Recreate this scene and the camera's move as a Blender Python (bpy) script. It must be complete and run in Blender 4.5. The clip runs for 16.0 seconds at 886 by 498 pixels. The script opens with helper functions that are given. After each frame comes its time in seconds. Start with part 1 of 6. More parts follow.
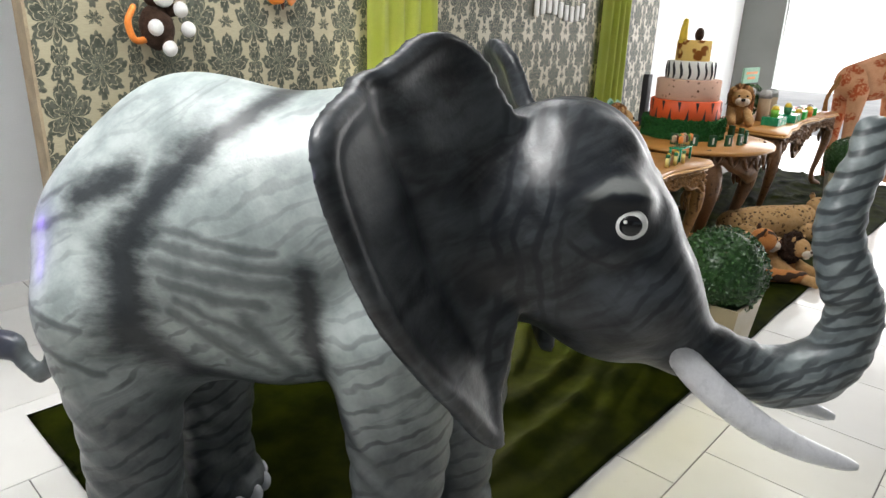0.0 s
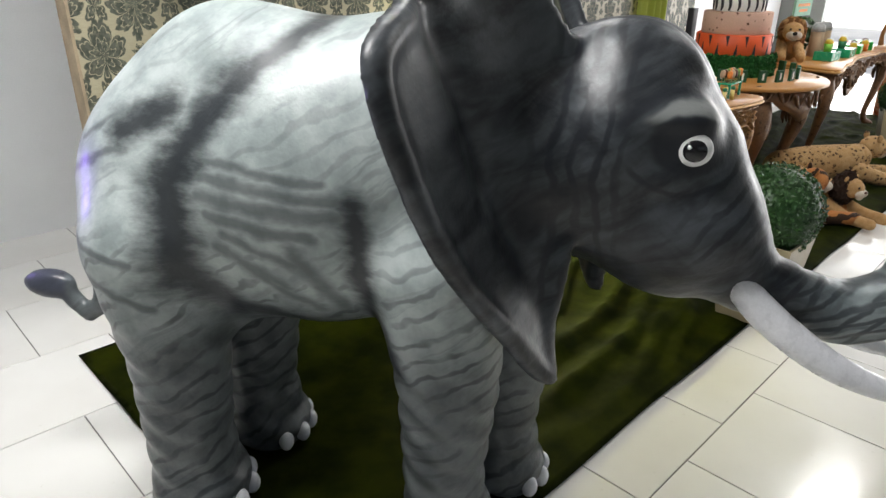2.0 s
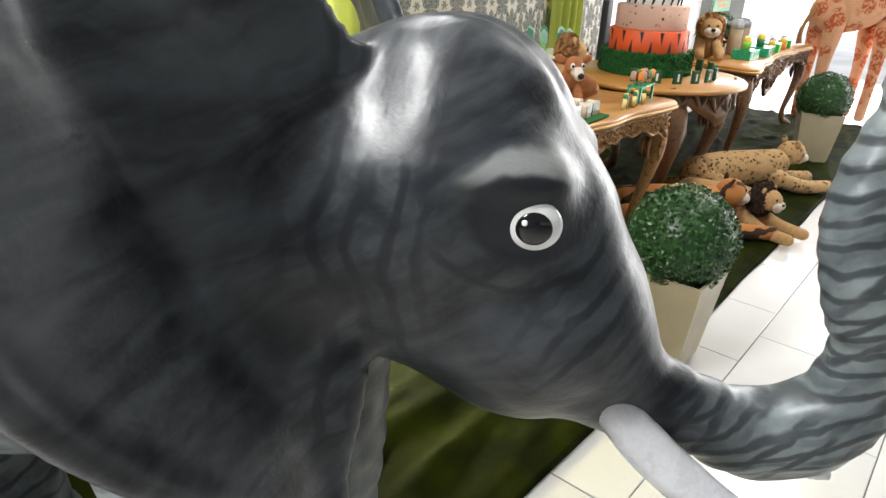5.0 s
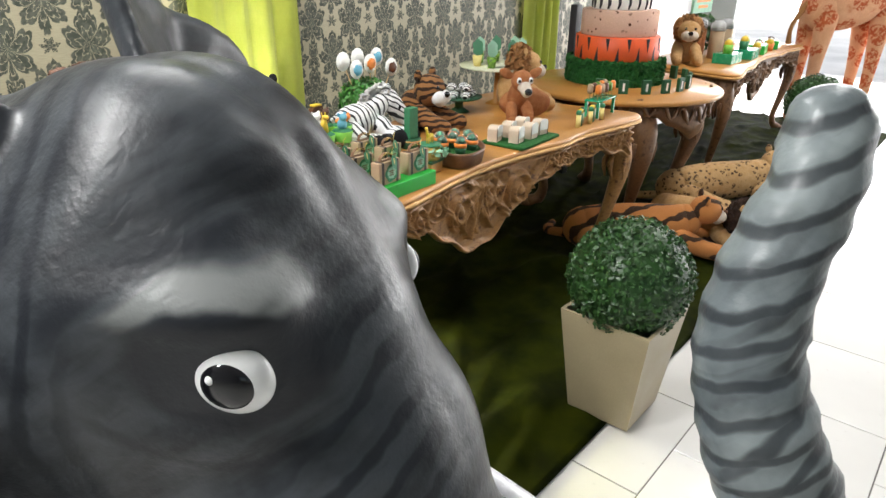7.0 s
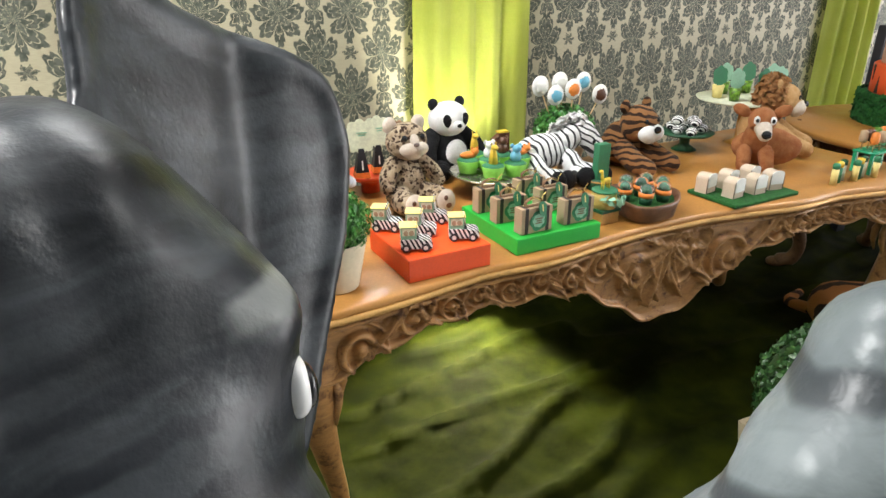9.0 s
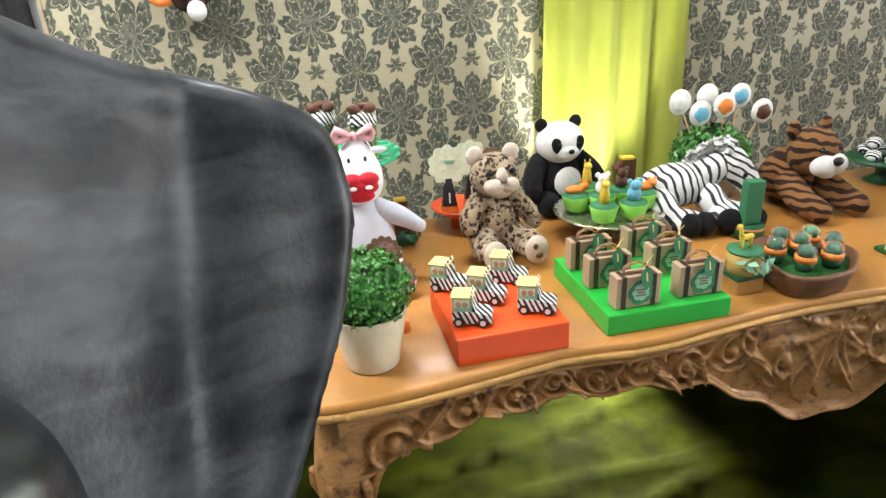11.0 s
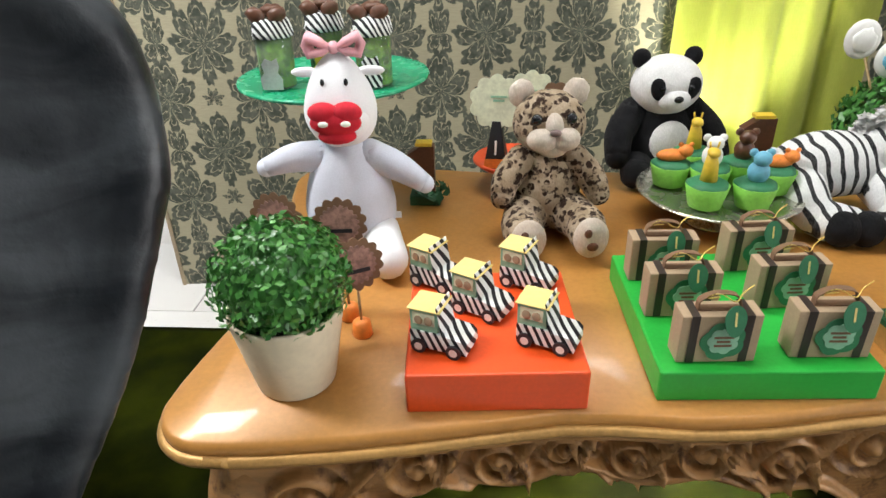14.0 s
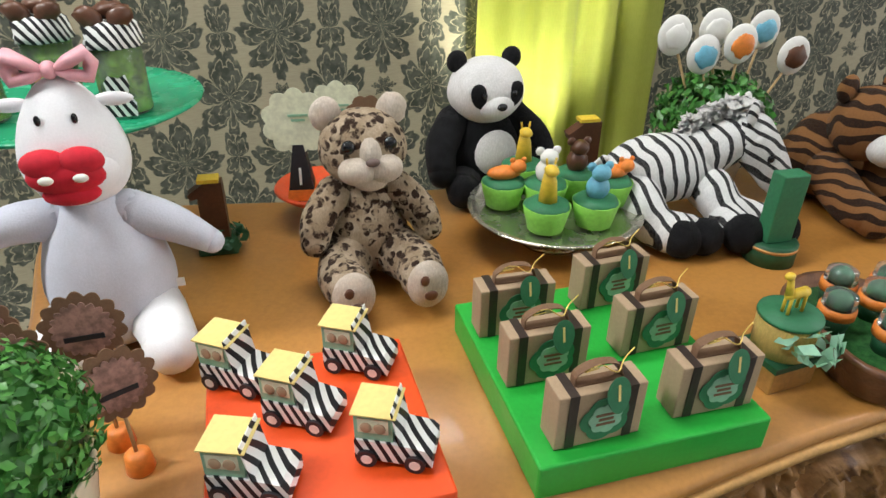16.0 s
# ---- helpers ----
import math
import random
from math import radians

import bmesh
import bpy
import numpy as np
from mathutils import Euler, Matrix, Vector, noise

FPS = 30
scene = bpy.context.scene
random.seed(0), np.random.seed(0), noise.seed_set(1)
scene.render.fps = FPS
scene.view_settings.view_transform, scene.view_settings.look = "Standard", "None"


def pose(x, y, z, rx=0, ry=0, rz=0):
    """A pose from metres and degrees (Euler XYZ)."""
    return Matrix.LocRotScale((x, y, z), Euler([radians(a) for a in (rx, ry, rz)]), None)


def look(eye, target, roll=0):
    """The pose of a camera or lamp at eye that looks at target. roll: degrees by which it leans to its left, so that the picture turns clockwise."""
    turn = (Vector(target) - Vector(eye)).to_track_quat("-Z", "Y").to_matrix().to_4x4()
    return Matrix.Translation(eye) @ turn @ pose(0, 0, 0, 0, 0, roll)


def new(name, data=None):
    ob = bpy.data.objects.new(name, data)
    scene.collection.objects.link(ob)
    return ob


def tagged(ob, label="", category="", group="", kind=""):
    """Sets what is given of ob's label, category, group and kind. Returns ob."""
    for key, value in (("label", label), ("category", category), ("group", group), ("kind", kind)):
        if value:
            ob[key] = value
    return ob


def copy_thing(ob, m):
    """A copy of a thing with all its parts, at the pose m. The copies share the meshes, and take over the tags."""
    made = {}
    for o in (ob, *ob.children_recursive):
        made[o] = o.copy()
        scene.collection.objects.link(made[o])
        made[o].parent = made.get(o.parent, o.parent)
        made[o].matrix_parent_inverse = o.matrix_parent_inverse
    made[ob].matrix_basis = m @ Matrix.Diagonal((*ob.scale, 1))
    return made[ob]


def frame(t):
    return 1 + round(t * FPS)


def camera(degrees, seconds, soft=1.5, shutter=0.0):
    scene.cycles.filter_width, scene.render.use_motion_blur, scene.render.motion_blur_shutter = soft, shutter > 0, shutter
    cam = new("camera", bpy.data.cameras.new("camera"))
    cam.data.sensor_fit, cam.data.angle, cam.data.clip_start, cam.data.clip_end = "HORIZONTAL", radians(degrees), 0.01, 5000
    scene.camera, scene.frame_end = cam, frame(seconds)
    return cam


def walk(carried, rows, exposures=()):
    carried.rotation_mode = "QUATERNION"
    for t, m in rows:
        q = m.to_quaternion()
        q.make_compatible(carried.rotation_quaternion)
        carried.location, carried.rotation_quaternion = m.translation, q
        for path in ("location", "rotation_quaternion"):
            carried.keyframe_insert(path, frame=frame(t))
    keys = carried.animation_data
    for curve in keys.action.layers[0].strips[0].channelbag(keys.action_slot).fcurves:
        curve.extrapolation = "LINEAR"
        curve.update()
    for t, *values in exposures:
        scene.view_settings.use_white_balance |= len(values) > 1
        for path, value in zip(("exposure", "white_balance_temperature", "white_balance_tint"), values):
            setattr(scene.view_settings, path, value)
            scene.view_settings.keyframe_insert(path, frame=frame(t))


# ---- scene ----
cam = camera(68.4, 16.0)
PATH = [
    (0, (-0.074, 0.049, 1.494), (1.317, 1.332, 0.847), 1.9),
    (0.5, (-0.075, 0.055, 1.493), (1.329, 1.323, 0.844), 2.1),
    (1, (-0.1, 0.073, 1.494), (1.296, 1.352, 0.848), 1.4),
    (1.5, (-0.153, 0.069, 1.485), (1.189, 1.375, 0.783), 1.3),
    (2, (-0.082, 0.101, 1.438), (1.208, 1.41, 0.648), 0.5),
    (2.5, (-0.075, 0.11, 1.437), (1.219, 1.407, 0.635), -0.2),
    (3, (-0.002, 0.112, 1.443), (1.26, 1.443, 0.646), 0.0),
    (3.5, (0.096, 0.086, 1.464), (1.352, 1.428, 0.676), 1.2),
    (4, (0.231, 0.096, 1.459), (1.528, 1.405, 0.68), 1.6),
    (4.5, (0.345, 0.157, 1.431), (1.678, 1.412, 0.626), 1.9),
    (5, (0.486, 0.25, 1.423), (1.893, 1.408, 0.601), 2.5),
    (7.3, (0.973, 0.22, 1.441), (2.356, 1.412, 0.624), 0.4),
    (7.5, (1.013, 0.239, 1.439), (2.36, 1.464, 0.61), 0.1),
    (8, (1.142, 0.28, 1.448), (2.389, 1.632, 0.663), 0.2),
    (8.5, (1.247, 0.265, 1.465), (2.336, 1.748, 0.679), -1.6),
    (9, (1.367, 0.223, 1.448), (2.128, 1.897, 0.662), -0.1),
    (9.5, (1.472, 0.222, 1.443), (2.088, 1.947, 0.64), -2.3),
    (10, (1.582, 0.321, 1.46), (2.089, 2.068, 0.628), -1.7),
    (10.2, (1.579, 0.356, 1.502), (2.049, 2.115, 0.674), -2.7),
    (12.3, (1.972, 0.685, 1.4), (1.909, 2.514, 0.595), 0.8),
    (12.5, (1.982, 0.715, 1.396), (1.889, 2.538, 0.578), 0.7),
    (13, (2.025, 0.766, 1.38), (1.767, 2.543, 0.5), 0.7),
    (13.5, (2.025, 0.806, 1.35), (1.747, 2.553, 0.416), 1.2),
    (14, (1.962, 0.892, 1.345), (1.806, 2.634, 0.375), -1.9),
    (14.5, (1.932, 0.931, 1.339), (1.914, 2.674, 0.357), -2.2),
    (15, (1.966, 0.988, 1.338), (1.967, 2.726, 0.349), 0.1),
    (15.5, (2.0, 1.04, 1.327), (2.112, 2.76, 0.313), 1.2),
    (16, (1.972, 1.118, 1.326), (2.36, 2.804, 0.321), 0.7),
]
walk(cam, [(t, look(eye, target, roll)) for t, eye, target, roll in PATH],
     exposures=((0, -0.25), (2.5, -0.3), (3.5, -0.1), (5.0, 0.32), (7.5, 0.25), (10.0, 0.38), (12.5, 0.2), (14.0, -0.05), (16.0, -0.28)))

# ---- light ----
world = bpy.data.worlds.new("world")
scene.world = world
world.use_nodes = True
_wn = world.node_tree.nodes
_sky = _wn.new("ShaderNodeTexSky")
_sky.sky_type, _sky.sun_disc = "NISHITA", False
_sky.sun_elevation, _sky.sun_rotation = radians(48), radians(70)
world.node_tree.links.new(_sky.outputs[0], _wn["Background"].inputs[0])
_wn["Background"].inputs[1].default_value = 0.12


def lamp(name, kind, m, energy, colour, size=1.0, size_y=None, angle=None):
    d = bpy.data.lights.new(name, kind)
    d.energy, d.color = energy, colour
    if kind == "AREA":
        d.shape, d.size = "RECTANGLE", size
        d.size_y = size_y or size
    if kind == "SPOT":
        d.spot_size, d.spot_blend, d.shadow_soft_size = radians(angle or 60), 0.6, size
    if kind == "SUN":
        d.angle = radians(angle)
    ob = new(name, d)
    ob.matrix_world = m
    return ob


# daylight through the glazed end of the hall; the south lamp is an added fill
lamp("sun", "SUN", look((30, -16, 26), (6, 2, 0)), 3.0, (1.0, 0.95, 0.88), angle=0.6)
lamp("window_light_east", "AREA", look((11.4, 0.5, 1.7), (3, 1.0, 0.8)), 360, (0.99, 0.98, 0.97), 8.0, 2.6)
lamp("south_fill_light", "AREA", look((0.5, -4.3, 2.0), (0.8, 1.2, 0.6)), 4, (0.90, 0.97, 1.0), 6.0, 1.8)
# ceiling tubes, out of view; the third is an added fill for the elephant's head
for cx, cy, power in ((-0.1, 1.6, 118), (1.9, 2.15, 36), (3.0, 0.5, 15), (5.6, 0.9, 50)):
    lamp("overhead_area_lamp", "AREA", look((cx, cy, 3.02), (cx, cy, 0)), power, (0.98, 0.98, 0.97), 1.2, 0.3)
# party up-light on the floor behind the sweets table, and a violet one by the panel's end
lamp("uplight_lamp", "SPOT", look((2.70, 2.76, 0.34), (2.70, 3.15, 0.98)), 110, (1.0, 0.97, 0.80), 0.06, angle=58)
lamp("under_table_lamp", "SPOT", look((2.60, 2.62, 0.42), (2.30, 2.02, 0.0)), 240, (1.0, 0.95, 0.50), 0.06, angle=72)
lamp("violet_lamp", "SPOT", look((-0.2, 2.9, 1.0), (0.32, 1.75, 0.85)), 14, (0.35, 0.2, 1.0), 0.05, angle=40)


# ---- materials ----
class Nodes:
    """A small helper to write node trees as expressions."""

    def __init__(self, name):
        self.mat = bpy.data.materials.new(name)
        self.mat.use_nodes = True
        self.t = self.mat.node_tree
        self.bsdf = self.t.nodes["Principled BSDF"]
        self.obj = self.n("ShaderNodeTexCoord").outputs["Object"]

    def n(self, kind, **props):
        node = self.t.nodes.new(kind)
        for key, value in props.items():
            setattr(node, key, value)
        return node

    def put(self, sock, value):
        if isinstance(value, bpy.types.NodeSocket):
            self.t.links.new(value, sock)
        elif isinstance(value, (tuple, list)) and len(value) == 3 and len(sock.default_value) == 4:
            sock.default_value = (*value, 1)
        else:
            sock.default_value = value

    def math(self, op, a, b=0.0, c=None, clamp=False):
        node = self.n("ShaderNodeMath", operation=op, use_clamp=clamp)
        self.put(node.inputs[0], a)
        self.put(node.inputs[1], b)
        if c is not None:
            self.put(node.inputs[2], c)
        return node.outputs[0]

    def vec(self, op, a, b=(0, 0, 0)):
        node = self.n("ShaderNodeVectorMath", operation=op)
        self.put(node.inputs[0], a)
        self.put(node.inputs[1], b)
        return node.outputs["Value"] if op in ("DOT_PRODUCT", "LENGTH", "DISTANCE") else node.outputs[0]

    def scaled(self, v, s):
        return self.vec("MULTIPLY", v, s if isinstance(s, tuple) else (s, s, s))

    def noise(self, scale, detail=3.0, rough=0.55, v=None, out=0, dist=0.0):
        node = self.n("ShaderNodeTexNoise")
        self.put(node.inputs["Vector"], v or self.obj)
        for key, value in (("Scale", scale), ("Detail", detail), ("Roughness", rough), ("Distortion", dist)):
            node.inputs[key].default_value = value
        return node.outputs[out]

    def voronoi(self, scale, feature="F1", v=None, out="Distance"):
        node = self.n("ShaderNodeTexVoronoi", feature=feature)
        self.put(node.inputs["Vector"], v or self.obj)
        node.inputs["Scale"].default_value = scale
        return node.outputs[out]

    def step(self, x, lo, hi, a=0.0, b=1.0):
        node = self.n("ShaderNodeMapRange", interpolation_type="SMOOTHSTEP")
        for i, value in enumerate((x, lo, hi, a, b)):
            self.put(node.inputs[i], value)
        return node.outputs[0]

    def mix(self, f, a, b, mode="MIX"):
        node = self.n("ShaderNodeMix", data_type="RGBA", blend_type=mode)
        self.put(node.inputs[0], f)
        self.put(node.inputs[6], a)
        self.put(node.inputs[7], b)
        return node.outputs[2]

    def xyz(self, v=None):
        node = self.n("ShaderNodeSeparateXYZ")
        self.put(node.inputs[0], v or self.obj)
        return node.outputs

    def join(self, x, y, z):
        node = self.n("ShaderNodeCombineXYZ")
        for i, value in enumerate((x, y, z)):
            self.put(node.inputs[i], value)
        return node.outputs[0]

    def bump(self, h, strength=0.3, dist=0.002):
        node = self.n("ShaderNodeBump")
        node.inputs["Strength"].default_value, node.inputs["Distance"].default_value = strength, dist
        self.put(node.inputs["Height"], h)
        self.t.links.new(node.outputs[0], self.bsdf.inputs["Normal"])

    def set(self, **kw):
        names = {"base": "Base Color", "rough": "Roughness", "metal": "Metallic", "coat": "Coat Weight", "coat_rough": "Coat Roughness",
                 "sheen": "Sheen Weight", "trans": "Transmission Weight", "alpha": "Alpha", "ior": "IOR", "sss": "Subsurface Weight",
                 "glow": "Emission Color", "glow_power": "Emission Strength", "spec": "Specular IOR Level"}
        for key, value in kw.items():
            self.put(self.bsdf.inputs[names[key]], value)
        return self.mat


def plain(name, base, rough=0.5, metal=0.0, var=0.12, scale=14.0, bump=0.15, grain=160.0, **kw):
    """Colour with blotches at two scales and a fine relief."""
    k = Nodes(name)
    dark = tuple(c * (1 - 2.2 * var) for c in base)
    light = tuple(min(1, c * (1 + var)) for c in base)
    f = k.math("ADD", k.math("MULTIPLY", k.noise(scale), 0.65), k.math("MULTIPLY", k.noise(grain, 2), 0.35))
    col = k.mix(k.step(f, 0.32, 0.68), dark, light)
    if bump:
        k.bump(k.noise(grain, 3), bump, 0.002)
    r = k.step(k.noise(scale * 2), 0.3, 0.7, max(0.02, rough - 0.07), min(1, rough + 0.07))
    return k.set(base=col, rough=r, metal=metal, **kw)


def fur(name, base, tip, scale=55.0, spots=None):
    """Plush pile: fine strands, soft sheen; spots is (colour, scale, threshold)."""
    k = Nodes(name)
    strand = k.noise(1.0, 4, 0.7, k.scaled(k.obj, (420.0, 420.0, 150.0)))
    tuft = k.noise(scale, 3)
    col = k.mix(k.step(tuft, 0.3, 0.7), base, tip)
    col = k.mix(k.step(strand, 0.35, 0.6, 0.0, 0.4), col, tuple(c * 0.68 for c in base))
    if spots:
        ink, sc, th = spots
        wob = k.vec("ADD", k.obj, k.scaled(k.noise(30, 2, out=1), 0.02))
        ring = k.voronoi(sc, v=wob)
        f = k.math("MULTIPLY", k.step(ring, th, th + 0.1, 1.0, 0.0), k.step(k.noise(scale * 2), 0.38, 0.55))
        col = k.mix(f, col, ink)
    k.bump(k.math("ADD", strand, tuft), 0.8, 0.004)
    return k.set(base=col, rough=0.95, sheen=0.04, spec=0.12)


def striped(name, base, ink, freq, axis=(1, 0, 0), wob=0.02, cut=0.1, plush=True):
    """Zebra or tiger bands across an axis."""
    k = Nodes(name)
    strand = k.noise(1.0, 4, 0.7, k.scaled(k.obj, (420.0, 420.0, 150.0)))
    p = k.vec("ADD", k.obj, k.scaled(k.vec("SUBTRACT", k.noise(9, 2, out=1), (0.5, 0.5, 0.5)), wob * 3))
    w = k.math("SINE", k.math("MULTIPLY", k.vec("DOT_PRODUCT", p, axis), freq))
    f = k.step(k.math("ADD", w, k.math("MULTIPLY", k.noise(22), 0.5)), cut + 0.2, cut + 0.45)
    col = k.mix(f, base, ink)
    if plush:
        col = k.mix(k.step(strand, 0.4, 0.62, 0.0, 0.3), col, k.mix(0.7, col, tuple(c * 0.4 for c in base)))
        k.bump(strand, 0.7, 0.004)
    return k.set(base=col, rough=0.92 if plush else 0.45, sheen=0.04 if plush else 0.0, spec=0.2)


def carved(name, base, dark, rough, metal):
    k = Nodes(name)
    g = k.noise(1.0, 4, 0.6, k.scaled(k.obj, (18.0, 90.0, 90.0)), dist=0.6)
    blot = k.noise(9, 3)
    col = k.mix(k.step(g, 0.35, 0.7), base, tuple(c * 0.72 for c in base))
    col = k.mix(k.step(k.noise(28, 4, 0.65), 0.52, 0.7), col, dark)
    k.bump(k.math("ADD", g, k.noise(60, 4)), 0.35, 0.003)
    return k.set(base=col, rough=k.step(blot, 0.3, 0.7, rough - 0.1, rough + 0.12), metal=metal)


def wallpaper_mat():
    k = Nodes("damask_wallpaper")
    x, _, z = k.xyz(k.vec("ADD", k.obj, k.scaled(k.vec("SUBTRACT", k.noise(34, 3, out=1), (0.5, 0.5, 0.5)), 0.020)))
    cw, ch = 0.31, 0.37

    def motif(du, dv, layers, petals, pitch, tall):
        """A mirrored medallion of scalloped leaves laid ring over ring."""
        u = k.math("SUBTRACT", k.math("FRACT", k.math("ADD", k.math("DIVIDE", x, cw), du)), 0.5)
        v = k.math("SUBTRACT", k.math("FRACT", k.math("ADD", k.math("DIVIDE", z, ch), dv)), 0.5)
        u, v = k.math("MULTIPLY", k.math("ABSOLUTE", u), cw), k.math("MULTIPLY", v, ch * tall)
        r = k.math("SQRT", k.math("ADD", k.math("MULTIPLY", u, u), k.math("MULTIPLY", v, v)))
        a = k.math("ADD", k.math("ARCTAN2", u, v), k.math("MULTIPLY", r, 4.0))
        lobe = k.math("ABSOLUTE", k.math("SINE", k.math("MULTIPLY", a, petals)))
        small = k.math("ABSOLUTE", k.math("SINE", k.math("MULTIPLY", a, petals * 3.0)))
        w = k.math("SUBTRACT", k.math("DIVIDE", r, pitch), k.math("ADD", k.math("MULTIPLY", lobe, 1.15), k.math("MULTIPLY", small, 0.35)))
        body = k.step(w, layers - 0.12, layers + 0.05, 1.0, 0.0)
        gap = k.step(k.math("ABSOLUTE", k.math("SUBTRACT", k.math("FRACT", w), 0.5)), 0.40, 0.48, 1.0, 0.12)
        cleft = k.step(lobe, 0.03, 0.16, 0.25, 1.0)
        return k.math("MULTIPLY", body, k.math("MULTIPLY", gap, cleft))

    m = k.math("MAXIMUM", motif(0.0, 0.0, 1.75, 4.0, 0.036, 0.80), motif(0.5, 0.5, 1.55, 3.0, 0.036, 0.80))
    m = k.math("MAXIMUM", m, k.math("MAXIMUM", motif(0.5, 0.0, 0.5, 2.0, 0.026, 0.55), motif(0.0, 0.5, 0.4, 3.0, 0.022, 1.2)))
    silk = k.noise(1.0, 3, 0.6, k.scaled(k.obj, (30.0, 30.0, 420.0)))
    broad = k.noise(1.7, 3)
    ground = k.mix(k.step(broad, 0.3, 0.7), (0.37, 0.33, 0.225), (0.46, 0.41, 0.285))
    ground = k.mix(k.step(silk, 0.4, 0.62, 0.0, 0.28), ground, (0.22, 0.20, 0.14))
    ink = k.mix(k.step(k.noise(40), 0.35, 0.65), (0.050, 0.058, 0.044), (0.095, 0.105, 0.080))
    f = k.math("MULTIPLY", m, k.step(k.noise(70, 2), 0.25, 0.45, 0.75, 1.0))
    k.bump(k.math("ADD", k.math("MULTIPLY", m, 0.6), k.math("MULTIPLY", silk, 0.4)), 0.25, 0.002)
    return k.set(base=k.mix(f, ground, ink), rough=k.step(m, 0.0, 1.0, 0.42, 0.68), spec=0.4)


WHITE_WALL = plain("white_wall_paint", (0.78, 0.79, 0.80), 0.6, var=0.03, scale=2.0, bump=0.1)
# unseen hall walls and ceiling are toned dark to cut bounced light
HALL_WALL = plain("dimmed_hall_wall_paint", (0.22, 0.23, 0.22), 0.6, var=0.05, scale=2.0, bump=0.1)
CEILING = plain("dimmed_ceiling_paint", (0.36, 0.36, 0.355), 0.8, var=0.02, scale=2.0, bump=0.05)
WALLPAPER = wallpaper_mat()
PANEL_EDGE = plain("panel_edge_wood", (0.38, 0.30, 0.2), 0.6)
GROUT = plain("grey_grout", (0.16, 0.15, 0.14), 0.9, scale=6)


def tile_mat():
    k = Nodes("white_glazed_tile")
    tone = k.n("ShaderNodeObjectInfo").outputs["Random"]
    col = k.mix(k.step(k.noise(1.3, 4, 0.6), 0.3, 0.75), (0.80, 0.79, 0.765), (0.72, 0.705, 0.675))
    col = k.mix(k.step(tone, 0.0, 1.0, 0.0, 0.12), col, (0.60, 0.58, 0.55))
    col = k.mix(k.step(k.noise(26, 5, 0.7), 0.62, 0.75, 0.0, 0.35), col, (0.5, 0.47, 0.42))
    k.bump(k.noise(5, 2), 0.04, 0.004)
    return k.set(base=col, rough=k.step(k.noise(7, 3), 0.3, 0.7, 0.10, 0.24), spec=0.55)


TILE = tile_mat()


def cloth_mat(name, base, dark, rough=0.8, weave=900.0):
    k = Nodes(name)
    w = k.noise(1.0, 2, 0.5, k.scaled(k.obj, (weave, weave, weave * 0.25)))
    col = k.mix(k.step(k.noise(5, 4), 0.3, 0.7), base, dark)
    col = k.mix(k.step(w, 0.4, 0.6, 0.0, 0.25), col, dark)
    k.bump(k.math("ADD", k.math("MULTIPLY", w, 0.3), k.noise(30, 3)), 0.3, 0.002)
    return k.set(base=col, rough=rough, spec=0.06)


GREEN_CLOTH = cloth_mat("moss_green_cloth", (0.038, 0.049, 0.002), (0.010, 0.014, 0.001), 0.75)


def curtain_mat():
    k = Nodes("lime_curtain_voile")
    w = k.noise(1.0, 2, 0.5, k.scaled(k.obj, (500.0, 500.0, 60.0)))
    col = k.mix(k.step(k.noise(3, 3), 0.3, 0.7), (0.60, 0.65, 0.13), (0.68, 0.72, 0.19))
    col = k.mix(k.step(w, 0.4, 0.6, 0.0, 0.2), col, (0.46, 0.54, 0.08))
    k.bump(w, 0.15, 0.001)
    mat = k.set(base=col, rough=0.6, sheen=0.2)
    tr = k.n("ShaderNodeBsdfTranslucent")
    k.put(tr.inputs[0], col)
    mx = k.n("ShaderNodeMixShader")
    mx.inputs[0].default_value = 0.4
    k.t.links.new(k.bsdf.outputs[0], mx.inputs[1])
    k.t.links.new(tr.outputs[0], mx.inputs[2])
    k.t.links.new(mx.outputs[0], k.t.nodes["Material Output"].inputs[0])
    return mat


CURTAIN = curtain_mat()
TABLE_TOP = plain("honey_gold_varnish", (0.47, 0.215, 0.048), 0.38, 0.1, var=0.08, scale=3.0, bump=0.05, grain=120, coat=0.12)
CARVED = carved("carved_gilt_wood", (0.43, 0.215, 0.070), (0.12, 0.046, 0.013), 0.42, 0.12)
CARVED_DARK = carved("dark_carved_wood", (0.20, 0.10, 0.045), (0.07, 0.03, 0.012), 0.4, 0.15)
GOLD_TRIM = plain("gold_trim", (0.52, 0.29, 0.09), 0.42, 0.35)
KRAFT = plain("kraft_card", (0.42, 0.30, 0.19), 0.8, var=0.06, grain=300)
KRAFT_DARK = plain("brown_card", (0.20, 0.11, 0.06), 0.8, var=0.08, grain=300)
RIBBON = plain("dark_brown_ribbon", (0.035, 0.022, 0.018), 0.45, var=0.1)
ORANGE_BOX = plain("orange_lacquer", (0.82, 0.085, 0.012), 0.42, var=0.05, scale=8, bump=0.05)
GREEN_BOX = plain("green_lacquer", (0.022, 0.42, 0.050), 0.40, var=0.06, scale=8, bump=0.05)
GREEN_TAG = plain("green_card", (0.03, 0.19, 0.085), 0.6, var=0.08)
GREEN_DARK = plain("dark_green_card", (0.012, 0.085, 0.035), 0.55, var=0.12)
MINT = plain("mint_card", (0.28, 0.52, 0.36), 0.6, var=0.08)
GREEN_PLASTIC = plain("emerald_plastic", (0.02, 0.33, 0.16), 0.25, var=0.06, bump=0.03)
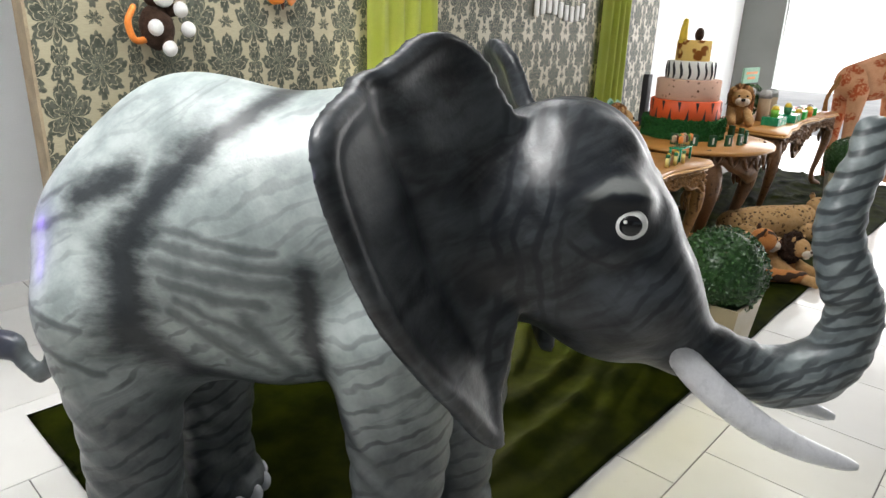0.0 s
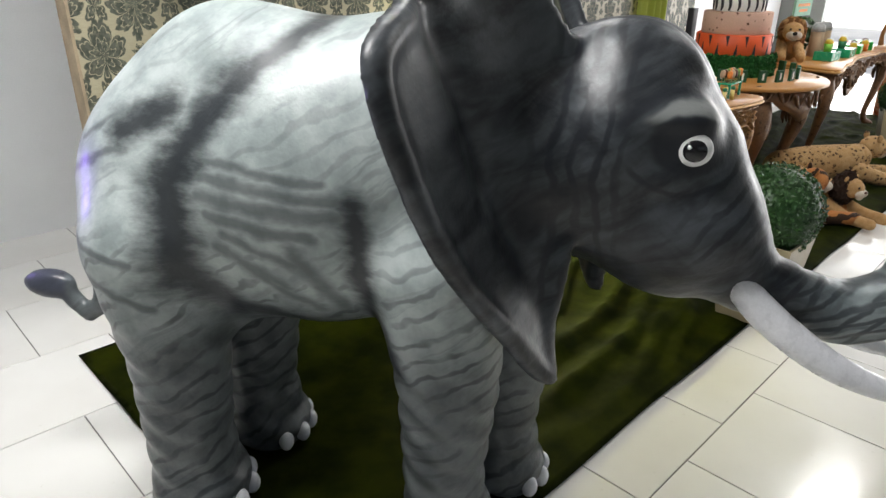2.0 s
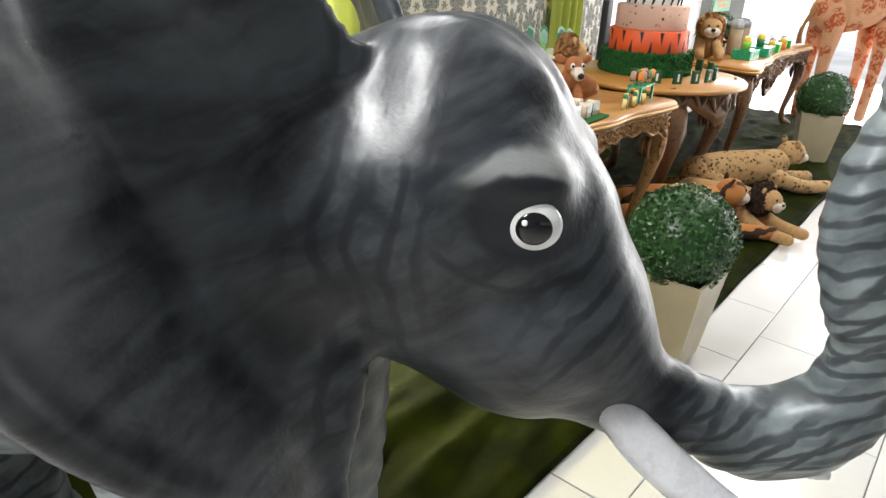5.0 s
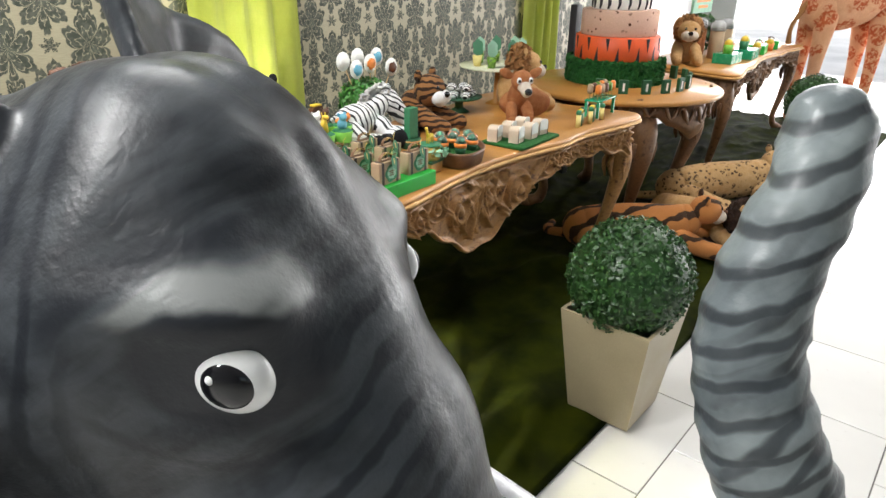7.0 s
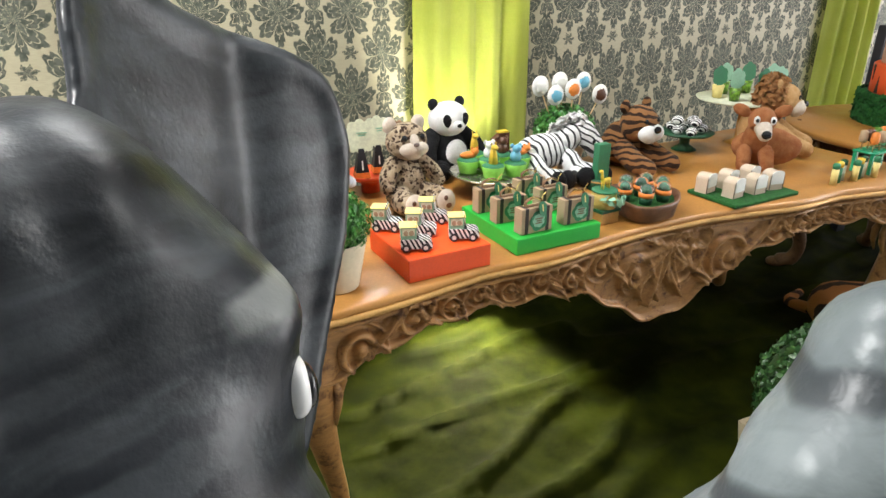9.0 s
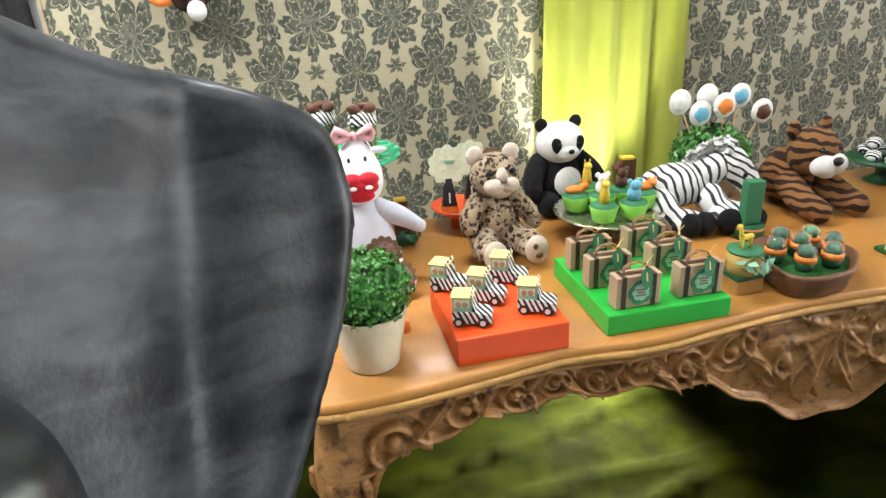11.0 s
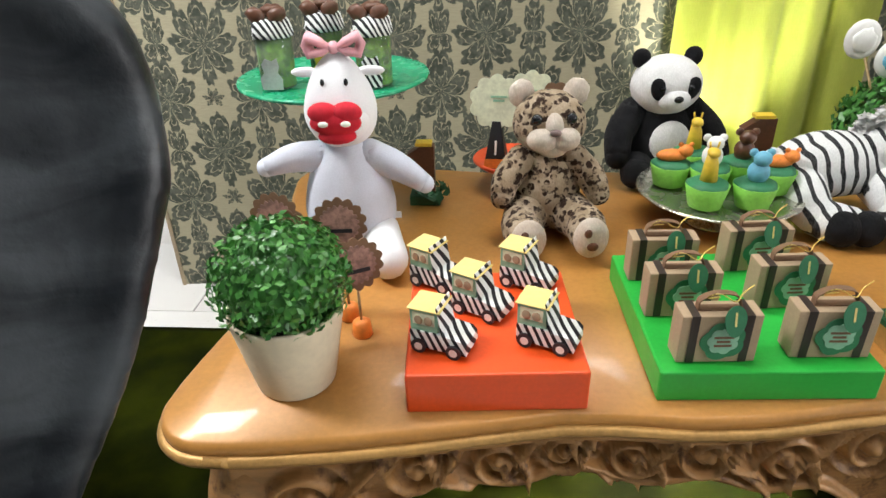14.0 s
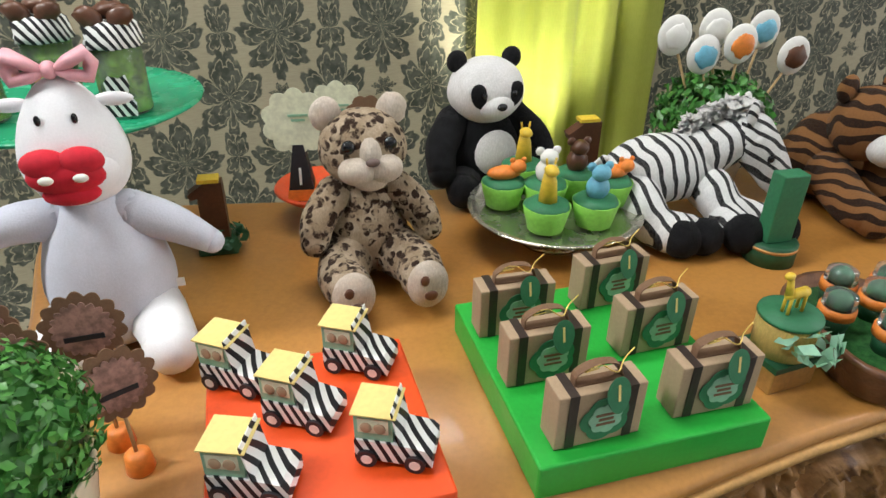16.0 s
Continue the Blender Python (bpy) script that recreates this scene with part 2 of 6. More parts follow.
LIME_CUP = plain("lime_paper_cup", (0.22, 0.55, 0.07), 0.65, var=0.1)
YELLOW = plain("yellow_icing", (0.80, 0.55, 0.05), 0.5, var=0.08)
YELLOW_CARD = plain("yellow_card", (0.80, 0.66, 0.24), 0.7, var=0.05)
ORANGE_ICING = plain("orange_icing", (0.83, 0.25, 0.04), 0.5, var=0.1)
BLUE_ICING = plain("blue_icing", (0.16, 0.46, 0.62), 0.5, var=0.1)
PINK = plain("pink_satin", (0.80, 0.40, 0.45), 0.45, var=0.08)
RED_FELT = plain("red_felt", (0.58, 0.012, 0.03), 0.85, var=0.08)
RED_PLATE = plain("orange_red_plate", (0.78, 0.10, 0.03), 0.35, var=0.05)
WHITE_CARD = plain("white_card", (0.80, 0.79, 0.75), 0.6, var=0.03)
CREAM_CARD = plain("cream_card", (0.66, 0.68, 0.50), 0.65, var=0.08, scale=60)
BLACK_CARD = plain("black_card", (0.02, 0.02, 0.025), 0.5, var=0.1)
GLOSS_BLACK = plain("glossy_black", (0.008, 0.008, 0.01), 0.12, var=0.1, bump=0)
BROWN_ICING = plain("chocolate", (0.11, 0.042, 0.02), 0.4, var=0.15)
CAKE_PINK = fur("spotted_sugar_paste", (0.66, 0.42, 0.32), (0.70, 0.46, 0.36), 8, ((0.10, 0.04, 0.02), 26, 0.16))
CAKE_GIRAFFE = fur("giraffe_sugar_paste", (0.78, 0.52, 0.16), (0.80, 0.56, 0.2), 8, ((0.24, 0.08, 0.015), 13, 0.42))
CAKE_TIGER = plain("orange_sugar_paste", (0.74, 0.10, 0.02), 0.5, var=0.06)
GREEN_GRASS = fur("artificial_grass", (0.015, 0.085, 0.02), (0.04, 0.17, 0.04), 90)
STICK = plain("wooden_stick", (0.52, 0.36, 0.18), 0.7)
GOLD_CORD = plain("gold_cord", (0.72, 0.52, 0.14), 0.3, 0.7)
SILVER = plain("brushed_metal", (0.6, 0.58, 0.5), 0.25, 0.9, var=0.04)
POT_CREAM = plain("cream_ribbed_pot", (0.66, 0.58, 0.42), 0.7, var=0.05, scale=9, grain=90)
POT_BEIGE = plain("beige_lacquered_planter", (0.43, 0.36, 0.23), 0.35, var=0.05, scale=4, grain=220)
SOIL = plain("dark_soil", (0.03, 0.024, 0.016), 0.95)
PLASTIC_CLEAR = Nodes("clear_acetate").set(base=(0.92, 0.95, 0.95), rough=0.06, trans=0.92, ior=1.2)
GREEN_FILL = plain("green_sweets", (0.14, 0.30, 0.025), 0.4, var=0.35, scale=60)


def leaf_mat(name, a, b):
    k = Nodes(name)
    isl = k.n("ShaderNodeNewGeometry").outputs["Random Per Island"]
    col = k.mix(isl, a, b)
    col = k.mix(k.step(k.noise(60), 0.35, 0.7, 0.0, 0.4), col, tuple(c * 0.5 for c in a))
    return k.set(base=col, rough=0.38, spec=0.5)


LEAF_BRIGHT = leaf_mat("bright_box_leaves", (0.025, 0.14, 0.02), (0.10, 0.32, 0.06))
LEAF_DARK = leaf_mat("dark_box_leaves", (0.014, 0.055, 0.012), (0.05, 0.13, 0.03))
HIPPO = plain("pale_grey_velour", (0.60, 0.62, 0.70), 0.95, var=0.05, scale=12, bump=0.25, grain=420, spec=0.1)
HIPPO_WHITE = plain("white_velour", (0.80, 0.80, 0.82), 0.95, var=0.03, scale=12, bump=0.25, grain=420, spec=0.1)
LEOPARD = fur("leopard_plush", (0.34, 0.25, 0.16), (0.54, 0.43, 0.31), 40, ((0.035, 0.019, 0.012), 74, 0.48))
LEOPARD_PALE = fur("cream_plush", (0.62, 0.52, 0.42), (0.72, 0.64, 0.55), 40)
PANDA_BLACK = fur("black_plush", (0.007, 0.007, 0.008), (0.016, 0.016, 0.018), 40)
PANDA_WHITE = fur("panda_white_plush", (0.80, 0.79, 0.77), (0.87, 0.86, 0.85), 40)
ZEBRA = striped("zebra_plush", (0.82, 0.82, 0.81), (0.012, 0.012, 0.014), 300, (0.96, 0.1, 0.25), 0.016, 0.42)
ZEBRA_HEAD = striped("zebra_head_plush", (0.82, 0.82, 0.81), (0.012, 0.012, 0.014), 380, (0.5, 0.1, 0.85), 0.014, 0.40)
ZEBRA_PAPER = striped("zebra_print_card", (0.80, 0.80, 0.79), (0.015, 0.015, 0.018), 720, (0.75, 0.5, 0.45), 0.004, 0.0, False)
TIGER = striped("tiger_plush", (0.50, 0.20, 0.06), (0.03, 0.018, 0.012), 62, (0.9, 0.3, 0.3), 0.03, 0.45)
TIGER_CUB = striped("tiger_cub_plush", (0.27, 0.125, 0.045), (0.025, 0.013, 0.009), 230, (0.3, 0.3, 0.9), 0.03, 0.1)
LION = fur("tawny_plush", (0.48, 0.27, 0.11), (0.58, 0.36, 0.17), 40)
MANE = fur("brown_mane_plush", (0.33, 0.15, 0.055), (0.46, 0.24, 0.10), 60)
DEER = fur("russet_plush", (0.34, 0.12, 0.045), (0.44, 0.19, 0.08), 40)
CHEETAH = fur("cheetah_plush", (0.50, 0.30, 0.13), (0.58, 0.38, 0.19), 40, ((0.04, 0.02, 0.012), 30, 0.3))
GIRAFFE = fur("giraffe_plush", (0.70, 0.36, 0.20), (0.76, 0.42, 0.25), 20, ((0.46, 0.10, 0.035), 7, 0.46))
MONKEY = fur("dark_brown_plush", (0.035, 0.02, 0.014), (0.07, 0.04, 0.028), 40)


# ---- shapes ----
def mesh_of(bm, name, material, smooth=True):
    me = bpy.data.meshes.new(name)
    bm.normal_update()
    bm.to_mesh(me)
    bm.free()
    for m in material if isinstance(material, (list, tuple)) else [material]:
        me.materials.append(m)
    if smooth:
        me.shade_smooth()
    return me


def part(name, bm, material, parent, label="", smooth=True, m=None):
    """One mesh under a thing or a part."""
    ob = new(name, mesh_of(bm, name, material, smooth))
    ob.parent = parent
    if m is not None:
        ob.matrix_basis = m
    if label:
        ob["label"] = label
    return ob


def thing(name, m, label, category, group="", kind=""):
    ob = new(name)
    ob.empty_display_size = 0.05
    ob.matrix_basis = m if isinstance(m, Matrix) else pose(*m)
    return tagged(ob, label, category, group, kind)


def solid(name, bm, material, m, label, category, group="", kind="", smooth=True):
    ob = new(name, mesh_of(bm, name, material, smooth))
    ob.matrix_basis = m if isinstance(m, Matrix) else pose(*m)
    return tagged(ob, label, category, group, kind)


def box(sx, sy, sz, x=0, y=0, z=0, bevel=0.0, bm=None, m=None, seg=2):
    """A box on its base centre x, y, z."""
    bm = bm or bmesh.new()
    got = bmesh.ops.create_cube(bm, size=1.0)["verts"]
    bmesh.ops.scale(bm, vec=(sx, sy, sz), verts=got)
    bmesh.ops.translate(bm, vec=(x, y, z + sz / 2), verts=got)
    if bevel:
        edges = list({e for v in got for e in v.link_edges})
        got = list({v for f in bmesh.ops.bevel(bm, geom=edges, offset=bevel, segments=seg, affect="EDGES", profile=0.5)["faces"] for v in f.verts} | {v for v in got if v.is_valid})
    if m is not None:
        bmesh.ops.transform(bm, matrix=m, verts=got)
    return bm


def ball(rx, ry, rz, x=0, y=0, z=0, seg=20, rings=14, bm=None, m=None, lump=0.0, squash=0.0):
    """An ellipsoid round x, y, z, turned by m; lump roughens it, squash narrows its top."""
    bm = bm or bmesh.new()
    off = Vector((x * 40, y * 40, z * 40))

    def at(c):
        c = Vector(c)
        if lump:
            c *= 1 + lump * noise.noise(c * 2.3 + off)
        k = 1 - squash * c.z
        c = Vector((c.x * rx * k, c.y * ry * k, c.z * rz))
        if m is not None:
            c = m @ c
        return bm.verts.new((c.x + x, c.y + y, c.z + z))

    top, low = at((0, 0, 1)), at((0, 0, -1))
    rows = []
    for i in range(1, rings):
        b = math.pi * i / rings
        rows.append([at((math.sin(b) * math.cos(2 * math.pi * j / seg), math.sin(b) * math.sin(2 * math.pi * j / seg), math.cos(b))) for j in range(seg)])
    for j in range(seg):
        k = (j + 1) % seg
        bm.faces.new((top, rows[0][j], rows[0][k]))
        for a, b in zip(rows, rows[1:]):
            bm.faces.new((a[j], b[j], b[k], a[k]))
        bm.faces.new((low, rows[-1][k], rows[-1][j]))
    return bm


def lathe(profile, seg=32, bm=None, at=(0, 0, 0), wave=None, closed=True):
    """Turn (r, z) pairs round z; wave(a, z) scales the radius."""
    bm = bm or bmesh.new()
    rows = []
    for r, z in profile:
        ring = []
        for i in range(seg):
            a = 2 * math.pi * i / seg
            k = r * (wave(a, z) if wave else 1)
            ring.append(bm.verts.new((at[0] + k * math.cos(a), at[1] + k * math.sin(a), at[2] + z)))
        rows.append(ring)
    for a, b in zip(rows, rows[1:]):
        for i in range(seg):
            j = (i + 1) % seg
            bm.faces.new((a[i], a[j], b[j], b[i]))
    if closed:
        bm.faces.new(rows[0][::-1])
        bm.faces.new(rows[-1])
    return bm


def tube(points, radii, seg=10, bm=None, flat=1.0, m=None):
    """A tube along points, with a radius for each; flat squeezes it along its second axis."""
    bm = bm or bmesh.new()
    pts = [Vector(p) for p in points]
    if not isinstance(radii, (list, tuple)):
        radii = [radii] * len(pts)
    rows, side = [], None
    for i, p in enumerate(pts):
        d = (pts[min(i + 1, len(pts) - 1)] - pts[max(i - 1, 0)]).normalized()
        if side is None:
            side = d.cross(Vector((0, 0, 1)) if abs(d.z) < 0.9 else Vector((1, 0, 0))).normalized()
        side = (side - d * side.dot(d)).normalized()
        up = d.cross(side)
        ring = []
        for j in range(seg):
            a = 2 * math.pi * j / seg
            q = p + radii[i] * (math.cos(a) * side + math.sin(a) * up * flat)
            ring.append(bm.verts.new(m @ q if m is not None else q))
        rows.append(ring)
    for a, b in zip(rows, rows[1:]):
        for i in range(seg):
            j = (i + 1) % seg
            bm.faces.new((a[i], a[j], b[j], b[i]))
    bm.faces.new(rows[0][::-1])
    bm.faces.new(rows[-1])
    return bm


def spline(points, n=8):
    """Catmull-Rom through the points (tuples of any length)."""
    p = [np.array(q, float) for q in points]
    p = [2 * p[0] - p[1]] + p + [2 * p[-1] - p[-2]]
    out = []
    for i in range(1, len(p) - 2):
        for j in range(n):
            t = j / n
            out.append(0.5 * (2 * p[i] + (p[i + 1] - p[i - 1]) * t + (2 * p[i - 1] - 5 * p[i] + 4 * p[i + 1] - p[i + 2]) * t * t + (3 * p[i] - p[i - 1] - 3 * p[i + 1] + p[i + 2]) * t ** 3))
    out.append(p[-2])
    return [tuple(float(c) for c in q) for q in out]


def slab(outline, z0, z1, bevel=0.0, bm=None, m=None):
    """A plate from an outline of (x, y), between two heights."""
    bm = bm or bmesh.new()
    rings = [(0.0, z0 + bevel), (0.0, z1 - bevel)]
    if bevel:
        rings = [(bevel, z0), (0.0, z0 + bevel), (0.0, z1 - bevel), (bevel, z1)]
    n = len(outline)
    pts = [Vector(p) for p in outline]
    area = sum(pts[i].x * pts[(i + 1) % n].y - pts[(i + 1) % n].x * pts[i].y for i in range(n))
    rows = []
    for inset, z in rings:
        ring = []
        for i in range(n):
            d = (pts[(i + 1) % n] - pts[i - 1]).normalized()
            q = pts[i] + Vector((-d.y, d.x)) * inset * (1 if area > 0 else -1)
            co = Vector((q.x, q.y, z))
            ring.append(bm.verts.new(m @ co if m is not None else co))
        rows.append(ring)
    for a, b in zip(rows, rows[1:]):
        for i in range(n):
            j = (i + 1) % n
            bm.faces.new((a[i], a[j], b[j], b[i]))
    bm.faces.new(rows[0][::-1])
    bm.faces.new(rows[-1])
    bmesh.ops.recalc_face_normals(bm, faces=bm.faces)
    return bm


def leaves(count, place, size, seed, bm=None):
    """Many small folded leaves; place(rng) gives a point and its outward normal."""
    rng = random.Random(seed)
    bm = bm or bmesh.new()
    for _ in range(count):
        p, nrm = place(rng)
        nrm = (nrm + Vector((rng.gauss(0, 0.55), rng.gauss(0, 0.55), rng.gauss(0, 0.55)))).normalized()
        t = nrm.cross(Vector((rng.gauss(0, 1), rng.gauss(0, 1), rng.gauss(0, 1)))).normalized()
        b = nrm.cross(t)
        s = size * rng.uniform(0.7, 1.25)
        v = [bm.verts.new(p + q) for q in (-t * s, b * s * 0.62 + nrm * s * 0.22, t * s * 1.1 + nrm * s * 0.15, -b * s * 0.62 + nrm * s * 0.22)]
        bm.faces.new((v[0], v[1], v[2]))
        bm.faces.new((v[0], v[2], v[3]))
    return bm


def on_ball(r, rz=None, low=-1.0, fuzz=0.05):
    def place(rng):
        z = rng.uniform(low, 1)
        a = rng.uniform(0, 2 * math.pi)
        c = math.sqrt(1 - z * z)
        nrm = Vector((c * math.cos(a), c * math.sin(a), z))
        k = r * (1 + rng.uniform(-fuzz * 1.6, fuzz)) * (1 + 0.04 * noise.noise(nrm * 3))
        return Vector((nrm.x * k, nrm.y * k, nrm.z * k * ((rz or r) / r))), nrm
    return place


def lettering(name, text, size, depth, material, parent, m):
    cu = bpy.data.curves.new(name, "FONT")
    cu.body, cu.size, cu.extrude, cu.align_x, cu.align_y = text, size, depth, "CENTER", "CENTER"
    cu.resolution_u = 3
    tmp = bpy.data.objects.new(name, cu)
    scene.collection.objects.link(tmp)
    me = bpy.data.meshes.new_from_object(tmp.evaluated_get(bpy.context.evaluated_depsgraph_get()))
    bpy.data.objects.remove(tmp)
    me.materials.clear()
    me.materials.append(material)
    ob = new(name, me)
    ob.parent = parent
    ob.matrix_basis = m
    return ob


# ---- structure ----
TILE_SIZE, JOINT = 0.522, 0.004
X0, X1, Y0, Y1, HIGH = -4.0, 11.5, -4.5, 4.25, 3.1

floor = solid("floor", box(X1 - X0, Y1 - Y0, 0.1, (X0 + X1) / 2, (Y0 + Y1) / 2, -0.104), GROUT, (0, 0, 0), "white glazed tile floor with thin dark joints", "floor", kind="structure", smooth=False)
solid("ceiling", box(X1 - X0, Y1 - Y0, 0.1, (X0 + X1) / 2, (Y0 + Y1) / 2, HIGH), CEILING, (0, 0, 0), "plain unseen ceiling, toned grey to cut bounced light", "ceiling", kind="structure", smooth=False)
solid("wall_north", box(X1 - X0 + 0.4, 0.15, HIGH, (X0 + X1) / 2, Y1 + 0.075, 0), WHITE_WALL, (0, 0, 0), "plain white painted wall behind the panel", "wall", kind="structure", smooth=False)
solid("wall_west", box(0.15, Y1 - Y0, HIGH, X0 - 0.075, (Y0 + Y1) / 2, 0), HALL_WALL, (0, 0, 0), "plain grey painted end wall", "wall", kind="structure", smooth=False)


def wall_with_openings(name, length, openings, m, label):
    """A wall along local x with window openings (x0, x1, z0, z1)."""
    bm = bmesh.new()
    edges = [0.0]
    for a, b, lo, hi in openings:
        box(a - edges[-1], 0.15, HIGH, (edges[-1] + a) / 2, 0, 0, bm=bm)
        if lo > 0:
            box(b - a, 0.15, lo, (a + b) / 2, 0, 0, bm=bm)
        box(b - a, 0.15, HIGH - hi, (a + b) / 2, 0, hi, bm=bm)
        edges.append(b)
    box(length - edges[-1], 0.15, HIGH, (edges[-1] + length) / 2, 0, 0, bm=bm)
    return solid(name, bm, HALL_WALL, m, label, "wall", kind="structure", smooth=False)


# the south windows are added, out of view behind the visitor
wall_with_openings("wall_south", X1 - X0, [(1.5, 4.0, 1.1, 2.5), (5.0, 7.5, 1.1, 2.5), (9.0, 13.5, 0.0, 2.6)], (X0, Y0 - 0.075, 0), "unseen grey wall with added wide windows")
wall_with_openings("wall_east", Y1 - Y0, [(0.8, 8.1, 0.0, 2.7)], (X1 + 0.075, Y0, 0, 0, 0, 90), "grey end wall with a wide glazed opening")
solid("ground", box(60, 60, 0.1, 5, 0, -0.25), plain("pale_paving", (0.55, 0.53, 0.5), 0.8, scale=1.0), (0, 0, 0), "pale paving outside the hall", "ground", kind="structure", smooth=False)
# added emissive board in place of the blown-out daylight beyond the glass
solid("backdrop", box(0.1, 40, 14, 24, 0, -0.2), plain("daylight_glow", (0.8, 0.8, 0.8), 0.9, glow=(1, 1, 1), glow_power=3.0), (0, 0, 0), "glowing white board standing in for daylight outside", "backdrop", kind="structure", smooth=False)

# wallpapered panel standing in front of the north wall
SLANT = pose(0.75, 3.0, 0, 0, 0, 5.1)  # the panel stands slightly askew
panel = solid("wall_panel", box(6.4, 0.07, 2.9, 0, 0, 0), WALLPAPER, SLANT @ pose(3.2, 0.035, 0), "damask wallpapered backdrop panel in olive and beige", "wall", kind="structure", smooth=False)
solid("trim_panel_edge", box(0.012, 0.085, 2.92, 0, 0, 0), PANEL_EDGE, SLANT @ pose(-0.006, 0.035, 0), "narrow wooden edge of the backdrop panel", "trim", kind="structure", smooth=False)


def curtain_sheet(width, height, folds, depth, seed):
    """A gathered hanging, thick, with soft irregular folds."""
    rng = random.Random(seed)
    ph = [rng.uniform(0, 6.28) for _ in range(4)]
    nx, nz = folds * 12, 14
    front = []
    bm = bmesh.new()
    for i in range(nx + 1):
        s = i / nx
        col = []
        for j in range(nz + 1):
            z = j / nz
            a = 2 * math.pi * folds * (s + 0.012 * math.sin(9 * s + ph[0]) + 0.006 * math.sin(5 * z + ph[1]))
            y = depth * (math.sin(a) + 0.3 * math.sin(2.1 * a + ph[2])) * (0.75 + 0.25 * math.sin(4 * s + 3 * z + ph[3]))
            col.append(bm.verts.new(((s - 0.5) * width * (1 + 0.03 * math.cos(3 * z)), y, z * height)))
        front.append(col)
    for i in range(nx):
        for j in range(nz):
            bm.faces.new((front[i][j], front[i + 1][j], front[i + 1][j + 1], front[i][j + 1]))
    bmesh.ops.solidify(bm, geom=bm.faces[:], thickness=0.002)
    return bm


for cx, cw, sd in ((2.10, 0.63, 3), (5.20, 0.60, 8)):
    solid("curtain", curtain_sheet(cw, 2.85, 4, 0.034, sd), CURTAIN, SLANT @ pose(cx, -0.055, 0.03), "lime green gathered curtain hanging on the damask panel", "curtain", "curtains on the panel")

# rumpled cloth over the floor under the tables
def cloth(x0, x1, y0, y1, step):
    bm = bmesh.new()
    nx, ny = int((x1 - x0) / step), int((y1 - y0) / step)
    grid = []
    for i in range(nx + 1):
        row = []
        for j in range(ny + 1):
            x, y = x0 + (x1 - x0) * i / nx, y0 + (y1 - y0) * j / ny
            p = Vector((x, y, 0))
            ridge = 1 - abs(noise.noise(Vector((x * 0.9 + y * 1.6, y * 4.6 - x * 1.3, 3)))) * 2.2
            fine = 1 - abs(noise.noise(Vector((x * 5 - y * 2, y * 6 + x * 2, 7)))) * 2
            hush = min(1, (y - y0) / 0.28, (y1 - y) / 0.1 + 0.1) * (0.25 + 0.75 * min(1, max(0, (x - 1.1) / 0.5)))
            z = 0.006 + max(0.0, hush) * (0.034 * max(0, ridge) ** 4 + 0.008 * max(0, fine) ** 4 + 0.003 * (1 + noise.noise(p * 4)))
            edge = 0.012 * noise.noise(Vector((x * 2, y * 2, 11)))
            row.append(bm.verts.new((x, y + (edge if j in (0, ny) else 0), z)))
        grid.append(row)
    for i in range(nx):
        for j in range(ny):
            bm.faces.new((grid[i][j], grid[i + 1][j], grid[i + 1][j + 1], grid[i][j + 1]))
    bmesh.ops.solidify(bm, geom=bm.faces[:], thickness=0.003)
    return bm


solid("floor_cloth", cloth(0.44, 8.2, 0.945, 2.70, 0.028), GREEN_CLOTH, (0, 0, 0.003), "rumpled moss green cloth spread over the tiles", "cloth")


# ---- elephant statue ----
HEAD = np.array([1.307, 0.748])
HX, HY = np.array([0.418, -0.908]), np.array([0.908, 0.418])
RUMP = np.array([0.59, 1.73])
BX, BY = np.array([0.58, -0.815]), np.array([0.815, 0.58])
LEAN_HEAD = 0.04
# the skull is turned a little against the plane of the ears
SKULL = HEAD + np.array([-0.023, 0.017])
SX, SY = HX - 0.064 * HY, HY + 0.064 * HX


def blend(a, b, k):
    t = np.clip(0.5 + 0.5 * (b - a) / k, 0, 1)
    return b + (a - b) * t - k * t * (1 - t)


def egg(x, y, z, c, r):
    q = np.sqrt(((x - c[0]) / r[0]) ** 2 + ((y - c[1]) / r[1]) ** 2 + ((z - c[2]) / r[2]) ** 2)
    return (q - 1) * min(r)


def cone(x, y, z, a, b, ra, rb):
    a, b = np.array(a, float), np.array(b, float)
    d = b - a
    t = np.clip(((x - a[0]) * d[0] + (y - a[1]) * d[1] + (z - a[2]) * d[2]) / (d @ d), 0, 1)
    return np.sqrt((x - a[0] - t * d[0]) ** 2 + (y - a[1] - t * d[1]) ** 2 + (z - a[2] - t * d[2]) ** 2) - (ra + t * (rb - ra))


def chain(x, y, z, pts, k=0.02):
    out = None
    for p, q in zip(pts, pts[1:]):
        d = cone(x, y, z, p[:3], q[:3], p[3], q[3])
        out = d if out is None else np.minimum(out, d)
    return out


def polygon(u, v, pts):
    """Signed distance to a closed outline."""
    best, inside = np.full(u.shape, 9.0, np.float32), np.zeros(u.shape, bool)
    for (ax, ay), (bx, by) in zip(pts, pts[1:] + pts[:1]):
        ex, ey = bx - ax, by - ay
        t = np.clip(((u - ax) * ex + (v - ay) * ey) / (ex * ex + ey * ey), 0, 1)
        best = np.minimum(best, np.sqrt((u - ax - t * ex) ** 2 + (v - ay - t * ey) ** 2))
        cross = (ay > v) != (by > v)
        with np.errstate(divide="ignore", invalid="ignore"):
            inside ^= cross & (u < (bx - ax) * (v - ay) / (by - ay if by != ay else 1e-9) + ax)
    return np.where(inside, -best, best)


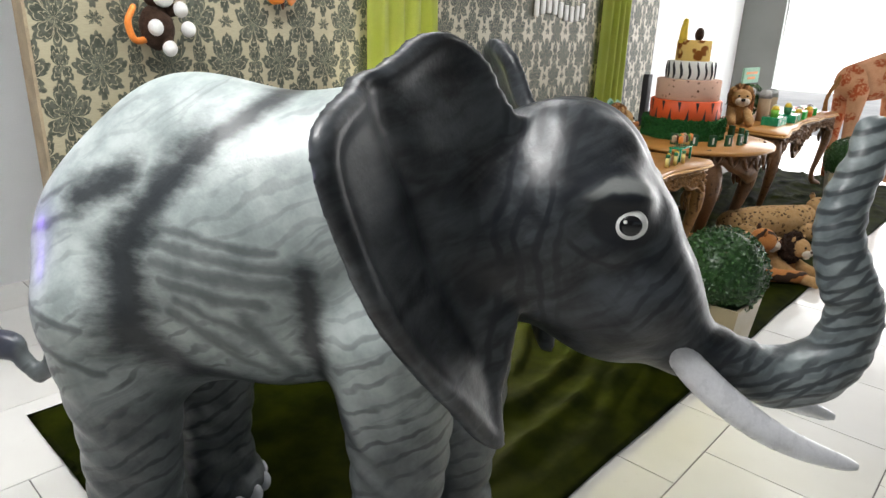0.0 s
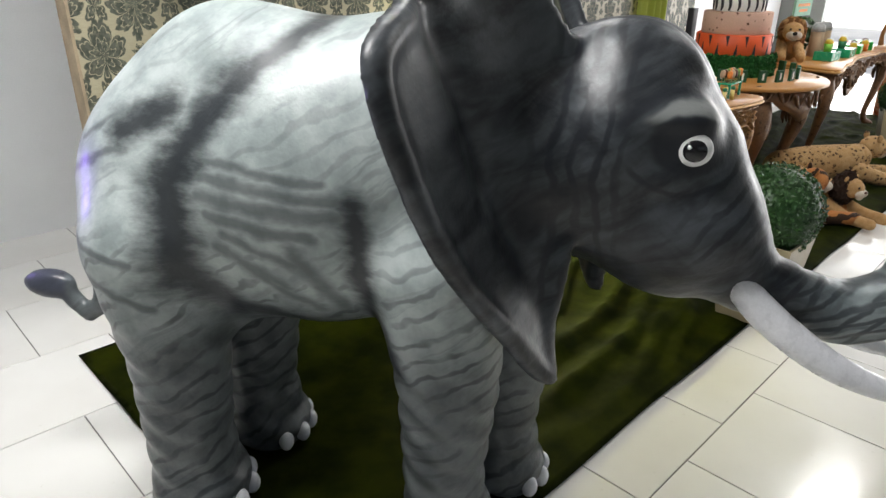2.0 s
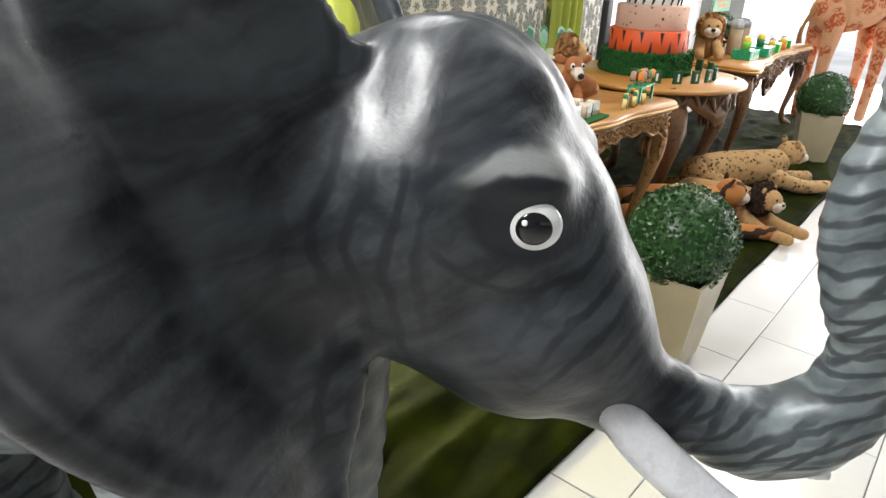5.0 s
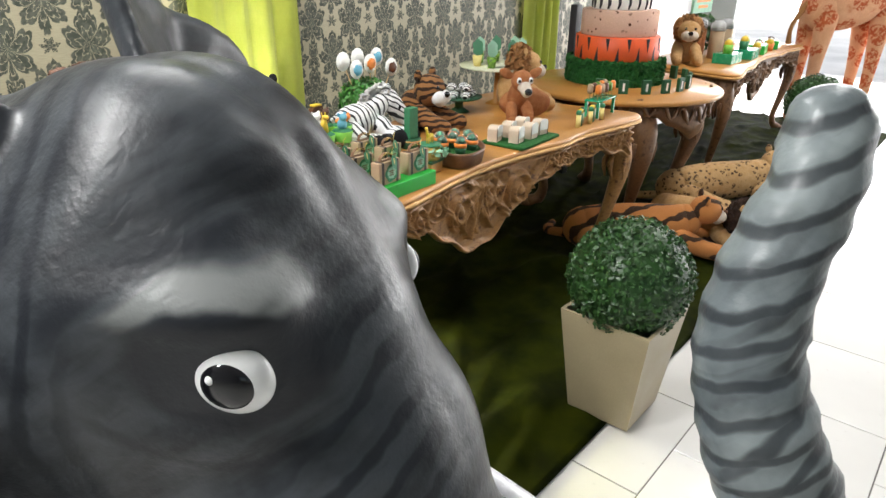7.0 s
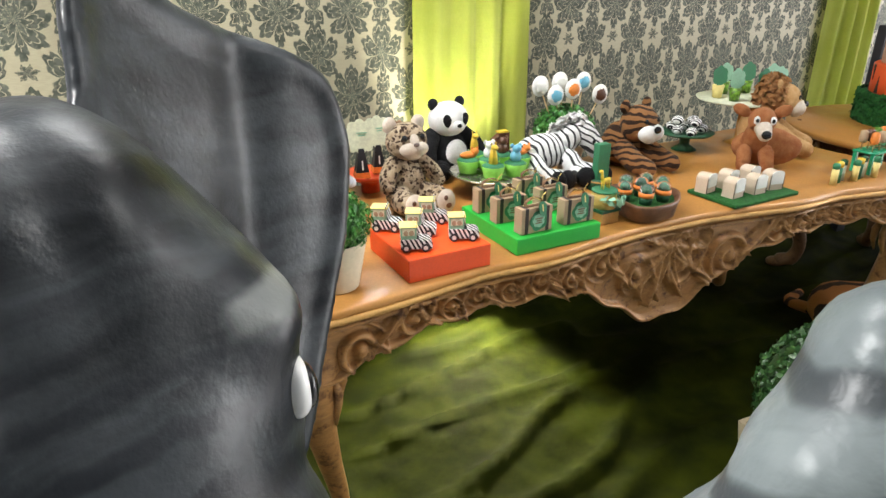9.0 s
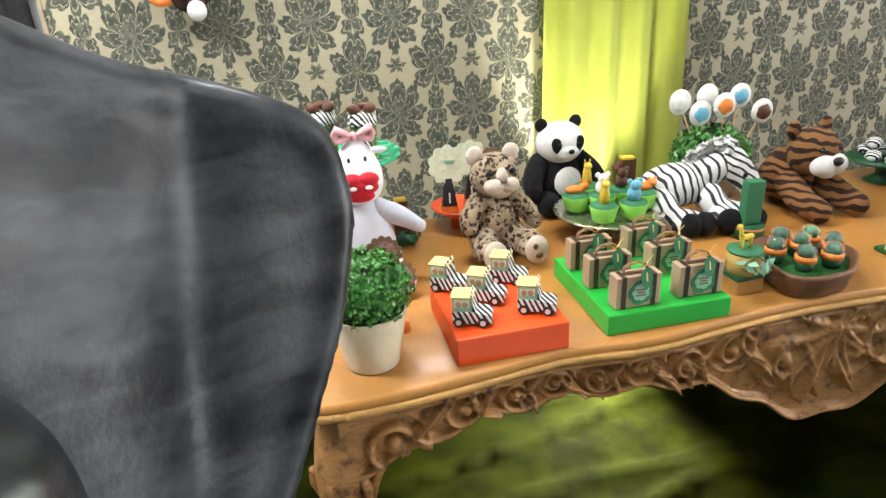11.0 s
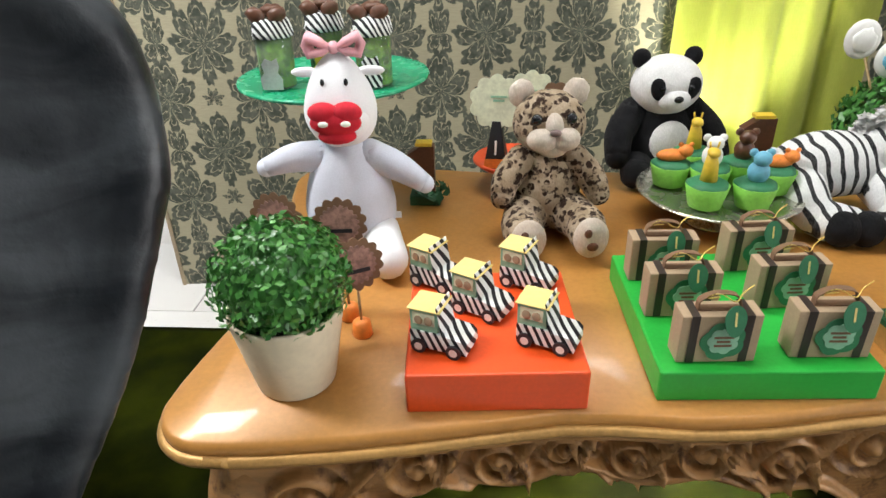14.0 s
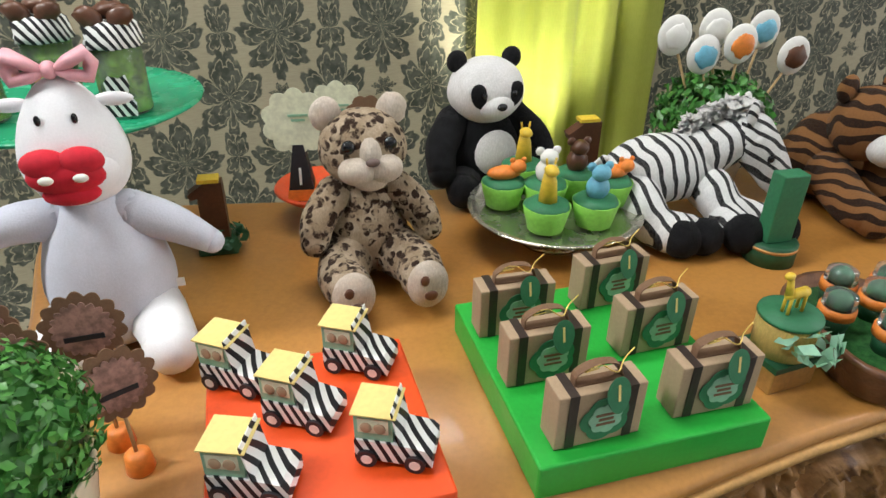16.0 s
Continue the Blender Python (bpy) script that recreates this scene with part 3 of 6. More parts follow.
EAR = spline([(0.05, 1.20), (0.119, 1.324), (0.138, 1.395), (0.166, 1.438), (0.214, 1.464), (0.272, 1.451), (0.378, 1.396), (0.551, 1.340), (0.631, 1.299), (0.658, 1.250), (0.661, 1.180), (0.649, 1.104),
              (0.627, 1.010), (0.578, 0.909), (0.500, 0.795), (0.406, 0.673), (0.333, 0.577), (0.287, 0.581), (0.240, 0.710), (0.19, 0.862), (0.06, 0.96)], 3)
TRUNK = [(0.143, 0.0, 0.844, 0.099), (0.204, 0.004, 0.783, 0.085), (0.319, 0.018, 0.753, 0.064), (0.384, 0.040, 0.725, 0.071), (0.440, 0.052, 0.725, 0.074), (0.487, 0.057, 0.748, 0.073), (0.532, 0.065, 0.803, 0.067),
         (0.545, 0.066, 0.912, 0.059), (0.514, 0.056, 0.978, 0.059), (0.483, 0.071, 1.065, 0.053), (0.480, 0.084, 1.125, 0.050), (0.490, 0.100, 1.180, 0.046), (0.511, 0.123, 1.242, 0.042), (0.519, 0.164, 1.286, 0.043)]
TUSK = [(0.150, 0.088, 0.800, 0.033), (0.212, 0.106, 0.742, 0.037), (0.285, 0.118, 0.69, 0.036), (0.37, 0.122, 0.642, 0.032), (0.46, 0.118, 0.610, 0.026), (0.535, 0.112, 0.594, 0.017), (0.565, 0.110, 0.590, 0.008)]
LEGS = [((-0.008, -0.163), 0.138, 0.122), ((0.06, 0.15), 0.145, 0.115), ((0.71, -0.165), 0.135, 0.110), ((0.84, 0.085), 0.13, 0.105)]


def elephant_fields(x, y, z):
    """Distance to the skin at points of the plan."""
    bx, by = (x - RUMP[0]) * BX[0] + (y - RUMP[1]) * BX[1], (x - RUMP[0]) * BY[0] + (y - RUMP[1]) * BY[1]
    hx, hy = (x - HEAD[0]) * HX[0] + (y - HEAD[1]) * HX[1], (x - HEAD[0]) * HY[0] + (y - HEAD[1]) * HY[1]
    hz, ha = z + LEAN_HEAD * hy, np.abs(hy)
    # trunk of the body
    d = egg(bx, by, z, (0.03, 0, 0.866), (0.304, 0.26, 0.36))
    d = blend(d, egg(bx, by, z, (0.369, 0, 0.939), (0.391, 0.299, 0.369)), 0.09)
    d = blend(d, egg(bx, by, z, (0.658, 0.01, 1.016), (0.316, 0.257, 0.332)), 0.11)
    d = blend(d, egg(bx, by, z, (0.175, 0, 1.137), (0.228, 0.138, 0.221)), 0.09)
    for (lu, lw), top, low in LEGS:
        leg = chain(bx, by, z, [(lu - 0.01, lw * 0.95, 0.80, top + 0.03), (lu + 0.01, lw, 0.49, top * 0.93), (lu, lw, 0.23, low * 0.95), (lu + 0.01, lw, 0.10, low)])
        leg = blend(leg, egg(bx, by, z, (lu + 0.015, lw, 0.05), (low * 1.12, low * 1.08, 0.085)), 0.04)
        d = blend(d, leg, 0.06)
    # neck, skull, cheeks, snout, trunk
    neck = chain(x, y, z, [(*(RUMP + 0.82 * BX), 1.03, 0.225), (*(HEAD - 0.10 * HX), 1.06, 0.175)])
    d = blend(d, neck, 0.08)
    sx, sy = (x - SKULL[0]) * SX[0] + (y - SKULL[1]) * SX[1], (x - SKULL[0]) * SY[0] + (y - SKULL[1]) * SY[1]
    sz, sa = z + LEAN_HEAD * sy, np.abs(sy)
    head = egg(sx, sa, sz, (-0.088, 0.009, 1.092), (0.129, 0.209, 0.196))
    head = blend(head, egg(sx, sa, sz, (-0.125, 0.035, 1.174), (0.194, 0.095, 0.161)), 0.06)
    head = blend(head, egg(sx, sa, sz, (0.024, 0.040, 0.906), (0.195, 0.143, 0.155)), 0.07)
    head = blend(head, cone(sx, sy, sz, (0.038, 0, 1.037), (0.157, 0, 0.838), 0.126, 0.076), 0.05)
    head = blend(head, egg(sx, sa, sz, (0.033, 0.023, 0.773), (0.117, 0.076, 0.049)), 0.05)
    head = blend(head, egg(sx, sa, sz, (0.013, 0.120, 1.113), (0.080, 0.058, 0.094)), 0.04)
    head = blend(head, egg(sx, sa, sz, (0.005, 0.147, 1.153), (0.058, 0.036, 0.015)), 0.035)
    head = blend(head, egg(sx, sa, sz, (-0.001, 0.144, 1.024), (0.043, 0.028, 0.017)), 0.035)
    head = blend(head, egg(sx, sa, sz, (-0.133, 0.065, 0.946), (0.133, 0.122, 0.141)), 0.06)
    d = blend(d, head, 0.06)
    tr = chain(sx, sy, z, spline(TRUNK, 4))
    zig = 0.0035 * np.sin(150 * (sx * 0.35 - z)) * np.clip((sx - 0.2) / 0.1, 0, 1)
    d = blend(d, tr + zig, 0.035)
    # ears: bowed plates with a rolled rim
    ew = hx + 0.455 + 0.10 * (ha - 0.55) + 0.279 * (hz - 1.337) - 0.11 * np.clip((0.45 - ha) / 0.3, 0, 1.4) ** 2
    flat = polygon(ha * np.where(hy > 0, 1.07 + 0.45 * np.clip(1.15 - hz, 0, 0.45), 1.0), hz, EAR)
    bow = 0.022 * np.exp(-((ha - 0.36 - 0.25 * (hz - 1.05)) / 0.05) ** 2) - 0.012 * np.sin(14 * (hz + 0.6 * ha)) * np.clip((ha - 0.15) / 0.2, 0, 1) * np.clip(1.2 - ha / 0.55, 0, 1)
    rim = 0.012 * np.exp(-((flat + 0.022) / 0.022) ** 2)
    sheet = np.abs(ew + bow) * 0.95 - (0.011 + rim)
    ear = np.maximum(flat, sheet)
    near = (ha < 0.72) & (np.abs(ew) < 0.2)
    ear = np.where(near, ear, 0.3)
    d = blend(d, ear, 0.02)
    # tail
    d = blend(d, chain(bx, by, z, [(-0.28, 0, 0.76, 0.045), (-0.31, -0.02, 0.53, 0.030), (-0.36, -0.03, 0.50, 0.026), (-0.40, -0.03, 0.53, 0.026)]), 0.03)
    d = blend(d, egg(bx, by, z, (-0.465, -0.03, 0.585), (0.08, 0.04, 0.045)), 0.02)
    # folds of skin
    d = d + 0.0035 * np.sin(70 * (z + 0.35 * bx + 0.02 * np.sin(9 * bx))) * np.clip((1.0 - z) / 0.5, 0, 1) * (flat > 0.02)
    return d


def surface(step, lo, hi):
    """Dual mesh of the skin."""
    ax = [np.arange(a, b, step, dtype=np.float32) for a, b in zip(lo, hi)]
    x, y, z = np.meshgrid(*ax, indexing="ij", sparse=False)
    d = elephant_fields(x, y, z)
    s = d < 0
    n = np.array(d.shape) - 1
    acc, cnt = np.zeros((*n, 3), np.float32), np.zeros(n, np.float32)
    base = np.stack(np.meshgrid(*[np.arange(k, dtype=np.float32) for k in n], indexing="ij"), -1)
    corner = lambda a, i, j, k: a[i:i + n[0], j:j + n[1], k:k + n[2]]
    cs = [(i, j, k) for i in (0, 1) for j in (0, 1) for k in (0, 1)]
    for a in cs:
        for b in cs:
            if sum(b) - sum(a) == 1 and all(q >= p for p, q in zip(a, b)):
                da, db = corner(d, *a), corner(d, *b)
                m = (da < 0) != (db < 0)
                t = np.where(m, da / np.where(m, da - db, 1), 0)
                for c in range(3):
                    acc[..., c] += m * (a[c] + t * (b[c] - a[c]))
                cnt += m
    used = cnt > 0
    index = np.full(n, -1, np.int64)
    index[used] = np.arange(used.sum())
    verts = (base[used] + acc[used] / cnt[used][:, None]) * step + np.array(lo, np.float32)
    quads = []
    for axis in range(3):
        sl = [slice(1, k) for k in n]
        sl[axis] = slice(0, n[axis])
        a = s[tuple(sl)]
        sl2 = list(sl)
        sl2[axis] = slice(1, n[axis] + 1)
        b = s[tuple(sl2)]
        o1, o2 = [i for i in range(3) if i != axis]
        at = np.argwhere(a != b)
        inside = a[a != b]
        for i in (o1, o2):
            at[:, i] += 1
        q = []
        for e1, e2 in ((0, 0), (1, 0), (1, 1), (0, 1)):
            p = at.copy()
            p[:, o1] -= e1
            p[:, o2] -= e2
            q.append(index[p[:, 0], p[:, 1], p[:, 2]])
        q = np.stack(q, 1)
        flip = inside if axis == 1 else ~inside
        q[flip] = q[flip][:, ::-1]
        quads.append(q)
    return verts, np.concatenate(quads)


def elephant_skin():
    k = Nodes("airbrushed_elephant_paint")
    pos = k.vec("ADD", k.obj, (0.8, 1.1, 0.0))
    p2 = k.vec("ADD", pos, k.scaled(k.vec("SUBTRACT", k.noise(7, 3, out=1), (0.5, 0.5, 0.5)), 0.05))
    _, _, z = k.xyz(p2)

    def along(origin, axis):
        return k.vec("DOT_PRODUCT", k.vec("SUBTRACT", p2, (*origin, 0)), (*axis, 0))

    bu, hx, hy = along(RUMP, BX), along(HEAD, HX), along(HEAD, HY)
    sx, sy = along(SKULL, SX), along(SKULL, SY)
    side = k.join(bu, 0.0, z)

    fray = k.noise(1.0, 4, 0.65, k.scaled(pos, (11.0, 11.0, 34.0)))

    def stroke(a, b, w):
        """Soft airbrushed line on the flanks from a to b (along the body, height)."""
        a, b = Vector((a[0], 0, a[1])), Vector((b[0], 0, b[1]))
        d = b - a
        rel = k.vec("SUBTRACT", side, tuple(a))
        t = k.math("DIVIDE", k.vec("DOT_PRODUCT", rel, tuple(d)), d.length_squared, clamp=True)
        far = k.vec("LENGTH", k.vec("SUBTRACT", rel, k.vec("MULTIPLY", k.join(t, t, t), tuple(d))))
        return k.step(k.math("ADD", far, k.math("MULTIPLY", k.math("SUBTRACT", fray, 0.5), w * 1.1)), w * 0.1, w * 1.15, 1.0, 0.0)

    bands = [((0.43, 1.335), (0.27, 1.215), 0.040), ((0.27, 1.215), (0.15, 1.075), 0.075), ((0.15, 1.075), (0.105, 0.97), 0.100), ((0.105, 0.97), (0.115, 0.78), 0.105), ((0.115, 0.78), (0.21, 0.67), 0.080),
             ((0.21, 0.67), (0.46, 0.60), 0.060), ((0.53, 0.97), (0.55, 0.68), 0.050), ((0.55, 0.68), (0.60, 0.58), 0.05), ((-0.03, 1.09), (0.10, 1.15), 0.060)]
    folds = [((0.20, 1.05), (0.47, 1.02), 0.016), ((0.19, 1.012), (0.50, 0.982), 0.026), ((0.18, 0.968), (0.53, 0.943), 0.034), ((0.20, 0.928), (0.44, 0.893), 0.022), ((0.24, 0.89), (0.40, 0.835), 0.020),
             ((0.22, 0.855), (0.36, 0.775), 0.030), ((0.40, 0.86), (0.48, 0.72), 0.034), ((0.30, 0.80), (0.42, 0.70), 0.026), ((-0.20, 0.86), (0.02, 0.80), 0.014), ((-0.16, 0.78), (0.05, 0.70), 0.016), ((-0.20, 0.98), (-0.02, 1.06), 0.014), ((-0.16, 1.06), (0.04, 1.16), 0.012)]
    dark = 0.0
    for ln in bands:
        dark = k.math("MAXIMUM", dark, stroke(*ln))
    for ln in folds:
        dark = k.math("MAXIMUM", dark, k.math("MULTIPLY", stroke(*ln), 0.66))
    # wrinkles brushed across the legs, the head and the trunk
    wv = k.math("SINE", k.math("ADD", k.math("MULTIPLY", k.math("SUBTRACT", z, k.math("MULTIPLY", bu, 0.55)), 105.0), k.math("MULTIPLY", k.noise(5, 3), 14.0)))
    legs = k.math("MULTIPLY", k.step(wv, 0.45, 0.95), k.math("MULTIPLY", k.step(z, 0.62, 1.0, 0.75, 0.28), k.step(k.noise(6), 0.35, 0.6)))
    rings = k.math("SINE", k.math("ADD", k.math("MULTIPLY", k.math("SUBTRACT", z, k.math("MULTIPLY", sx, 0.45)), 175.0), k.math("MULTIPLY", k.noise(4, 2), 5.0)))
    rings = k.math("MULTIPLY", k.step(rings, 0.1, 0.9), k.step(sx, 0.17, 0.30))
    temple = k.math("SINE", k.math("ADD", k.math("MULTIPLY", sx, 150.0), k.math("MULTIPLY", k.noise(5, 3), 11.0)))
    temple = k.math("MULTIPLY", k.step(temple, -0.2, 0.9), k.math("MULTIPLY", k.step(sx, -0.28, -0.2), k.step(sx, -0.10, -0.03, 0.8, 0.0)))
    snout = k.math("SINE", k.math("ADD", k.math("MULTIPLY", k.math("SUBTRACT", z, k.math("MULTIPLY", sx, 1.2)), 95.0), k.math("MULTIPLY", k.noise(7, 3), 10.0)))
    snout = k.math("MULTIPLY", k.step(snout, 0.1, 0.9), k.math("MULTIPLY", k.step(sx, -0.02, 0.16, 0.0, 0.85), k.math("MULTIPLY", k.step(z, 1.30, 1.12), k.step(k.noise(9), 0.3, 0.55))))
    dark = k.math("MAXIMUM", k.math("MAXIMUM", dark, legs), k.math("MAXIMUM", k.math("MAXIMUM", k.math("MULTIPLY", rings, 0.8), temple), snout))
    wisp = k.noise(1.0, 4, 0.6, k.scaled(k.vec("ADD", k.join(bu, 0.0, k.math("SUBTRACT", z, k.math("MULTIPLY", bu, 0.7))), k.scaled(pos, (0.4, 0.4, 0.0))), (3.0, 3.0, 26.0)), dist=0.7)
    dark = k.math("MAXIMUM", dark, k.math("MULTIPLY", k.step(wisp, 0.54, 0.72), 0.30))
    # dark socket, pale crescent brow and a fold under the eyes
    ex = k.math("SUBTRACT", sx, 0.058)
    ez = k.math("SUBTRACT", k.math("ADD", z, k.math("MULTIPLY", sy, LEAN_HEAD)), 1.095)
    flank = k.step(k.math("ABSOLUTE", sy), 0.075, 0.105)

    def oval(cx, cz, kx, kz):
        u, v = k.math("MULTIPLY", k.math("SUBTRACT", ex, cx), kx), k.math("MULTIPLY", k.math("SUBTRACT", ez, cz), kz)
        return k.math("SQRT", k.math("ADD", k.math("MULTIPLY", u, u), k.math("MULTIPLY", v, v)))

    socket = k.math("MULTIPLY", k.step(oval(-0.004, 0.008, 0.80, 1.05), 0.050, 0.072, 1.0, 0.0), flank)
    arch = oval(-0.008, -0.005, 0.80, 1.0)
    brow = k.math("MULTIPLY", k.math("MULTIPLY", k.step(arch, 0.066, 0.075), k.step(arch, 0.088, 0.100, 1.0, 0.0)), k.math("MULTIPLY", flank, k.step(k.math("ADD", ez, k.math("MULTIPLY", ex, 0.15)), 0.030, 0.058)))
    lash = k.math("MULTIPLY", k.math("MULTIPLY", k.step(arch, 0.098, 0.108), k.step(arch, 0.116, 0.135, 1.0, 0.0)), k.math("MULTIPLY", flank, k.step(ez, 0.0, 0.05)))
    under = k.math("MULTIPLY", k.math("MULTIPLY", k.step(arch, 0.078, 0.084), k.step(arch, 0.088, 0.098, 1.0, 0.0)), k.math("MULTIPLY", flank, k.step(ez, -0.02, -0.05)))
    dark = k.math("MAXIMUM", k.math("MAXIMUM", k.math("MULTIPLY", socket, 0.97), k.math("MULTIPLY", lash, 0.8)), k.math("MAXIMUM", dark, k.math("MULTIPLY", under, 0.7)))
    dark = k.math("MULTIPLY", dark, k.math("SUBTRACT", 1.0, brow))
    blot = k.noise(9, 4, 0.6)
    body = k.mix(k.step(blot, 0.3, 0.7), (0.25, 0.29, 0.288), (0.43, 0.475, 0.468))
    # legs coloured darker with height, standing in for shade under the body
    leg_shade_tone = k.mix(k.step(blot, 0.3, 0.7), (0.055, 0.063, 0.067), (0.125, 0.139, 0.142))
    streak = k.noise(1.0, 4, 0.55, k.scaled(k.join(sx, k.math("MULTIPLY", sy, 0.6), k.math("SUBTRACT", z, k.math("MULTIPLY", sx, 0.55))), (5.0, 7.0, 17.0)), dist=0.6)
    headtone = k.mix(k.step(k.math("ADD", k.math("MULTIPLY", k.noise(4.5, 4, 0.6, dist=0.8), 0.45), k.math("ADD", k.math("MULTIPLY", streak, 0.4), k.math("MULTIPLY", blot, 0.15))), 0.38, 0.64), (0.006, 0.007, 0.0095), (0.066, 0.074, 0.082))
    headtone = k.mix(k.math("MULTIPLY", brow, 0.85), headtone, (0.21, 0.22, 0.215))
    trunktone = k.mix(k.step(blot, 0.3, 0.7), (0.12, 0.142, 0.15), (0.25, 0.285, 0.29))
    col = k.mix(k.step(z, 0.50, 0.82), leg_shade_tone, body)
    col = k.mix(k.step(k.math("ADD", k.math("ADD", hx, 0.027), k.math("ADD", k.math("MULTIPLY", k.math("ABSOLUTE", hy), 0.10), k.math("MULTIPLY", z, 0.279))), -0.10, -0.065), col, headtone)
    col = k.mix(k.step(sx, 0.27, 0.42), col, trunktone)
    col = k.mix(k.step(bu, -0.38, -0.42), col, (0.05, 0.055, 0.075))
    col = k.mix(k.math("MULTIPLY", dark, 0.92), col, (0.012, 0.014, 0.019))
    k.bump(k.math("ADD", k.noise(26, 4, 0.6), k.math("MULTIPLY", k.noise(110, 3), 0.35)), 0.28, 0.006)
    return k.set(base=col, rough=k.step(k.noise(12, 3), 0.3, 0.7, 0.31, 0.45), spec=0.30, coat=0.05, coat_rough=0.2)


def rot_z(a):
    return pose(0, 0, 0, 0, 0, a)


def build_elephant():
    verts, quads = surface(0.011, (-0.02, -0.08, -0.02), (1.86, 2.32, 1.62))
    # soften the lattice
    for _ in range(2):
        a, b = quads.ravel(), np.roll(quads, -1, 1).ravel()
        tot, cnt = np.zeros_like(verts), np.zeros(len(verts), np.float32)
        np.add.at(tot, a, verts[b])
        np.add.at(tot, b, verts[a])
        np.add.at(cnt, a, 1)
        np.add.at(cnt, b, 1)
        verts = 0.5 * verts + 0.5 * tot / cnt[:, None]
    # tusks, eyes, pupils and toenails as smooth pieces of the same mesh
    bm = bmesh.new()
    slots = []

    def mark(slot):
        bm.faces.ensure_lookup_table()
        slots.extend([slot] * (len(bm.faces) - len(slots)))

    def spot(hx, hy, z):
        p = HEAD + hx * HX + hy * HY
        return (float(p[0]), float(p[1]), z - LEAN_HEAD * hy)

    def skull(sx, sy, z):
        p = SKULL + sx * SX + sy * SY
        return (float(p[0]), float(p[1]), z - LEAN_HEAD * sy)

    turn = Matrix(((SX[0], SY[0], 0), (SX[1], SY[1], 0), (0, 0, 1))).to_4x4()
    for s in (-1, 1):
        sm = spline(TUSK, 5)
        tube([spot(p[0], s * p[1], p[2]) for p in sm], [p[3] for p in sm], 18, bm)
        mark(1)
        ex, ey, ez = (0.060, 0.162, 1.095) if s < 0 else (0.070, 0.151, 1.083)
        gaze = turn @ rot_z(s * -14)
        out = Vector((0.14, -0.99, 0.0)) if s < 0 else Vector((0.75, 0.70, 0.0))
        for rad, push, slot in ((0.0355, 0.0, 2), (0.0245, 0.0095 if s < 0 else 0.012, 4)):
            ball(rad, 0.017 if slot == 2 else 0.011, rad * 0.95, *skull(ex + push * out.x, s * ey + push * out.y, ez), 32, 24, bm, gaze)
            mark(slot)
        ball(0.0045, 0.003, 0.0045, *skull(ex - 0.009, s * (ey + 0.0195), ez + 0.008), 10, 8, bm, turn)
        mark(2)
    for (lu, lw), _, low in LEGS:
        for a in (-0.8, -0.27, 0.27, 0.8):
            q = RUMP + (lu + 0.015 + 1.10 * low * math.cos(a)) * BX + (lw + 1.06 * low * math.sin(a)) * BY
            ball(0.024, 0.024, 0.036, float(q[0]), float(q[1]), 0.042, 14, 10, bm)
            mark(3)
    extra = mesh_of(bm, "pieces", [])
    ev = np.empty(len(extra.vertices) * 3, np.float32)
    extra.vertices.foreach_get("co", ev)
    faces = quads.tolist() + [[i + len(verts) for i in p.vertices] for p in extra.polygons]
    which = np.array([0] * len(quads) + slots)
    verts = np.concatenate([verts, ev.reshape(-1, 3)])
    bpy.data.meshes.remove(extra)
    me = bpy.data.meshes.new("elephant_statue")
    verts = verts - np.array([0.8, 1.1, 0.0], np.float32)
    me.from_pydata(verts.tolist(), [], faces)
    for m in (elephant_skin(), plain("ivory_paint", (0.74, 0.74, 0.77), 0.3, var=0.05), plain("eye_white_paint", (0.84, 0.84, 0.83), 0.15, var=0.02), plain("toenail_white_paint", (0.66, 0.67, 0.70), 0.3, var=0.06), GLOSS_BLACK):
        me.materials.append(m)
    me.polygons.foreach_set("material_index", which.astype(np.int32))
    me.shade_smooth()
    ob = new("elephant_statue", me)
    ob.location = (0.8, 1.1, 0.012)
    return tagged(ob, "glossy grey airbrushed fibreglass baby elephant statue, trunk raised", "statue")


build_elephant()


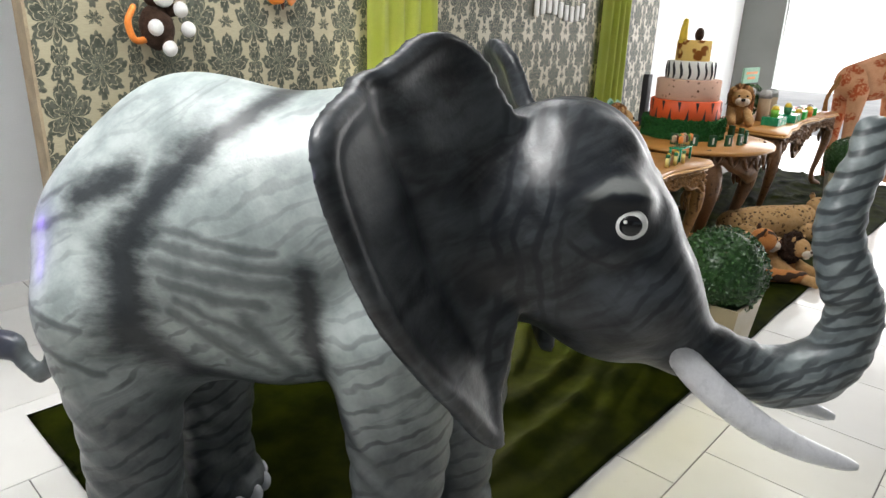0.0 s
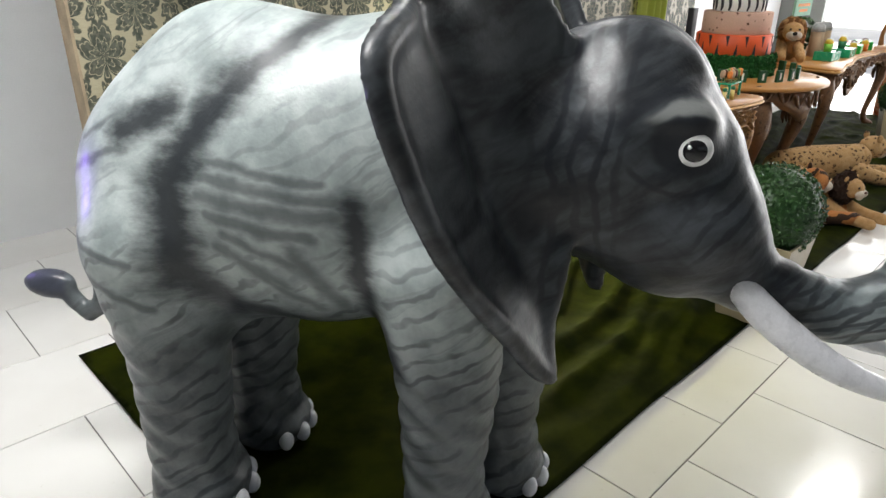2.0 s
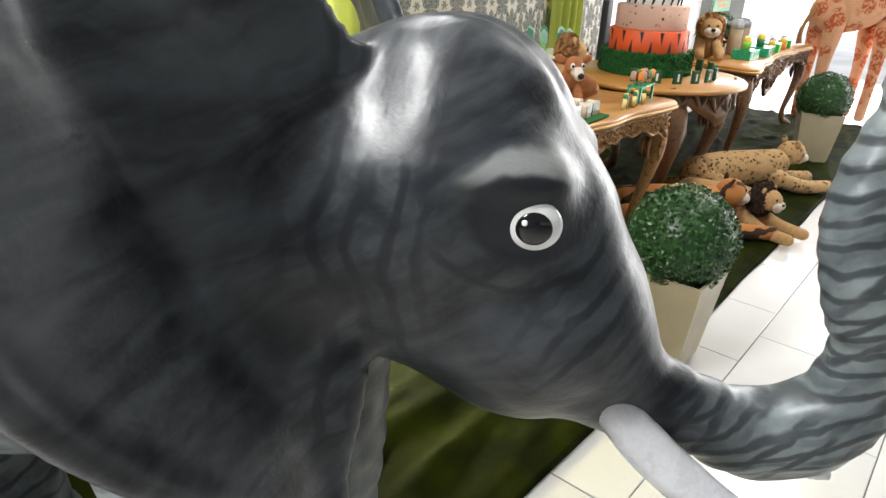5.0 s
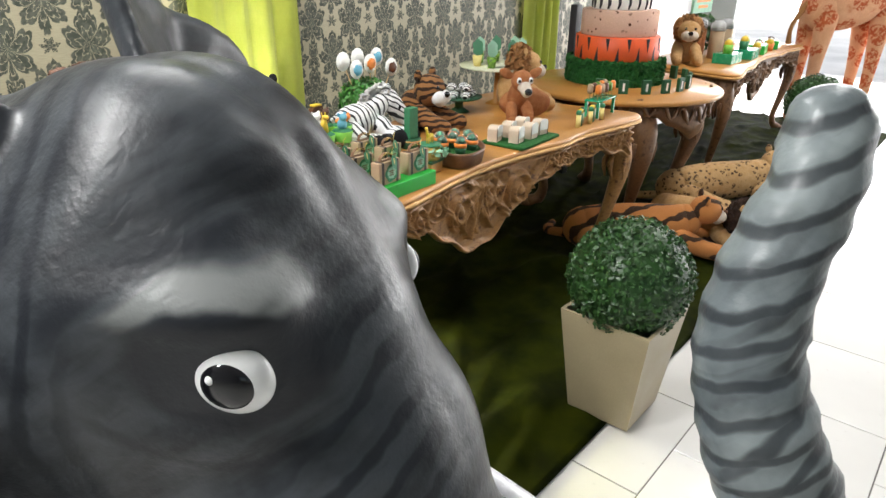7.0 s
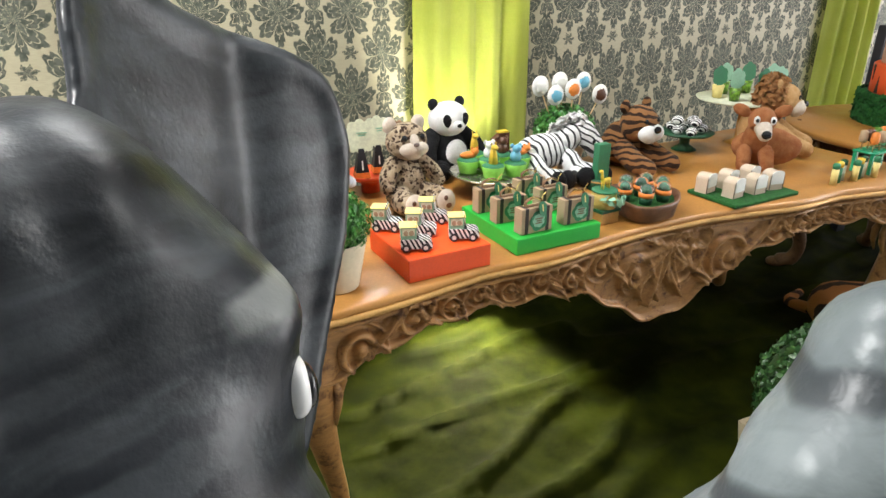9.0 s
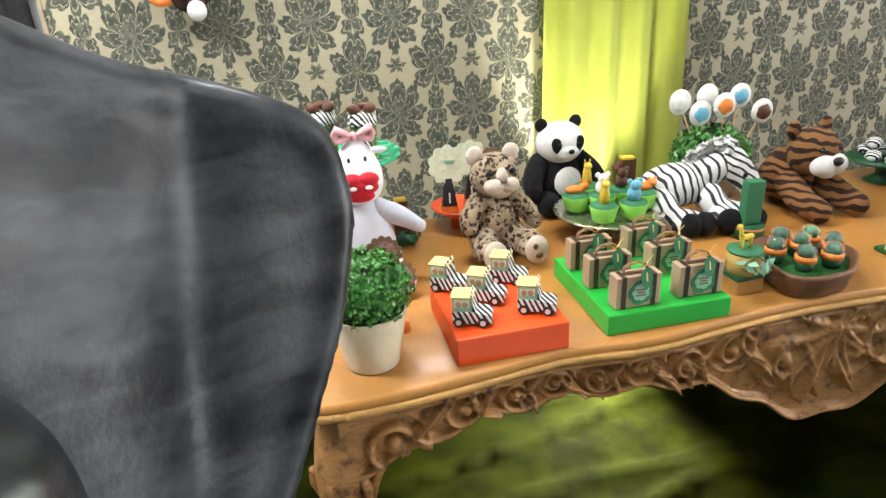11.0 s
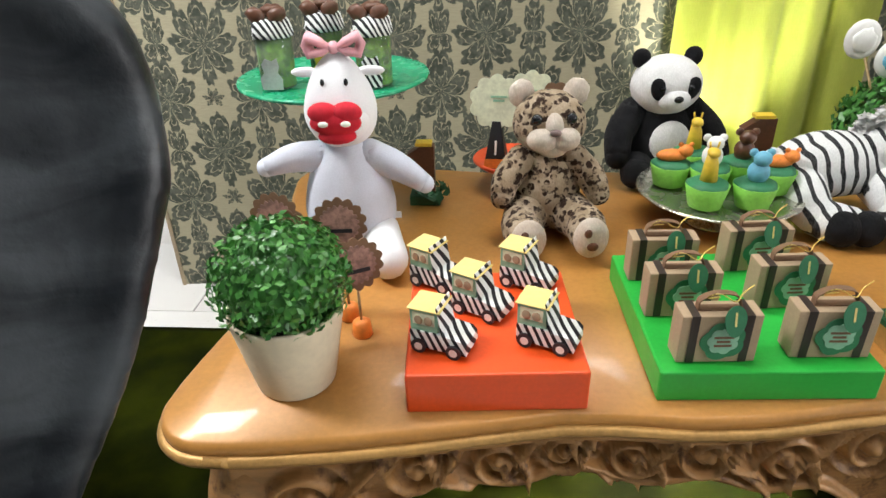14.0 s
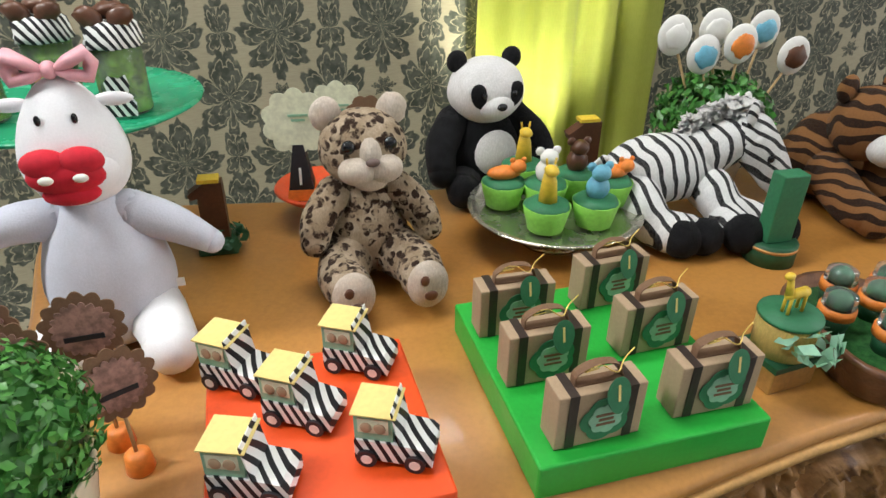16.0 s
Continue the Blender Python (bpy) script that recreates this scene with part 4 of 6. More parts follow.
# ---- carved tables ----
def apron(length, drop, seed, bow=None, centre=0.24):
    """Rail carved in relief in the x-z plane from x = 0: deep in the middle and at the knees, scrolls and acanthus leaves."""
    rng = random.Random(seed)
    c = lambda x: np.abs(x / length - 0.5) * 2
    depth = lambda x: drop * (0.45 + 1.12 * np.exp(-(c(x) / centre) ** 2) + 0.35 * np.maximum(0, c(x) - 0.78) / 0.22 + 0.05 * np.sin(x * 38))
    nx, nz = int(length * 230), 44
    x = np.repeat(np.linspace(0, length, nx)[:, None], nz, 1)
    z = -depth(x) * np.linspace(0, 1, nz)[None, :]
    h = np.zeros_like(x)

    def volute(cx, cz, r, hand, turn):
        """A rolled scroll: a ridge that winds into a round eye."""
        rho = np.hypot(x - cx, z - cz) / r
        ang = np.arctan2(z - cz, x - cx) * hand + turn
        band = np.cos(2 * math.pi * (1.9 * rho - ang / (2 * math.pi)))
        ridge = 0.018 * np.clip(0.35 + 0.65 * band, 0, 1) * (0.55 + 0.45 * rho)
        eye = 0.017 * np.clip(1 - (rho / 0.26) ** 2, 0, 1) ** 0.5
        return np.where(rho < 1, np.maximum(ridge, eye) * np.clip((1 - rho) / 0.12, 0, 1), 0)

    def leaf(px, pz, dx, dz, ln, wd, bend):
        """A lobed leaf with a midrib, curling away."""
        u = ((x - px) * dx + (z - pz) * dz) / ln
        v = ((z - pz) * dx - (x - px) * dz) / ln - bend * u * u
        half = wd * np.sqrt(np.clip(u, 0, 1)) * np.sqrt(np.clip(1 - u, 0, 1)) * 2 * (0.78 + 0.22 * np.abs(np.cos(u * 11)))
        q = np.abs(v) / np.maximum(half, 1e-4)
        body = 0.019 * np.clip(1 - q ** 2, 0, 1) ** 0.5 * (0.72 + 0.28 * np.cos(v / wd * 9 - u * 6))
        rib = 0.005 * np.exp(-(v / 0.03) ** 2)
        return np.where((u > 0) & (u < 1) & (q < 1), body + rib, 0)

    px, side = 0.03, 1
    while px < length - 0.03:
        d = float(depth(np.array(px)))
        r = min(0.085, 0.46 * d) * rng.uniform(0.9, 1.1)
        cz = -(0.50 + 0.06 * side) * d
        h = np.maximum(h, volute(px + r, cz, r, side, rng.uniform(0, 6.28)))
        for dx, dz, ln, bend in ((0.92, 0.38 * side, 2.0, 0.45 * side), (0.75, -0.66 * side, 1.5, -0.55 * side), (-0.6, -0.8 * side, 1.3, 0.5 * side)):
            n = math.hypot(dx, dz)
            h = np.maximum(h, leaf(px + 1.5 * r, cz + 0.2 * side * r, dx / n, dz / n, r * ln, 0.17, bend))
        px += r * 2.25
        side = -side
    for s_ in (-1, 1):
        for k_, ln in ((0.05, 0.20), (0.55, 0.17), (1.05, 0.14), (1.6, 0.10)):
            a_ = -math.pi / 2 + s_ * k_
            h = np.maximum(h, leaf(length / 2 + s_ * 0.004, -0.20 * drop, math.cos(a_), math.sin(a_), ln * drop / 0.19, 0.15, 0.30 * s_))
    edge = depth(x) + z
    h = np.maximum(h, 0.013 * np.clip(1 - ((edge - 0.008) / 0.009) ** 2, 0, 1) ** 0.5)
    h = np.maximum(h, 0.014 * np.clip(1 - ((z + 0.010) / 0.010) ** 2, 0, 1) ** 0.5)
    off = bow(x - length / 2) if bow else 0 * x
    front = np.stack([x, off - 1.5 * h, z], -1).reshape(-1, 3)
    back = np.stack([x, off + 0.012, z], -1).reshape(-1, 3)
    idx = np.arange(nx * nz).reshape(nx, nz)
    f = np.stack([idx[:-1, :-1], idx[:-1, 1:], idx[1:, 1:], idx[1:, :-1]], -1).reshape(-1, 4)
    n = nx * nz
    rim = [(idx[:-1, -1], idx[1:, -1]), (idx[1:, 0], idx[:-1, 0])]
    sides = [np.stack([p, p + n, q + n, q], -1) for p, q in rim] + [np.stack([idx[0, :-1], idx[0, :-1] + n, idx[0, 1:] + n, idx[0, 1:]], -1), np.stack([idx[-1, 1:], idx[-1, 1:] + n, idx[-1, :-1] + n, idx[-1, :-1]], -1)]
    me = bpy.data.meshes.new("apron")
    me.from_pydata(np.concatenate([front, back]).tolist(), [], np.concatenate([f, f[:, ::-1] + n] + sides).tolist())
    bm = bmesh.new()
    bm.from_mesh(me)
    bpy.data.meshes.remove(me)
    bmesh.ops.recalc_face_normals(bm, faces=bm.faces)
    return bm


def cabriole(height, dx, dy, size, bm=None):
    """A curved leg from the rail down to a scrolled foot; dx, dy is where the knee swells."""
    prof = spline([(0.0, 0.0, height, 0.060), (0.35, 0.35, height * 0.86, 0.066), (0.55, 0.55, height * 0.70, 0.050), (0.25, 0.25, height * 0.45, 0.034), (-0.10, -0.10, height * 0.22, 0.026),
                   (0.05, 0.05, height * 0.09, 0.030), (0.45, 0.45, 0.035, 0.034), (0.62, 0.62, 0.030, 0.022)], 5)
    bm = tube([(p[0] * dx, p[1] * dy, p[2]) for p in prof], [p[3] * size for p in prof], 12, bm)
    for i, a in enumerate((0.0, 1.0, 2.1, 3.1, 4.2, 5.2)):
        c = Vector((0.42 * dx + 0.058 * size * math.cos(a), 0.42 * dy + 0.058 * size * math.sin(a), height * 0.80))
        pts = [c + Vector((0.010 * math.cos(3 * t + i), 0.010 * math.sin(3 * t), -0.16 * height * t)) for t in (0, 0.3, 0.6, 1)]
        tube([tuple(q) for q in pts], [0.010 * size, 0.016 * size, 0.012 * size, 0.004], 6, bm)
    ball(0.034 * size, 0.034 * size, 0.026, 0.62 * dx, 0.62 * dy, 0.028, 10, 8, bm)
    return bm


def serpentine(u):
    """How far the long edge swings in, by the distance u from the table's middle."""
    return np.interp(np.abs(u), (0, 0.10, 0.22, 0.34, 0.44, 0.52, 0.60, 0.68, 0.76, 0.86, 0.96, 1.06, 1.2), (0.100, 0.099, 0.088, 0.070, 0.052, 0.048, 0.056, 0.056, 0.042, 0.024, 0.009, 0.0, 0.0))


def table_outline(w, d):
    """Serpentine long sides, hollow ends, and corners that reach out and are rounded."""
    r = 0.075
    front = [(x, -d / 2 + float(serpentine(x))) for x in np.linspace(-w / 2 + r, w / 2 - r, 73)]
    corner = [(w / 2 - r + r * math.sin(a), -d / 2 + r - r * math.cos(a)) for a in np.linspace(0.2, 1.57, 8)]
    end = [(w / 2 - 0.055 * math.sin(math.pi * t) ** 1.5, -d / 2 + r + (d - 2 * r) * t) for t in np.linspace(0.06, 0.94, 14)]
    half = front + corner + end + [(x, -y) for x, y in corner[::-1]]
    return half + [(-x, -y) for x, y in half]


def carved_table(m, w, d, h, label, seed, wood, top):
    t = thing("carved_table", m, label, "table", "carved party tables")
    out = table_outline(w, d)
    part("tabletop", slab(out, h - 0.024, h, 0.007), top, t, "honey varnished serpentine tabletop")
    lip = [(x, y, h - 0.0255) for x, y in out]
    part("moulding", tube(lip + lip[:2], 0.0085, 8), GOLD_TRIM, t, "gilt bead round the edge of the top")
    small = [(x * 0.982, y * 0.955) for x, y in out]
    part("frieze", slab(small, h - 0.046, h - 0.0245, 0.004), wood, t, "plain wooden frieze under the top", smooth=False)
    for s, rz in ((-1, 0), (1, 180)):
        part("apron", apron(w - 0.16, 0.19, seed, lambda u: serpentine(u) * 0.95), wood, t, "carved rail with acanthus scrolls", m=pose(s * (w / 2 - 0.08), s * (d / 2 - 0.035), h - 0.042, 0, 0, rz))
        part("side_apron", apron(d - 0.20, 0.13, seed + 1), wood, t, "carved end rail", m=pose(s * (w / 2 - 0.085), -s * (d / 2 - 0.10), h - 0.042, 0, 0, 90 * s))
    for sx in (-1, 1):
        for sy in (-1, 1):
            part("leg", cabriole(h - 0.05, sx * 0.085, sy * 0.085, 0.92), wood, t, "carved cabriole leg", m=pose(sx * (w / 2 - 0.12), sy * (d / 2 - 0.11), 0.004))
    return t


TOP = 0.78
carved_table((2.715, 1.900, 0, 0, 0, 1.9), 2.37, 0.875, TOP, "long carved gilt wood table with serpentine honey top", 5, CARVED, TABLE_TOP)


def round_table(m, r, h):
    t = thing("round_table", m, "round carved wooden cake table with a honey top", "table")
    part("tabletop", lathe([(r * 0.97, h - 0.03), (r, h - 0.022), (r, h - 0.008), (r * 0.985, h)], 56), TABLE_TOP, t)
    bm = bmesh.new()
    band = [(0.86 * r * math.cos(a), 0.86 * r * math.sin(a)) for a in np.linspace(0, 2 * math.pi, 48, endpoint=False)]
    ring = []
    for i, (x, y) in enumerate(band):
        k = 0.14 + 0.07 * math.cos(4 * 2 * math.pi * i / 48) + 0.012 * math.sin(i * 2.2)
        ring.append([bm.verts.new((x * f, y * f, z)) for f, z in ((1.0, h - 0.031), (1.03, h - 0.03 - k * 0.5), (0.99, h - 0.031 - k), (0.95, h - 0.031 - k), (0.95, h - 0.031))])
    for i in range(48):
        a, b = ring[i], ring[(i + 1) % 48]
        for j in range(5):
            bm.faces.new((a[j], b[j], b[(j + 1) % 5], a[(j + 1) % 5]))
    bmesh.ops.recalc_face_normals(bm, faces=bm.faces)
    for i in range(26):
        a = 2 * math.pi * i / 26
        pts = [((0.885 * r + 0.01) * math.cos(a + s * 0.11), (0.885 * r + 0.01) * math.sin(a + s * 0.11), h - 0.07 - 0.03 * math.cos(i) - 0.045 * math.sin(s * 3.1)) for s in np.linspace(-1, 1.4, 9)]
        tube(pts, [0.004, 0.009, 0.012, 0.013, 0.012, 0.010, 0.009, 0.007, 0.004], 6, bm)
    part("apron", bm, CARVED_DARK, t, "carved scalloped rail")
    for i in range(4):
        a = math.pi / 4 + i * math.pi / 2
        part("leg", cabriole(h - 0.10, 0.10 * math.cos(a) * 1.4, 0.10 * math.sin(a) * 1.4, 1.2), CARVED_DARK, t, m=pose(0.72 * r * math.cos(a), 0.72 * r * math.sin(a), 0.004))
    return t


round_table((4.62, 2.0, 0), 0.59, TOP)
carved_table((6.55, 2.05, 0, 0, 0, 4), 2.3, 0.80, TOP, "second long carved wooden sweets table", 9, CARVED_DARK, TABLE_TOP)


# ---- round box topiaries ----
def topiary(m, label):
    t = thing("topiary", m, label, "plant", "box ball topiaries")
    bm = bmesh.new()
    for a, b in (((0.112, 0.0), (0.154, 0.388)),):
        for s0, s1, z0, z1, flip in ((a[0], b[0], a[1], b[1], False), (a[0] - 0.012, b[0] - 0.012, 0.012, b[1], True)):
            lo = [bm.verts.new((x * s0, y * s0, z0)) for x, y in ((-1, -1), (1, -1), (1, 1), (-1, 1))]
            hi = [bm.verts.new((x * s1, y * s1, z1)) for x, y in ((-1, -1), (1, -1), (1, 1), (-1, 1))]
            for i in range(4):
                j = (i + 1) % 4
                f = (lo[i], lo[j], hi[j], hi[i])
                bm.faces.new(f[::-1] if flip else f)
            bm.faces.new(lo if flip else lo[::-1])
            if not flip:
                rim = hi
            else:
                for i in range(4):
                    j = (i + 1) % 4
                    bm.faces.new((rim[i], rim[j], hi[j], hi[i]))
    part("planter", bm, POT_BEIGE, t, "beige lacquered tapered square planter", smooth=False)
    part("soil", box(0.262, 0.262, 0.02, 0, 0, 0.318), SOIL, t, smooth=False)
    part("inner_ball", ball(0.183, 0.183, 0.183, 0, 0, 0.492, 24, 16), LEAF_DARK, t)
    part("foliage", leaves(5200, on_ball(0.196, fuzz=0.035), 0.0085, 4), LEAF_DARK, t, "clipped small box leaves", m=pose(0, 0, 0.492))
    return t


ball_1 = topiary((2.757, 0.985, 0.012), "clipped round box ball in a beige square planter")
copy_thing(ball_1, pose(6.45, 1.30, 0.012, 0, 0, 20))


# ---- soft toys on the long table (each faces -y in its own axes) ----
def rot(rx=0, ry=0, rz=0):
    return pose(0, 0, 0, rx, ry, rz)


def limb(points, radii, seg=12):
    s = spline([(*p, r) for p, r in zip(points, radii)], 4)
    bm = tube([q[:3] for q in s], [q[3] for q in s], seg)
    for p, r in ((s[0], s[0][3]), (s[-1], s[-1][3])):
        ball(r, r, r, *p[:3], seg, 8, bm)
    return bm


def glass_eyes(t, x, y, z, r, mat=None):
    for s in (-1, 1):
        part("eye", ball(r, r * 0.7, r, s * x, y, z, 12, 8), mat or GLOSS_BLACK, t, "glossy black plastic eye")


def hippo(m):
    t = thing("plush_hippo", m, "pale grey plush hippo with red lips sitting on the table", "toy", "plush animals")
    part("body", ball(0.076, 0.072, 0.116, 0, 0, 0.108, 24, 18, lump=0.03, squash=0.24), HIPPO, t)
    bm = ball(0.056, 0.052, 0.076, 0, -0.008, 0.275, 30, 22, lump=0.02, squash=0.30)
    ball(0.050, 0.044, 0.038, 0, -0.028, 0.250, 24, 16, bm)
    part("head", bm, HIPPO_WHITE, t)
    bm = bmesh.new()
    for s in (-1, 1):
        ball(0.024, 0.014, 0.016, s * 0.018, -0.067, 0.272, 14, 10, bm)
    ball(0.040, 0.013, 0.020, 0, -0.068, 0.256, 14, 10, bm)
    ball(0.030, 0.014, 0.013, 0, -0.064, 0.234, 14, 10, bm)
    part("lips", bm, RED_FELT, t, "big red felt lips")
    for s in (-1, 1):
        part("nostril", ball(0.008, 0.004, 0.005, s * 0.017, -0.081, 0.258, 10, 6), WHITE_CARD, t)
        part("arm", limb([(s * 0.040, -0.005, 0.180), (s * 0.085, -0.015, 0.172 - 0.010 * s), (s * 0.130, -0.025, 0.152 - 0.018 * s)], [0.027, 0.024, 0.016]), HIPPO, t)
        part("leg", limb([(s * 0.045, -0.03, 0.045), (s * 0.062, -0.075, 0.036), (s * 0.068, -0.105, 0.036)], [0.040, 0.034, 0.033]), HIPPO_WHITE, t)
        part("ear", ball(0.022, 0.008, 0.008, s * 0.052, 0.0, 0.318, 12, 8), HIPPO_WHITE, t)
        part("eye", ball(0.0035, 0.003, 0.006, s * 0.018, -0.045, 0.312, 10, 6), GLOSS_BLACK, t, "small embroidered black eye")
    bm = bmesh.new()
    for s in (-1, 1):
        tube([(s * 0.006, -0.018, 0.358), (s * 0.020, -0.020, 0.366), (s * 0.036, -0.016, 0.374), (s * 0.041, -0.012, 0.362), (s * 0.036, -0.014, 0.348), (s * 0.020, -0.020, 0.352), (s * 0.006, -0.018, 0.357)], [0.006, 0.011, 0.013, 0.012, 0.012, 0.010, 0.006], 8, bm, flat=0.7)
    ball(0.009, 0.010, 0.010, 0, -0.018, 0.358, 10, 8, bm)
    part("bow", bm, PINK, t, "pink satin bow")
    part("tag", box(0.016, 0.002, 0.012, 0.078, -0.01, 0.065), WHITE_CARD, t, "small white sewn tag", smooth=False)
    return t


def leopard(m):
    t = thing("plush_leopard", m, "spotted leopard plush sitting with splayed legs", "toy", "plush animals")
    part("body", ball(0.062, 0.055, 0.085, 0, 0, 0.085, 22, 16, lump=0.06, squash=0.2), LEOPARD, t)
    bm = ball(0.064, 0.056, 0.056, 0, -0.015, 0.203, 22, 16, lump=0.03)
    part("head", bm, LEOPARD, t)
    bm = ball(0.028, 0.022, 0.021, -0.018, -0.063, 0.185, 14, 10)
    ball(0.028, 0.022, 0.021, 0.018, -0.063, 0.185, 14, 10, bm)
    ball(0.026, 0.018, 0.016, 0, -0.058, 0.168, 12, 8, bm)
    ball(0.018, 0.018, 0.026, 0, -0.060, 0.205, 12, 8, bm)
    part("muzzle", bm, LEOPARD_PALE, t)
    part("nose", ball(0.010, 0.006, 0.006, 0, -0.081, 0.200, 10, 8), plain("grey_brown_nose", (0.16, 0.11, 0.10), 0.4), t)
    glass_eyes(t, 0.029, -0.063, 0.219, 0.0098)
    for s in (-1, 1):
        part("ear", ball(0.023, 0.011, 0.024, s * 0.047, -0.005, 0.252, 12, 10, lump=0.1), LEOPARD_PALE, t)
        part("arm", limb([(s * 0.045, -0.01, 0.135), (s * 0.075, -0.030, 0.105), (s * 0.085, -0.050, 0.080)], [0.028, 0.026, 0.021]), LEOPARD, t)
        part("leg", limb([(s * 0.035, -0.02, 0.040), (s * 0.055, -0.085, 0.038), (s * 0.052, -0.125, 0.038)], [0.042, 0.036, 0.033]), LEOPARD, t)
        foot = part("foot", ball(0.030, 0.016, 0.036, s * 0.052, -0.150, 0.040, 14, 10), LEOPARD_PALE, t, "cream foot sole")
        bm = ball(0.010, 0.004, 0.008, s * 0.052, -0.165, 0.030, 10, 6)
        ball(0.007, 0.004, 0.008, s * 0.052 - 0.008, -0.164, 0.053, 8, 6, bm)
        part("pad", bm, BROWN_ICING, foot)
    return t


def panda(m):
    t = thing("plush_panda", m, "black and white panda plush sitting by the curtain", "toy", "plush animals")
    part("body", ball(0.082, 0.068, 0.092, 0, 0, 0.088, 22, 16, lump=0.05, squash=0.2), PANDA_BLACK, t)
    part("belly", ball(0.045, 0.02, 0.048, 0.005, -0.055, 0.085, 16, 12), PANDA_WHITE, t)
    bm = ball(0.073, 0.062, 0.061, 0, -0.012, 0.197, 24, 16, lump=0.02)
    ball(0.034, 0.026, 0.024, 0, -0.060, 0.180, 16, 10, bm)
    part("head", bm, PANDA_WHITE, t)
    part("nose", ball(0.010, 0.006, 0.007, 0, -0.086, 0.186, 10, 8), GLOSS_BLACK, t)
    for s in (-1, 1):
        part("ear", ball(0.020, 0.012, 0.020, s * 0.054, 0.0, 0.250, 12, 10), PANDA_BLACK, t)
        part("eye_patch", ball(0.017, 0.009, 0.024, s * 0.033, -0.063, 0.201, 14, 10, m=rot(0, s * 22, 0)), PANDA_BLACK, t)
        part("arm", limb([(s * 0.06, -0.005, 0.140), (s * 0.095, -0.035, 0.105), (s * 0.105, -0.065, 0.065)], [0.032, 0.030, 0.026]), PANDA_BLACK, t)
        part("leg", limb([(s * 0.045, -0.03, 0.036), (s * 0.07, -0.085, 0.034)], [0.036, 0.032]), PANDA_BLACK, t)
    glass_eyes(t, 0.029, -0.072, 0.205, 0.006)
    return t


def zebra(m):
    t = thing("plush_zebra", m, "black and white striped zebra plush lying on the table", "toy", "plush animals")
    part("body", ball(0.115, 0.062, 0.062, 0.0, 0, 0.098, 26, 16, lump=0.04), ZEBRA, t)
    part("neck", limb([(0.07, -0.005, 0.125), (0.11, -0.02, 0.150), (0.135, -0.03, 0.158)], [0.050, 0.042, 0.040]), ZEBRA, t)
    bm = limb([(0.135, -0.03, 0.158), (0.165, -0.05, 0.120), (0.185, -0.06, 0.090)], [0.044, 0.036, 0.030])
    part("head", bm, ZEBRA_HEAD, t)
    part("muzzle", ball(0.030, 0.028, 0.026, 0.192, -0.064, 0.082, 14, 10), PANDA_WHITE, t)
    part("mane", leaves(900, lambda r: (lambda a: (Vector((0.03 + 0.115 * a + r.gauss(0, 0.006), 0.005 - 0.03 * a + r.gauss(0, 0.007), 0.160 + 0.045 * math.sin(2.2 * a) + r.uniform(-0.01, 0.012))), Vector((0, 0, 1))))(r.random()), 0.011, 7), PANDA_WHITE, t, "fluffy white mane")
    for s in (-1, 1):
        part("ear", ball(0.010, 0.007, 0.022, 0.125 + 0.012 * s, -0.03 + 0.026 * s, 0.205, 10, 8), ZEBRA_HEAD, t)
        part("eye", ball(0.007, 0.005, 0.007, 0.160 + 0.01 * s, -0.048 - 0.032 * s * -1, 0.132, 10, 8), GLOSS_BLACK, t)
        fore = part("foreleg", limb([(0.07, -0.03 * s - 0.02, 0.075), (0.085, -0.075 - 0.01 * s, 0.045), (0.10 + 0.03 * s, -0.125, 0.036)], [0.036, 0.034, 0.032]), ZEBRA, t)
        part("hoof", ball(0.036, 0.032, 0.034, 0.105 + 0.033 * s, -0.150, 0.036, 14, 10), PANDA_BLACK, fore)
        hind = part("hind_leg", limb([(-0.07, -0.03 * s - 0.01, 0.07), (-0.06, -0.085 - 0.01 * s, 0.04), (-0.03 + 0.02 * s, -0.12, 0.034)], [0.042, 0.036, 0.030]), ZEBRA, t)
        part("hoof", ball(0.032, 0.030, 0.032, -0.015 + 0.02 * s, -0.140, 0.034, 14, 10), PANDA_BLACK, hind)
    part("tail", limb([(-0.11, 0.01, 0.12), (-0.135, 0.02, 0.09), (-0.14, 0.02, 0.05)], [0.008, 0.007, 0.014]), ZEBRA, t)
    return t


